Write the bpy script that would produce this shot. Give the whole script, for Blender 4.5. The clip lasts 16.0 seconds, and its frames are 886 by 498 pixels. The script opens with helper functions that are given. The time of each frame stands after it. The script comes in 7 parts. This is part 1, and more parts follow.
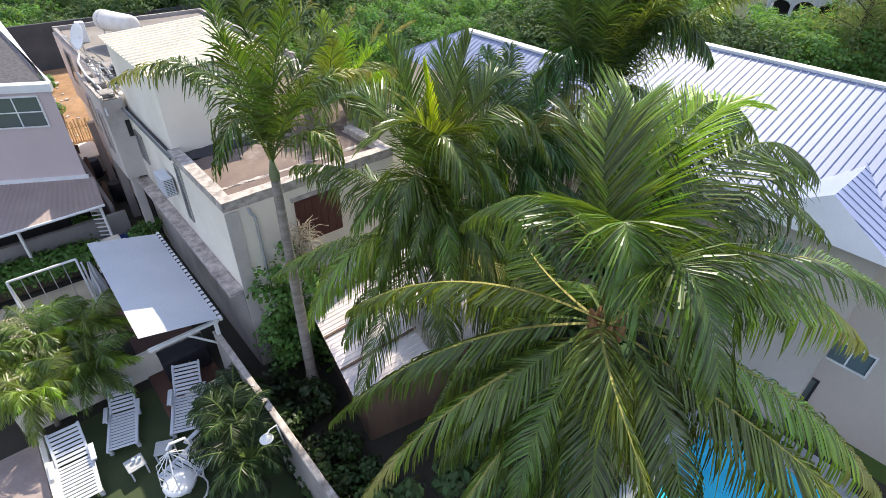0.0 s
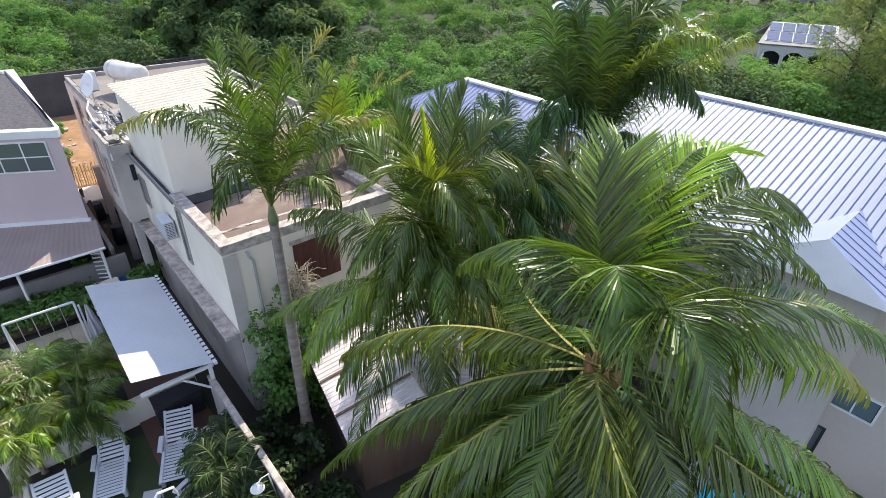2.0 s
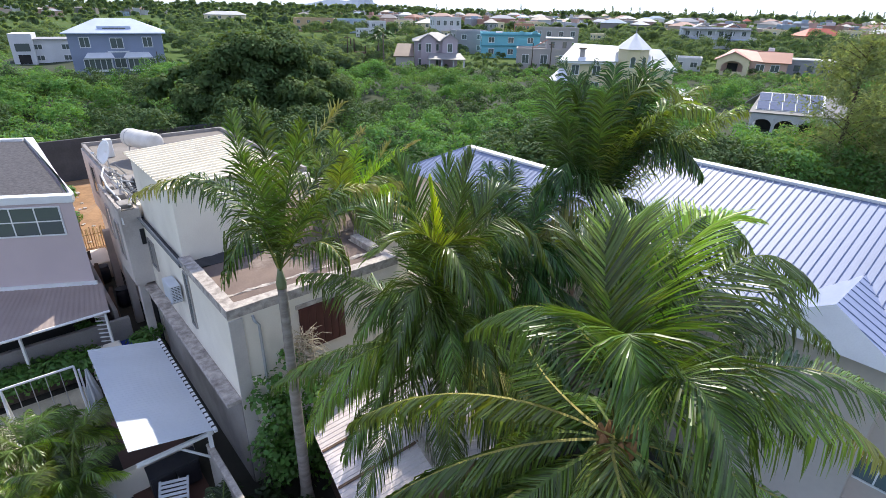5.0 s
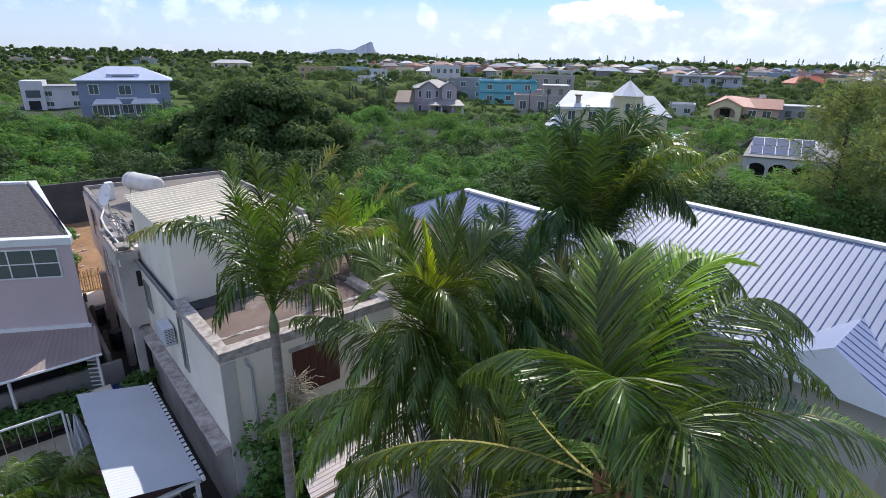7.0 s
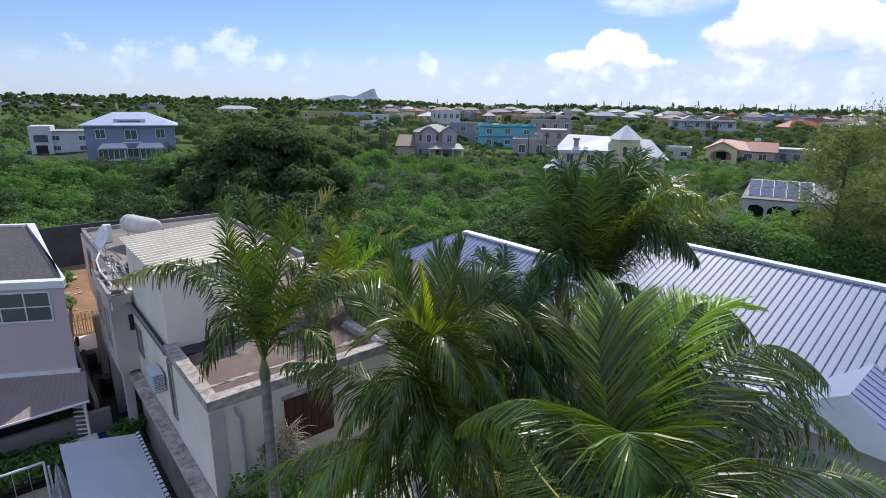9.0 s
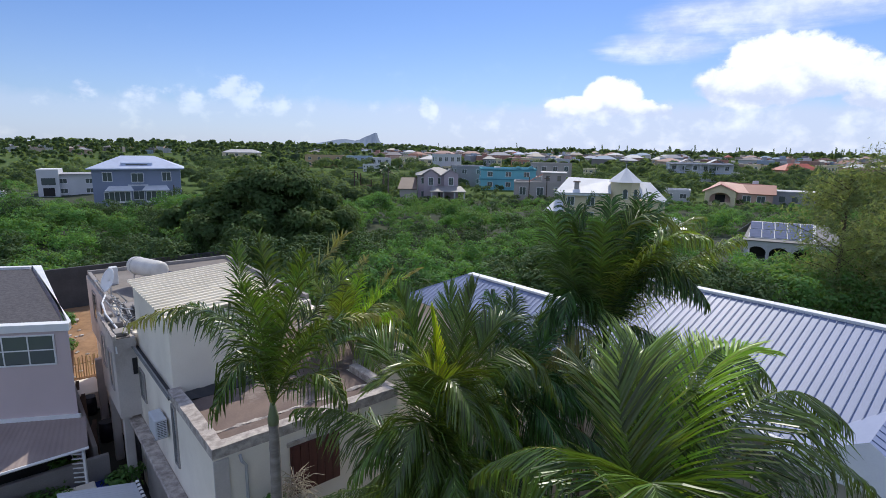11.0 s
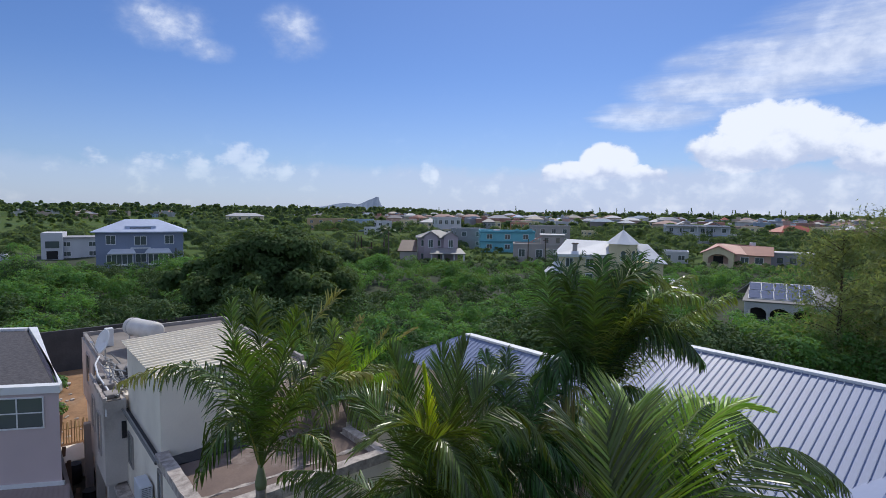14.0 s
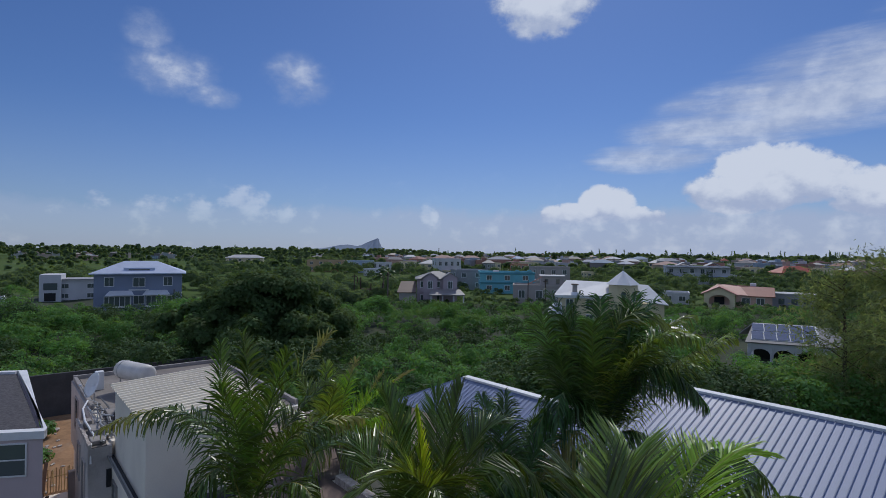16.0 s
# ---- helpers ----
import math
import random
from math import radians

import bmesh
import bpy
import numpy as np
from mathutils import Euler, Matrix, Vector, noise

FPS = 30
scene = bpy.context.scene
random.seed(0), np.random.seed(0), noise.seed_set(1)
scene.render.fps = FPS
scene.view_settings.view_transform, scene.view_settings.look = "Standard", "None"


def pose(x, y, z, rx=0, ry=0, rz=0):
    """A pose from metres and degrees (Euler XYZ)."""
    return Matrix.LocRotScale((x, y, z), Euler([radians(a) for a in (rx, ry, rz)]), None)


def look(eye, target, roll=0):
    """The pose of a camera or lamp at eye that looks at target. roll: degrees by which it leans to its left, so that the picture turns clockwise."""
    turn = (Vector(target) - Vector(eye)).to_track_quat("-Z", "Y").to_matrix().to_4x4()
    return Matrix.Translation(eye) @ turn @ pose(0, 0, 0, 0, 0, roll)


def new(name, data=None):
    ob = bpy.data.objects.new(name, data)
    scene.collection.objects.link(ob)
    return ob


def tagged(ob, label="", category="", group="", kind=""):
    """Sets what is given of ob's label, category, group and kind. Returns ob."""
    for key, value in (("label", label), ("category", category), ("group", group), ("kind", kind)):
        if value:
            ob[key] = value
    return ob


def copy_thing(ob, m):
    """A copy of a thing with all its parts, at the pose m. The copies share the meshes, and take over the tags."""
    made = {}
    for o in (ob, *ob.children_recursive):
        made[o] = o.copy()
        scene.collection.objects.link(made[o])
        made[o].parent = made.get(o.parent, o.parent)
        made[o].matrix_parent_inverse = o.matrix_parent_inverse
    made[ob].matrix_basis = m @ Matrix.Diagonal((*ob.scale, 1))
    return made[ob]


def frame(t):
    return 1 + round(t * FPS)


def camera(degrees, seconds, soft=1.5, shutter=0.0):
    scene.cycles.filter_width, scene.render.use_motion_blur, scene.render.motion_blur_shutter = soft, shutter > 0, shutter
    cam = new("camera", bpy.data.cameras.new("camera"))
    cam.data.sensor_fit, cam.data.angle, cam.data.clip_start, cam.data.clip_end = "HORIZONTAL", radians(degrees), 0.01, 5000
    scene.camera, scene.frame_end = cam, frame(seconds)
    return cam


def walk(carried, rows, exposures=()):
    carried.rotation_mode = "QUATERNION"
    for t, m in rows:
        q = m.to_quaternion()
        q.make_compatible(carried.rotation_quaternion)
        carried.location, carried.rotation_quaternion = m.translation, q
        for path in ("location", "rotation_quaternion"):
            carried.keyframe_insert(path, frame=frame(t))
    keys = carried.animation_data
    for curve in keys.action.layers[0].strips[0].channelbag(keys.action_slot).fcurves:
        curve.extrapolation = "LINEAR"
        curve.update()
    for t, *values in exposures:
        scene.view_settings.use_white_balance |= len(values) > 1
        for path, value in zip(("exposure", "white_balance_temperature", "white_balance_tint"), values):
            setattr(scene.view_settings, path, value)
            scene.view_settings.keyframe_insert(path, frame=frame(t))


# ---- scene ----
cam = camera(79.9, 16.0, soft=0.7)
# seconds, eye x y z, yaw, pitch, roll
ROWS = [
    (0.0, 0.000, 0.000, 13.000, 3.58, -35.76, 1.27),
    (0.5, 0.037, -0.020, 13.017, 3.56, -34.64, 1.26),
    (1.0, 0.109, -0.028, 13.028, 3.73, -33.41, 1.25),
    (1.5, 0.118, -0.007, 13.041, 3.81, -32.32, 1.24),
    (2.0, 0.097, -0.010, 13.029, 3.83, -31.12, 1.23),
    (2.5, 0.073, 0.001, 13.044, 3.87, -29.99, 1.22),
    (3.0, 0.021, -0.021, 13.064, 3.87, -28.85, 1.20),
    (3.5, -0.022, -0.024, 13.069, 3.96, -27.71, 1.19),
    (4.0, -0.037, -0.042, 13.117, 4.05, -26.66, 1.17),
    (6.5, 0.032, -0.055, 13.141, 4.24, -21.08, 1.14),
    (7.0, 0.103, -0.045, 13.148, 4.25, -19.96, 1.11),
    (7.5, 0.159, 0.012, 13.143, 4.28, -18.87, 1.07),
    (8.0, 0.217, 0.073, 13.134, 4.31, -17.72, 1.04),
    (8.5, 0.219, 0.151, 13.119, 4.38, -16.59, 1.02),
    (9.0, 0.160, 0.231, 13.096, 4.42, -15.46, 0.99),
    (11.5, -0.081, 0.143, 13.145, 4.61, -9.84, 0.95),
    (12.0, -0.072, 0.072, 13.135, 4.61, -8.70, 0.92),
    (12.5, -0.044, 0.032, 13.105, 4.63, -7.61, 0.89),
    (13.0, 0.011, -0.010, 13.093, 4.68, -6.47, 0.86),
    (13.5, 0.080, -0.015, 13.087, 4.72, -5.36, 0.83),
    (14.0, 0.135, -0.014, 13.080, 4.75, -4.24, 0.81),
    (14.5, 0.182, 0.003, 13.065, 4.78, -3.11, 0.79),
    (15.0, 0.202, 0.011, 13.059, 4.81, -2.00, 0.78),
    (15.5, 0.224, 0.062, 13.059, 4.83, -0.90, 0.77),
    (16.0, 0.249, 0.128, 13.030, 4.81, 0.24, 0.70),]
walk(cam, [(t, pose(x, y, z, 90 + pitch, 0, yaw) @ pose(0, 0, 0, 0, 0, roll)) for t, x, y, z, yaw, pitch, roll in ROWS],
     exposures=[(0.0, 0.68, 6800, 8), (4.0, 0.62, 6500, 8), (6.5, 0.02, 6230, 10), (8.0, -0.15, 6200, 10), (12.0, -0.38, 6160, 10), (14.0, -0.60, 6090, 10), (16.0, -1.15, 5830, 10)])

# ---------------------------------------------------------------- light
SUN_AZ, SUN_EL = 9.3, 49.0          # degrees right of +y, degrees up
world = bpy.data.worlds.new("sky")
scene.world = world
world.use_nodes = True


def build_sky():
    nt = world.node_tree
    N, L = nt.nodes, nt.links
    N.clear()
    out = N.new("ShaderNodeOutputWorld")
    bg = N.new("ShaderNodeBackground")
    bg.inputs["Strength"].default_value = 0.115
    L.new(bg.outputs[0], out.inputs[0])
    sky = N.new("ShaderNodeTexSky")
    sky.sky_type = 'NISHITA'
    sky.sun_disc = False
    sky.sun_elevation = radians(SUN_EL)
    sky.sun_rotation = radians(SUN_AZ)
    sky.air_density, sky.dust_density, sky.ozone_density = 1.0, 0.35, 2.2
    tc = N.new("ShaderNodeTexCoord")
    sep = N.new("ShaderNodeSeparateXYZ")
    L.new(tc.outputs["Generated"], sep.inputs[0])

    def math(op, a, b=None, c=None, clamp=False):
        n = N.new("ShaderNodeMath")
        n.operation, n.use_clamp = op, clamp
        for i, v in enumerate((a, b, c)):
            if v is None:
                continue
            if isinstance(v, (int, float)):
                n.inputs[i].default_value = v
            else:
                L.new(v, n.inputs[i])
        return n.outputs[0]

    def noise_at(scale, stretch, detail=6.0, rough=0.55):
        mp = N.new("ShaderNodeMapping")
        mp.inputs["Scale"].default_value = stretch
        L.new(tc.outputs["Generated"], mp.inputs["Vector"])
        n = N.new("ShaderNodeTexNoise")
        n.inputs["Scale"].default_value = scale
        n.inputs["Detail"].default_value = detail
        n.inputs["Roughness"].default_value = rough
        L.new(mp.outputs[0], n.inputs["Vector"])
        return n.outputs["Fac"]

    def ramp(v, lo, hi):
        n = N.new("ShaderNodeMapRange")
        n.interpolation_type = 'SMOOTHSTEP'
        n.inputs["From Min"].default_value, n.inputs["From Max"].default_value = lo, hi
        L.new(v, n.inputs["Value"])
        return n.outputs[0]

    def blob(az, el, wide, high):
        """A soft mound round a direction of the sky."""
        d = Vector((math_sin(az) * math_cos(el), math_cos(az) * math_cos(el), math_sin(el)))
        side = Vector((math_cos(az), -math_sin(az), 0))
        dot = N.new("ShaderNodeVectorMath")
        dot.operation = 'DOT_PRODUCT'
        dot.inputs[1].default_value = side
        L.new(tc.outputs["Generated"], dot.inputs[0])
        u = math('DIVIDE', dot.outputs["Value"], wide)
        v = math('DIVIDE', math('SUBTRACT', sep.outputs[2], d.z), high)
        r = math('ADD', math('MULTIPLY', u, u), math('MULTIPLY', v, v))
        front = N.new("ShaderNodeVectorMath")
        front.operation = 'DOT_PRODUCT'
        front.inputs[1].default_value = d
        L.new(tc.outputs["Generated"], front.inputs[0])
        ahead = math('GREATER_THAN', front.outputs["Value"], 0.0)
        return math('MULTIPLY', math('SUBTRACT', 1.0, r, clamp=True), ahead)

    def math_sin(a):
        return np.sin(np.radians(a)).item()

    def math_cos(a):
        return np.cos(np.radians(a)).item()

    z = sep.outputs[2]
    lumps = noise_at(11.0, (1, 1, 1.5), 9.0, 0.62)
    edge = noise_at(7.0, (1, 1, 0.6), 8.0, 0.6)
    streak = noise_at(2.6, (1.0, 1.0, 4.5), 8.0, 0.6)
    thread = noise_at(7.0, (1.0, 1.0, 7.0), 8.0, 0.65)
    rough = math('SUBTRACT', lumps, 0.5)
    fine = math('SUBTRACT', noise_at(26.0, (1, 1, 1.3), 6.0, 0.55), 0.5)

    def gather(rows):
        most = None
        for row in rows:
            q = blob(*row)
            most = q if most is None else math('MAXIMUM', most, q)
        return most

    # bank of cloud low over the horizon with a heaped upper edge
    top = math('ADD', 0.086, math('ADD', math('MULTIPLY', math('SUBTRACT', edge, 0.5), 0.06), math('MULTIPLY', fine, 0.025)))
    low = math('MULTIPLY', ramp(math('SUBTRACT', top, z), -0.01, 0.030), math('ADD', 0.5, math('MULTIPLY', ramp(sep.outputs[0], -0.55, 0.25), 0.36)))
    small = gather([(-38.3, 4.1, .030, .026), (-40.4, 3.2, .03, .022), (-33.6, 3.6, .055, .034), (-30, 3.7, .055, .036), (-25.5, 4.3, .062, .052), (-21.5, 4.0, .036, .034), (-6.5, 3.8, .026, .028)])
    small = math('MULTIPLY', ramp(math('ADD', small, math('ADD', math('MULTIPLY', fine, 1.8), math('MULTIPLY', rough, 0.6))), 0.15, 1.0), ramp(small, 0.0, 0.5))
    mounds = [(26.5, 7.0, .11, .07), (29.5, 6.8, .09, .055), (24, 5.9, .09, .045), (35.5, 5.3, .10, .055), (12.3, 4.9, .06, .045), (8.6, 3.6, .07, .034), (16, 3.4, .07, .03), (5.8, 25.5, .105, .072),
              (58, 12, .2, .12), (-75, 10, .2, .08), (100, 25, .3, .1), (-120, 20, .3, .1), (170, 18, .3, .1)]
    small = math('MULTIPLY', small, ramp(z, 0.028, 0.075))
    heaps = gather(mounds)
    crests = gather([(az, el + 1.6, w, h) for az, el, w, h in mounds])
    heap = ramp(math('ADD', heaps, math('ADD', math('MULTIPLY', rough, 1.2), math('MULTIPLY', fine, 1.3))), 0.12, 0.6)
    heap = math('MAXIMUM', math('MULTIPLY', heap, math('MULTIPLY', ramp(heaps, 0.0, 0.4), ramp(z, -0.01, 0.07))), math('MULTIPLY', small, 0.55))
    # thin torn wisps
    wisp_at = gather([(-34.2, 19.9, .045, .045), (-32.1, 16.6, .095, .05), (-28.6, 14.7, .06, .028), (-20.5, 17.0, .075, .056)])
    wisp = math('MULTIPLY', ramp(math('ADD', wisp_at, math('ADD', math('MULTIPLY', rough, 2.6), math('MULTIPLY', fine, 0.9))), 0.1, 1.7), math('MULTIPLY', ramp(wisp_at, 0.0, 0.9), 0.8))
    # high streaked veil, slanting up to the sun's side
    veil_at = gather([(17, 9.6, .15, .035), (23, 11.6, .2, .05), (30, 13.4, .25, .07), (39, 15.2, .3, .085), (55, 18, .4, .1)])
    veil = math('MULTIPLY', ramp(math('ADD', veil_at, math('ADD', math('MULTIPLY', math('SUBTRACT', streak, 0.5), 1.5), math('MULTIPLY', math('SUBTRACT', thread, 0.5), 1.2))), 0.0, 1.25), 0.8)
    veil = math('MULTIPLY', veil, ramp(veil_at, 0.0, 0.4))
    # broken cumulus over the unseen rest of the sky, added for whiter, brighter fill
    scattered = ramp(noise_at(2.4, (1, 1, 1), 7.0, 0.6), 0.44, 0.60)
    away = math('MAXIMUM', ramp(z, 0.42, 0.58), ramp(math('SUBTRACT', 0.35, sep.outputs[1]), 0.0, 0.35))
    fill_cloud = math('MULTIPLY', scattered, math('MULTIPLY', away, 0.9))
    haze = math('MULTIPLY', ramp(math('SUBTRACT', 0.26, z), 0.0, 0.26), 0.24)
    cover = math('MAXIMUM', fill_cloud, math('MAXIMUM', math('MAXIMUM', low, heap), math('MAXIMUM', math('MAXIMUM', veil, wisp), haze)))
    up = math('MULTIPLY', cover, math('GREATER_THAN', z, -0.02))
    shade = N.new("ShaderNodeMix")
    shade.data_type = 'RGBA'
    shade.inputs["A"].default_value = (7.2, 8.0, 10.2, 1)
    shade.inputs["B"].default_value = (11.6, 11.9, 12.8, 1)
    bright = math('MAXIMUM', math('MAXIMUM', math('MAXIMUM', math('MULTIPLY', small, 0.75), math('MULTIPLY', heap, math('ADD', 0.2, math('MULTIPLY', crests, 1.2)))), math('MULTIPLY', veil, 0.8)), math('MULTIPLY', wisp, 0.8))
    glare = math('MULTIPLY', math('MULTIPLY', blob(24, 2.5, .55, .12), low), 0.42)
    bright = math('MAXIMUM', bright, glare)
    L.new(ramp(math('ADD', math('MULTIPLY', math('ADD', rough, math('MULTIPLY', fine, 1.6)), 1.3), bright), 0.1, 1.1), shade.inputs["Factor"])
    blue = N.new("ShaderNodeMix")
    blue.data_type, blue.blend_type = 'RGBA', 'MULTIPLY'
    blue.inputs["Factor"].default_value = 1.0
    blue.inputs["B"].default_value = (0.72, 0.87, 1.22, 1)
    L.new(sky.outputs[0], blue.inputs["A"])
    mix = N.new("ShaderNodeMix")
    mix.data_type = 'RGBA'
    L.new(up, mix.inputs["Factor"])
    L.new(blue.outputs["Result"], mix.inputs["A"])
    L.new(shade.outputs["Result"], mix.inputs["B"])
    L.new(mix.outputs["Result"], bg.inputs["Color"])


build_sky()
sun = new("sun", bpy.data.lights.new("sun", 'SUN'))
sun.data.energy, sun.data.angle, sun.data.color = 4.6, radians(0.6), (1.0, 0.92, 0.79)
_a, _e = radians(SUN_AZ), radians(SUN_EL)
sun.matrix_world = look((40 * math.sin(_a) * math.cos(_e), 40 * math.cos(_a) * math.cos(_e), 40 * math.sin(_e)), (0, 0, 0))


# ---------------------------------------------------------------- materials
def material(name, c1, c2=None, rough=0.8, scale=4.0, fine=40.0, bump=0.15, metal=0.0, stain=None, spec=0.4, per=None, glow=0.0, stretch=(1, 1, 1), stain_amount=0.5):
    """Two-tone surface with coarse and fine variation, stains and relief. per: 'object' or 'island' adds a shift from piece to piece.
    glow: share of light that passes through a leaf."""
    m = bpy.data.materials.new(name)
    m.use_nodes = True
    nt = m.node_tree
    N, L = nt.nodes, nt.links
    b = N["Principled BSDF"]
    b.inputs["Roughness"].default_value = rough
    b.inputs["Metallic"].default_value = metal
    b.inputs["Specular IOR Level"].default_value = spec
    c2 = c2 or tuple(v * 0.75 for v in c1)
    tc = N.new("ShaderNodeTexCoord")
    mp = N.new("ShaderNodeMapping")
    mp.inputs["Scale"].default_value = stretch
    L.new(tc.outputs["Object"], mp.inputs[0])
    big, small = N.new("ShaderNodeTexNoise"), N.new("ShaderNodeTexNoise")
    for n, s, d in ((big, scale, 5), (small, fine, 3)):
        n.inputs["Scale"].default_value, n.inputs["Detail"].default_value = s, d
        L.new(mp.outputs[0], n.inputs["Vector"])
    add = N.new("ShaderNodeMath")
    add.operation = 'MULTIPLY_ADD'
    L.new(small.outputs["Fac"], add.inputs[0])
    add.inputs[1].default_value = 0.35
    L.new(big.outputs["Fac"], add.inputs[2])
    mr = N.new("ShaderNodeMapRange")
    mr.inputs["From Min"].default_value, mr.inputs["From Max"].default_value = 0.5, 0.85
    L.new(add.outputs[0], mr.inputs["Value"])
    mix = N.new("ShaderNodeMix")
    mix.data_type = 'RGBA'
    mix.inputs["A"].default_value, mix.inputs["B"].default_value = (*c1, 1), (*c2, 1)
    L.new(mr.outputs[0], mix.inputs["Factor"])
    col = mix.outputs["Result"]
    if stain:
        sn = N.new("ShaderNodeTexNoise")
        sn.inputs["Scale"].default_value, sn.inputs["Detail"].default_value, sn.inputs["Roughness"].default_value = scale * 0.35, 8, 0.7
        L.new(mp.outputs[0], sn.inputs["Vector"])
        sr = N.new("ShaderNodeMapRange")
        sr.interpolation_type = 'SMOOTHSTEP'
        sr.inputs["From Min"].default_value, sr.inputs["From Max"].default_value, sr.inputs["To Max"].default_value = 0.5, 0.72, stain_amount
        L.new(sn.outputs["Fac"], sr.inputs["Value"])
        sm = N.new("ShaderNodeMix")
        sm.data_type = 'RGBA'
        L.new(sr.outputs[0], sm.inputs["Factor"])
        L.new(col, sm.inputs["A"])
        sm.inputs["B"].default_value = (*stain, 1)
        col = sm.outputs["Result"]
    if per:
        whole, piece = N.new("ShaderNodeObjectInfo").outputs["Random"], N.new("ShaderNodeNewGeometry").outputs["Random Per Island"]
        for src, lo, hi in {'object': ((whole, 0.62, 1.4),), 'island': ((piece, 0.75, 1.25),), 'frond': ((whole, 0.7, 1.3), (piece, 0.5, 1.6))}[per]:
            hs = N.new("ShaderNodeHueSaturation")
            for key, k0, k1 in (("Value", lo, hi), ("Hue", 0.487, 0.513)):
                r = N.new("ShaderNodeMapRange")
                r.inputs["To Min"].default_value, r.inputs["To Max"].default_value = k0, k1
                L.new(src, r.inputs["Value"])
                L.new(r.outputs[0], hs.inputs[key])
            L.new(col, hs.inputs["Color"])
            col = hs.outputs[0]
    L.new(col, b.inputs["Base Color"])
    if bump:
        bp = N.new("ShaderNodeBump")
        bp.inputs["Strength"].default_value, bp.inputs["Distance"].default_value = bump, 0.02
        L.new(add.outputs[0], bp.inputs["Height"])
        L.new(bp.outputs[0], b.inputs["Normal"])
    if glow:
        tr = N.new("ShaderNodeBsdfTranslucent")
        tint = N.new("ShaderNodeMix")
        tint.data_type, tint.blend_type = 'RGBA', 'MULTIPLY'
        tint.inputs["Factor"].default_value = 1.0
        tint.inputs["B"].default_value = (1.9, 1.7, 0.7, 1)
        L.new(col, tint.inputs["A"])
        L.new(tint.outputs["Result"], tr.inputs["Color"])
        ms = N.new("ShaderNodeMixShader")
        ms.inputs[0].default_value = glow
        L.new(b.outputs[0], ms.inputs[1])
        L.new(tr.outputs[0], ms.inputs[2])
        L.new(ms.outputs[0], N["Material Output"].inputs[0])
    return m


def glass(name, tint=(0.05, 0.06, 0.07)):
    m = bpy.data.materials.new(name)
    m.use_nodes = True
    b = m.node_tree.nodes["Principled BSDF"]
    b.inputs["Base Color"].default_value = (*tint, 1)
    b.inputs["Roughness"].default_value = 0.06
    b.inputs["Specular IOR Level"].default_value = 0.7
    return m


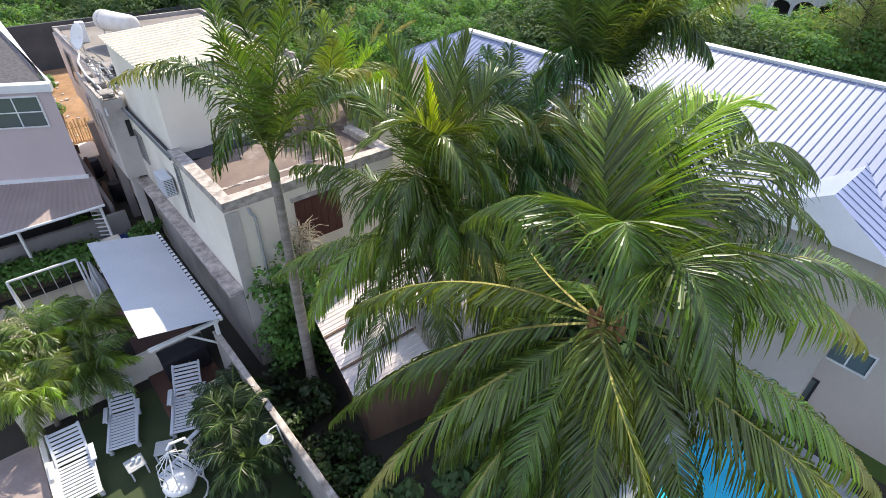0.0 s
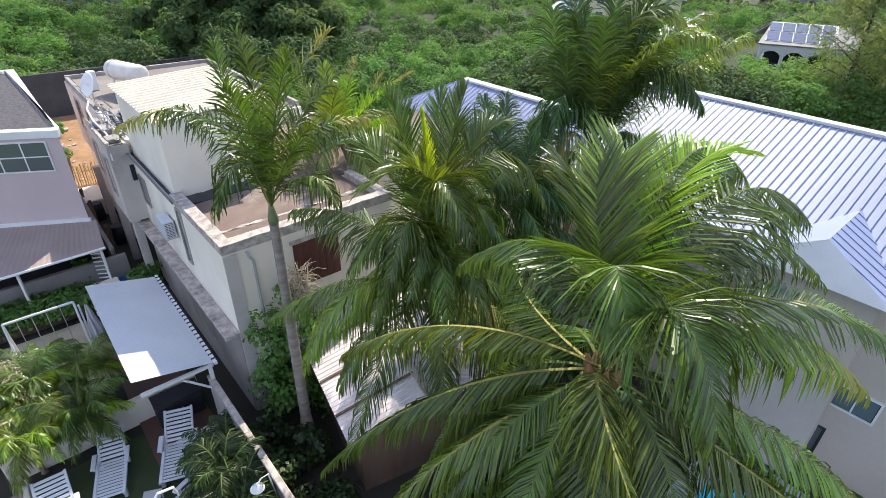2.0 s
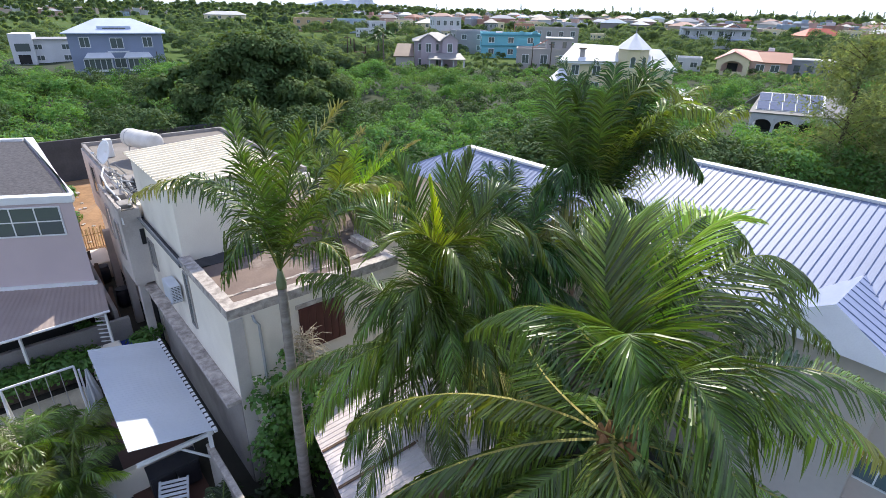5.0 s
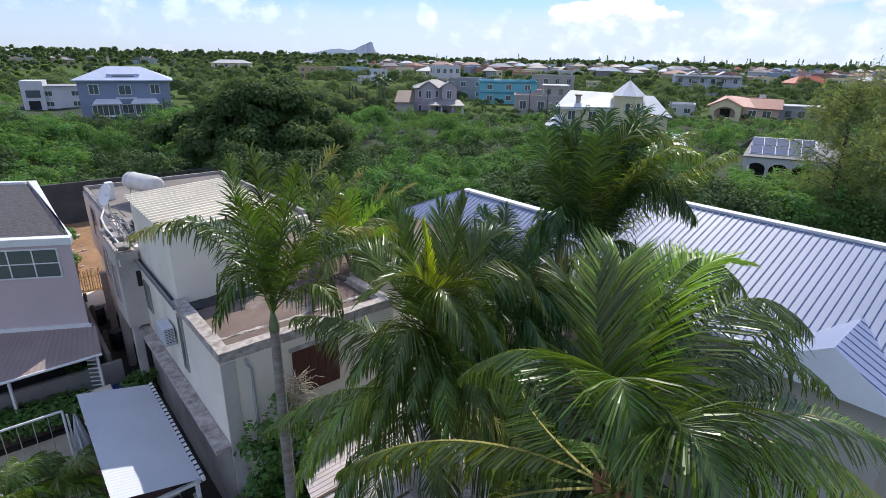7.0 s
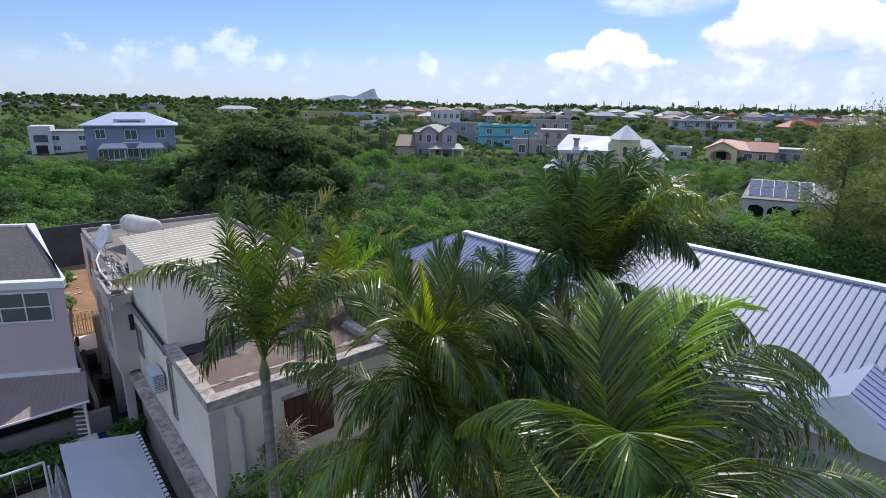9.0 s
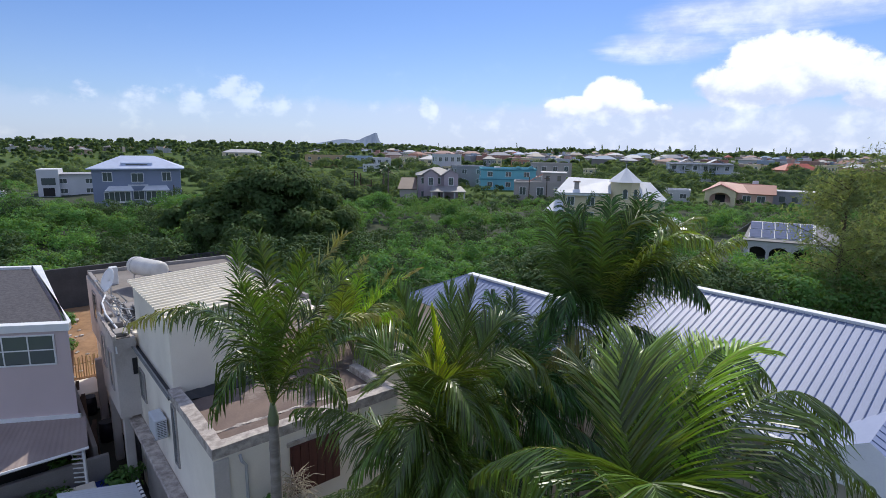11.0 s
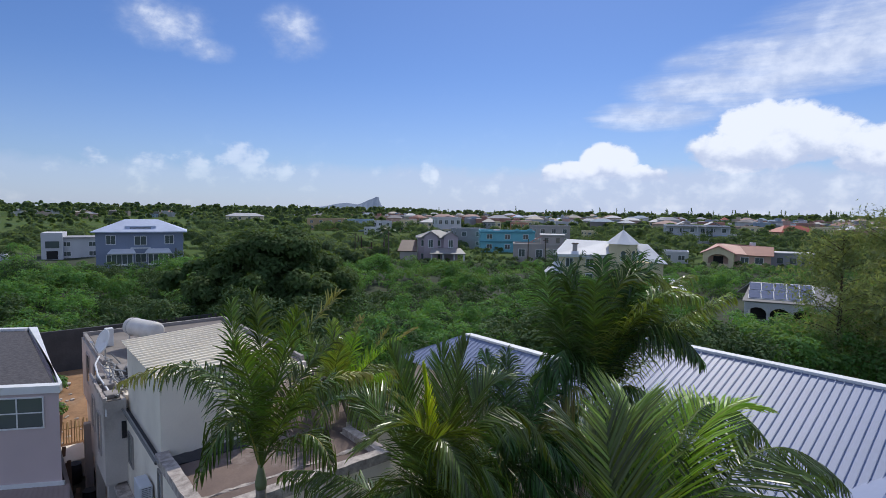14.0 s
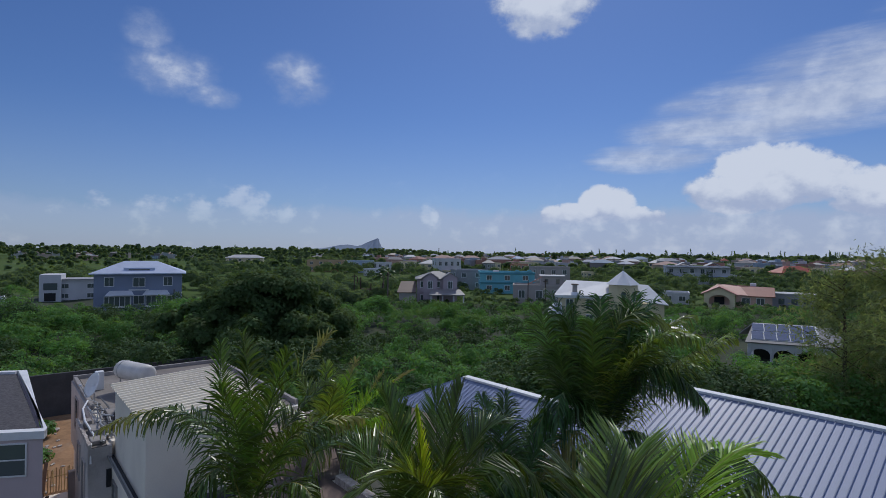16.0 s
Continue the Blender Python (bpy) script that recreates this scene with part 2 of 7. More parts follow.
M = dict(
    soil=material("soil", (0.070, 0.118, 0.032), (0.098, 0.130, 0.044), 0.95, 0.03, 2.0, 0.3, stain=(0.045, 0.085, 0.026), spec=0.05),
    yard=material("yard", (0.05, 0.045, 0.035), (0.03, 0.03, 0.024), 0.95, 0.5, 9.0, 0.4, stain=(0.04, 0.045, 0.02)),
    sand=material("ochre_earth", (0.37, 0.215, 0.11), (0.22, 0.125, 0.065), 0.95, 0.9, 9.0, 0.6, stain=(0.42, 0.35, 0.27), stain_amount=0.6),
    pale_sand=material("pale_sand", (0.50, 0.44, 0.33), (0.38, 0.33, 0.24), 0.95, 0.9, 14.0, 0.4),
    # grass green kept very dark, with the terrace shade in the colour
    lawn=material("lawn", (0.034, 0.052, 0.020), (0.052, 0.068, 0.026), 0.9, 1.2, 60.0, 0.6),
    white_wall=material("white_plaster", (0.86, 0.79, 0.68), (0.76, 0.69, 0.59), 0.85, 0.6, 25.0, 0.1, stain=(0.46, 0.40, 0.34), stain_amount=0.55),
    white_paint=material("white_paint", (0.80, 0.80, 0.80), (0.70, 0.70, 0.70), 0.5, 1.0, 30.0, 0.05),
    plastic=material("white_plastic", (0.62, 0.64, 0.68), (0.55, 0.57, 0.61), 0.35, 2.0, 40.0, 0.02),
    cement=material("bare_cement", (0.36, 0.33, 0.31), (0.25, 0.23, 0.22), 0.9, 0.8, 20.0, 0.3, stain=(0.14, 0.12, 0.11)),
    bay_wall=material("pale_cement", (0.60, 0.55, 0.51), (0.47, 0.43, 0.40), 0.9, 0.8, 20.0, 0.2, stain=(0.26, 0.23, 0.21), stain_amount=0.7),
    # dark grey puts the shade on the boundary wall's near face into its colour
    shaded_wall=material("shade_grey_wall", (0.085, 0.085, 0.09), (0.06, 0.06, 0.065), 0.95, 1.0, 8.0, 0.4),
    bamboo=material("dry_bamboo", (0.46, 0.34, 0.18), (0.34, 0.24, 0.13), 0.7, 3.0, 20.0, 0.1, per='object'),
    rear_roof=material("grey_roof_slab", (0.25, 0.22, 0.195), (0.17, 0.15, 0.135), 0.9, 0.7, 18.0, 0.25, stain=(0.36, 0.33, 0.30), stain_amount=0.5),
    old_roof=material("weathered_roof_slab", (0.21, 0.155, 0.13), (0.135, 0.10, 0.09), 0.92, 0.9, 18.0, 0.3, stain=(0.52, 0.47, 0.43), stain_amount=0.8),
    worn_cap=material("worn_parapet_cap", (0.56, 0.50, 0.45), (0.30, 0.26, 0.24), 0.9, 4.5, 22.0, 0.5, stain=(0.15, 0.125, 0.11), stain_amount=0.9),
    tar=material("black_membrane", (0.045, 0.045, 0.05), (0.07, 0.07, 0.075), 0.8, 1.0, 20.0, 0.2),
    mauve=material("mauve_plaster", (0.60, 0.49, 0.49), (0.54, 0.445, 0.445), 0.85, 0.5, 30.0, 0.08, stain=(0.43, 0.355, 0.36), stain_amount=0.4),
    gravel=material("roof_gravel", (0.055, 0.052, 0.058), (0.105, 0.098, 0.105), 0.95, 9.0, 40.0, 0.6),
    awning=material("brown_sheet", (0.33, 0.265, 0.245), (0.28, 0.22, 0.205), 0.6, 0.8, 20.0, 0.1, stain=(0.22, 0.17, 0.16)),
    corrugated=material("cream_sheet", (0.88, 0.80, 0.64), (0.80, 0.72, 0.57), 0.5, 0.7, 12.0, 0.05, stain=(0.58, 0.48, 0.35), stain_amount=0.3),
    metal_roof=material("pale_blue_sheet", (0.255, 0.30, 0.455), (0.23, 0.272, 0.41), 0.5, 0.4, 8.0, 0.03, spec=0.4),
    rib=material("roof_rib", (0.24, 0.28, 0.42), (0.20, 0.24, 0.36), 0.5, 2.0, 20.0, 0.05),
    canopy=material("canopy_sheet", (0.60, 0.62, 0.66), (0.55, 0.57, 0.61), 0.55, 0.5, 10.0, 0.05, stain=(0.48, 0.49, 0.52), stain_amount=0.4),
    rust_wood=material("dark_red_wood", (0.10, 0.03, 0.022), (0.065, 0.02, 0.015), 0.6, 2.0, 30.0, 0.2, stretch=(6, 6, 0.6)),
    path_stone=material("pinkish_paving", (0.34, 0.27, 0.25), (0.25, 0.20, 0.185), 0.85, 1.2, 14.0, 0.3, stain=(0.20, 0.16, 0.15)),
    # dark blotches stand in for palm shadows on the hut roof, besides stains
    thatch=material("hut_sheet", (0.72, 0.65, 0.66), (0.58, 0.51, 0.52), 0.75, 1.6, 20.0, 0.3, stain=(0.32, 0.26, 0.26), stain_amount=0.7),
    wood=material("weathered_wood", (0.16, 0.10, 0.07), (0.10, 0.065, 0.045), 0.8, 2.0, 30.0, 0.3, stretch=(1, 1, 0.2)),
    trunk=material("palm_trunk", (0.26, 0.22, 0.19), (0.15, 0.125, 0.105), 0.9, 3.0, 30.0, 0.5, stretch=(1, 1, 3.0)),
    pale_trunk=material("pale_palm_trunk", (0.34, 0.30, 0.27), (0.20, 0.17, 0.15), 0.9, 2.0, 30.0, 0.5, stretch=(1, 1, 4.0), stain=(0.16, 0.12, 0.10)),
    bark=material("bark", (0.12, 0.09, 0.07), (0.07, 0.055, 0.04), 0.95, 3.0, 30.0, 0.5, stretch=(3, 3, 0.5)),
    shaft=material("green_crownshaft", (0.22, 0.24, 0.14), (0.17, 0.20, 0.10), 0.5, 3.0, 20.0, 0.1),
    frond=material("palm_leaf", (0.060, 0.108, 0.014), (0.100, 0.150, 0.020), 0.36, 1.0, 10.0, 0.0, spec=0.65, per='frond', glow=0.2),
    frond_dark=material("dark_palm_leaf", (0.040, 0.092, 0.022), (0.066, 0.130, 0.030), 0.38, 1.0, 10.0, 0.0, spec=0.55, per='frond', glow=0.22),
    # paler copy of palm_leaf puts sunlight into lit fronds; also serves yellow-green arecas
    frond_lit_pale=material("sunlit_pale_palm_leaf", (0.125, 0.195, 0.026), (0.185, 0.245, 0.036), 0.34, 1.0, 10.0, 0.0, spec=0.75, per='frond', glow=0.3),
    frond_yellow=material("yellow_palm_leaf", (0.30, 0.42, 0.03), (0.42, 0.50, 0.04), 0.4, 1.0, 10.0, 0.0, spec=0.4, per='island', glow=0.4),
    # leaf green lowered to near black: the yard's shade is in the colour
    frond_shade=material("shade_dark_leaf", (0.022, 0.044, 0.013), (0.034, 0.062, 0.016), 0.45, 1.0, 10.0, 0.0, spec=0.35, per='frond', glow=0.1),
    frond_new=material("young_palm_leaf", (0.19, 0.36, 0.028), (0.27, 0.41, 0.032), 0.38, 1.0, 10.0, 0.0, spec=0.4, per='island', glow=0.36),
    frond_old=material("yellowing_palm_leaf", (0.26, 0.28, 0.07), (0.34, 0.31, 0.10), 0.5, 1.0, 10.0, 0.0, per='island', glow=0.15),
    frond_dead=material("dead_palm_leaf", (0.42, 0.37, 0.29), (0.30, 0.25, 0.19), 0.8, 1.0, 10.0, 0.0, per='island', glow=0.15),
    green_stalk=material("green_leaf_stalk", (0.09, 0.14, 0.035), (0.12, 0.16, 0.04), 0.7, 2.0, 20.0, 0.0, spec=0.15),
    sheath=material("leaf_sheath", (0.30, 0.15, 0.06), (0.20, 0.10, 0.045), 0.85, 5.0, 40.0, 0.4, stretch=(1, 1, 0.3)),
    rachis=material("leaf_stalk", (0.26, 0.24, 0.06), (0.34, 0.29, 0.08), 0.65, 2.0, 20.0, 0.0, spec=0.2),
    shrub=material("shrub_leaves", (0.135, 0.285, 0.085), (0.082, 0.18, 0.058), 0.75, 0.22, 1.2, 0.0, spec=0.2, per='island', glow=0.38, stain=(0.17, 0.20, 0.085)),
    undergrowth=material("near_black_floor", (0.026, 0.040, 0.018), (0.04, 0.05, 0.022), 0.95, 0.5, 4.0, 0.5),
    # darker copy of the shrub leaves, with shadow between bushes put into the colour
    shrub_shade=material("shade_toned_shrub_leaves", (0.080, 0.135, 0.052), (0.052, 0.095, 0.040), 0.75, 0.25, 1.2, 0.0, spec=0.2, per='island', glow=0.2),
    mango=material("mango_leaves", (0.070, 0.118, 0.046), (0.095, 0.150, 0.056), 0.75, 0.3, 3.0, 0.0, spec=0.12, per='island', glow=0.3),
    casuarina=material("feathery_leaves", (0.22, 0.27, 0.14), (0.15, 0.20, 0.105), 0.8, 0.5, 3.0, 0.0, spec=0.2, per='island', glow=0.42, stain=(0.10, 0.085, 0.05)),
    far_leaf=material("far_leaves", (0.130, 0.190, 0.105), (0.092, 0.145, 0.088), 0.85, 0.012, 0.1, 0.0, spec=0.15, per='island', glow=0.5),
    climber=material("climber_leaves", (0.075, 0.17, 0.035), (0.10, 0.21, 0.04), 0.5, 2.0, 9.0, 0.0, per='island', glow=0.25),
    water=material("pool_water", (0.02, 0.46, 0.72), (0.03, 0.54, 0.78), 0.05, 1.5, 6.0, 0.08, spec=0.5),
    paving=material("pool_paving", (0.36, 0.38, 0.41), (0.28, 0.30, 0.33), 0.8, 1.0, 20.0, 0.15),
    brown_floor=material("brown_tiles", (0.13, 0.065, 0.05), (0.10, 0.05, 0.04), 0.6, 1.2, 20.0, 0.1),
    black_board=material("black_board", (0.022, 0.022, 0.028), (0.035, 0.034, 0.04), 0.5, 3.0, 30.0, 0.05),
    # near-black fill puts the darkness of unlit openings into the colour
    dark=material("unlit_black", (0.02, 0.02, 0.022), (0.03, 0.03, 0.03), 0.8, 1.0, 10.0, 0.0),
    pipe=material("grey_pipe", (0.42, 0.42, 0.42), (0.34, 0.34, 0.34), 0.5, 3.0, 30.0, 0.0),
    black_pipe=material("dull_pipe", (0.20, 0.20, 0.20), (0.14, 0.14, 0.14), 0.5, 3.0, 30.0, 0.0),
    tank=material("tank_shell", (0.70, 0.67, 0.63), (0.58, 0.55, 0.51), 0.45, 2.0, 20.0, 0.05, stain=(0.36, 0.27, 0.20), stain_amount=0.45),
    blue_plastic=material("blue_tarp", (0.02, 0.05, 0.30), (0.03, 0.07, 0.36), 0.5, 2.0, 20.0, 0.2),
    slab=material("solar_cells", (0.16, 0.18, 0.27), (0.13, 0.15, 0.23), 0.15, 2.0, 20.0, 0.0, spec=0.7),
    # blue base colour stands in for the distance haze over the hill
    hazy_hill=material("haze_blue_mountain", (0.20, 0.25, 0.33), (0.16, 0.21, 0.29), 0.95, 0.004, 0.02, 0.0),
    pane=glass("window_glass", (0.11, 0.13, 0.13)),
)
for key, c in dict(blue=(0.26, 0.30, 0.41), cyan=(0.20, 0.50, 0.60), lilac=(0.48, 0.40, 0.44), cream=(0.76, 0.66, 0.44), beige=(0.44, 0.40, 0.38), pink=(0.62, 0.42, 0.34),
                   salmon=(0.55, 0.28, 0.20), white=(0.66, 0.66, 0.68), grey=(0.34, 0.34, 0.36), ochre=(0.55, 0.40, 0.24), teal=(0.10, 0.30, 0.38), pale_blue=(0.40, 0.50, 0.62), villa=(0.58, 0.50, 0.44)).items():
    M["paint_" + key] = material(key + "_plaster", c, tuple(v * 0.88 for v in c), 0.85, 0.3, 6.0, 0.0, stain=tuple(v * 0.7 for v in c), stain_amount=0.3)
for key, c in dict(white=(0.74, 0.75, 0.78), blue=(0.52, 0.58, 0.74), red=(0.42, 0.09, 0.06), pink=(0.58, 0.30, 0.24), grey=(0.30, 0.285, 0.28), brown=(0.21, 0.15, 0.12), pale=(0.52, 0.51, 0.51), tile=(0.36, 0.15, 0.11)).items():
    M["roof_" + key] = material(key + "_roofing", c, tuple(v * 0.85 for v in c), 0.6, 0.4, 6.0, 0.05, stain=tuple(v * 0.7 for v in c), stain_amount=0.3)

def many_coloured(name, rows):
    m = bpy.data.materials.new(name)
    m.use_nodes = True
    N, L = m.node_tree.nodes, m.node_tree.links
    ramp = N.new("ShaderNodeValToRGB")
    ramp.color_ramp.interpolation = 'CONSTANT'
    for i, col in enumerate(rows):
        e = ramp.color_ramp.elements[i] if i < 2 else ramp.color_ramp.elements.new(i / len(rows))
        e.position, e.color = i / len(rows), (*col, 1)
    L.new(N.new("ShaderNodeNewGeometry").outputs["Random Per Island"], ramp.inputs[0])
    L.new(ramp.outputs[0], N["Principled BSDF"].inputs["Base Color"])
    N["Principled BSDF"].inputs["Roughness"].default_value = 0.85
    return m


M["far_walls"] = many_coloured("far_town_paint", [(0.52, 0.52, 0.55), (0.44, 0.35, 0.29), (0.46, 0.31, 0.26), (0.33, 0.33, 0.36), (0.52, 0.46, 0.38), (0.30, 0.37, 0.45), (0.62, 0.61, 0.60), (0.34, 0.19, 0.15), (0.25, 0.23, 0.23)])
S45 = math.sqrt(0.5)


def uv(u, v, z=0.0):
    """The plots lie at 45 degrees: u runs along the street fronts, v back from them."""
    return Vector(((u - v) * S45, (u + v) * S45, z))


# ---------------------------------------------------------------- mesh helpers
def root(name, label, category, m, group="", kind=""):
    ob = new(name)
    ob.empty_display_size = 0.2
    ob.matrix_world = m
    return tagged(ob, label, category, group, kind)


def root45(name, label, category, u, v, z=0.0, turn=0.0, group="", kind=""):
    p = uv(u, v, z)
    return root(name, label, category, pose(p.x, p.y, p.z, 0, 0, 45 + turn), group, kind)


def part(name, bm, mat, parent, label="", smooth=False):
    me = bpy.data.meshes.new(name)
    bm.to_mesh(me)
    bm.free()
    for x in (mat if isinstance(mat, (list, tuple)) else [mat]):
        me.materials.append(x)
    if smooth:
        me.polygons.foreach_set("use_smooth", [True] * len(me.polygons))
    ob = new(name, me)
    ob.parent = parent
    if label:
        ob["label"] = label
    return ob


def thing(name, bm, mat, m, label, category, group="", kind="", smooth=False):
    ob = part(name, bm, mat, None, "", smooth)
    ob.matrix_world = m
    return tagged(ob, label, category, group, kind)


def box(bm, lo, hi, bevel=0.0, m=None):
    r = bmesh.ops.create_cube(bm, size=1.0)
    vs = r["verts"]
    lo, hi = Vector(lo), Vector(hi)
    for p in vs:
        p.co = Vector([lo[i] + (p.co[i] + 0.5) * (hi[i] - lo[i]) for i in range(3)])
    if bevel:
        es = list({e for p in vs for e in p.link_edges})
        b = bmesh.ops.bevel(bm, geom=es, offset=bevel, segments=1, affect='EDGES')
        vs = list({p for f in b["faces"] for p in f.verts} | {p for p in vs if p.is_valid})
    if m is not None:
        bmesh.ops.transform(bm, matrix=m, verts=[p for p in vs if p.is_valid])
    return vs


def boxed(lo, hi, bevel=0.0, m=None):
    bm = bmesh.new()
    box(bm, lo, hi, bevel, m)
    return bm


def tube(bm, pts, r, sides=6, taper=1.0, cap=True):
    """A round bar through points; r at its start, r * taper at its end."""
    pts = [Vector(p) for p in pts]
    rings = []
    for i, p in enumerate(pts):
        d = (pts[min(i + 1, len(pts) - 1)] - pts[max(i - 1, 0)]).normalized()
        a = d.cross(Vector((0, 0, 1)) if abs(d.z) < 0.95 else Vector((1, 0, 0))).normalized()
        b = d.cross(a)
        rr = (r[i] if isinstance(r, (list, tuple)) else r * (1 + (taper - 1) * i / max(1, len(pts) - 1)))
        rings.append([bm.verts.new(p + rr * (a * math.cos(6.28319 * k / sides) + b * math.sin(6.28319 * k / sides))) for k in range(sides)])
    for q, w in zip(rings, rings[1:]):
        for k in range(sides):
            bm.faces.new((q[k], q[(k + 1) % sides], w[(k + 1) % sides], w[k]))
    if cap:
        bm.faces.new(rings[0][::-1])
        bm.faces.new(rings[-1])
    return bm


def tubed(pts, r, sides=6, taper=1.0):
    return tube(bmesh.new(), pts, r, sides, taper)


def prism(bm, outline, z0, z1):
    """An upright solid over an outline; z1 may be a function of x, y."""
    top = z1 if callable(z1) else (lambda x, y: z1)
    a = [bm.verts.new((x, y, z0)) for x, y in outline]
    b = [bm.verts.new((x, y, top(x, y))) for x, y in outline]
    n = len(a)
    bm.faces.new(a[::-1])
    bm.faces.new(b)
    for i in range(n):
        bm.faces.new((a[i], a[(i + 1) % n], b[(i + 1) % n], b[i]))
    return bm


def slab(bm, quad, thick):
    """A sheet of some thickness on four or three corners."""
    q = [Vector(p) for p in quad]
    n = (q[1] - q[0]).cross(q[2] - q[0]).normalized()
    a = [bm.verts.new(p) for p in q]
    b = [bm.verts.new(p - n * thick) for p in q]
    k = len(q)
    bm.faces.new(a)
    bm.faces.new(b[::-1])
    for i in range(k):
        bm.faces.new((a[i], b[i], b[(i + 1) % k], a[(i + 1) % k]))
    return bm


def leaf_cloud(name, centres, sizes, mat, parent=None, up=0.5, label="", seed=1, long=1.6):
    """One mesh of many small leaves, each a bent pair of triangles, at the given centres."""
    rng = np.random.default_rng(seed)
    c = np.asarray(centres, float)
    n = len(c)
    nor = rng.normal(size=(n, 3))
    nor[:, 2] = np.abs(nor[:, 2]) + up
    if c.shape[1] == 6:
        nor = nor * 0.55 + c[:, 3:] * 1.5
        c = c[:, :3]
    nor /= np.linalg.norm(nor, axis=1)[:, None]
    t = np.cross(nor, rng.normal(size=(n, 3)))
    t /= np.linalg.norm(t, axis=1)[:, None] + 1e-9
    b = np.cross(nor, t)
    s = np.broadcast_to(np.asarray(sizes, float), (n,))[:, None] * rng.uniform(0.7, 1.3, (n, 1))
    bend = nor * s * 0.18
    v = np.stack([c - t * s * long / 2 - bend, c - b * s / 2, c + t * s * long / 2 - bend, c + b * s / 2], 1).reshape(-1, 3)
    me = bpy.data.meshes.new(name)
    me.vertices.add(4 * n)
    me.vertices.foreach_set("co", v.astype(np.float32).ravel())
    me.loops.add(4 * n)
    me.loops.foreach_set("vertex_index", np.arange(4 * n, dtype=np.int32))
    me.polygons.add(n)
    me.polygons.foreach_set("loop_start", np.arange(0, 4 * n, 4, dtype=np.int32))
    me.materials.append(mat)
    me.update(calc_edges=True)
    ob = new(name, me)
    ob.parent = parent
    if label:
        ob["label"] = label
    return ob


def clump_points(rng, centres, radii, per, squash=0.8, shell=0.75):
    """Points near the upper surface of many rounded clumps."""
    out = []
    for (x, y, z), r in zip(centres, radii):
        n = max(4, int(per * r * r))
        d = rng.normal(size=(n, 3))
        d /= np.linalg.norm(d, axis=1)[:, None]
        d[:, 2] = np.where(d[:, 2] < -0.35, -d[:, 2], d[:, 2])
        rr = r * rng.uniform(shell, 1.06, (n, 1))
        out.append(np.hstack([np.array([x, y, z]) + d * rr * np.array([1, 1, squash]), d]))
    return np.concatenate(out)


# ---------------------------------------------------------------- ground
def build_ground():
    bm = bmesh.new()
    # one sheet to the horizon, finer near by
    xs = [-4000, -1500, -600, -250, -120, -60, -30, 0, 30, 60, 120, 250, 600, 1500, 4000]
    ys = [-4000, -1000, -200, -60, -20, 0, 20, 40, 60, 90, 130, 200, 350, 700, 1500, 4000]
    grid = [[bm.verts.new((x, y, 0)) for x in xs] for y in ys]
    for a, b in zip(grid, grid[1:]):
        for i in range(len(xs) - 1):
            bm.faces.new((a[i], a[i + 1], b[i + 1], b[i]))
    thing("ground", bm, M["soil"], Matrix(), "dry earth with low grass reaching to the horizon", "ground", kind="structure")
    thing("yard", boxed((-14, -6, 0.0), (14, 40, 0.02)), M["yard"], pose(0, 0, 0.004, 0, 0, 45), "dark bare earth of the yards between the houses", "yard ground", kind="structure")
    p = uv(4.5, 43.0)
    thing("earth_lot", boxed((-4.5, -10.5, 0), (3.5, 6.8, 0.05)), M["sand"], pose(p.x, p.y, 0.03, 0, 0, 45), "bare ochre earth beside the white house", "earth", kind="structure")


build_ground()


# ---------------------------------------------------------------- openings shared by the houses
def window(parent, x0, x1, z0, z1, y, cols=2, rows=1, side=-1, axis="x", frame_mat=None, name="window", depth=0.10, bar=0.05):
    """A framed window on a wall face: axis 'x' runs along x at y, axis 'y' along y at x = y. side: which way it faces."""
    frame_mat = frame_mat or M["white_paint"]

    def put(lo, hi):
        (a0, d0, c0), (a1, d1, c1) = lo, hi
        d0, d1 = sorted((y + side * d0, y + side * d1))
        return ((a0, d0, c0), (a1, d1, c1)) if axis == "x" else ((d0, a0, c0), (d1, a1, c1))

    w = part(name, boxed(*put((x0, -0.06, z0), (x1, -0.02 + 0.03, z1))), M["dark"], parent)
    bm = bmesh.new()
    for a0, a1, c0, c1 in ((x0 - bar, x1 + bar, z1, z1 + bar), (x0 - bar, x1 + bar, z0 - bar, z0), (x0 - bar, x0, z0, z1), (x1, x1 + bar, z0, z1)):
        box(bm, *put((a0, -0.02, c0), (a1, depth * 0.5, c1)))
    for i in range(1, cols):
        a = x0 + (x1 - x0) * i / cols
        box(bm, *put((a - bar * 0.4, 0.0, z0), (a + bar * 0.4, depth * 0.45, z1)))
    for i in range(1, rows):
        c = z0 + (z1 - z0) * i / rows
        box(bm, *put((x0, 0.0, c - bar * 0.4), (x1, depth * 0.42, c + bar * 0.4)))
    part("window_frame", bm, frame_mat, w)
    for i in range(cols):
        for j in range(rows):
            a0, a1 = x0 + (x1 - x0) * i / cols + bar * 0.4, x0 + (x1 - x0) * (i + 1) / cols - bar * 0.4
            c0, c1 = z0 + (z1 - z0) * j / rows + bar * 0.4, z0 + (z1 - z0) * (j + 1) / rows - bar * 0.4
            part("pane", boxed(*put((a0, 0.012, c0), (a1, 0.024, c1))), M["pane"], w)
    return w


def box_at(name, label, category, u, v, lo, hi, mat, bevel=0.02, turn=0.0, z=0.0, kind="", group=""):
    p = uv(u, v, z)
    return thing(name, boxed(lo, hi, bevel), mat, pose(p.x, p.y, p.z, 0, 0, 45 + turn), label, category, group, kind)


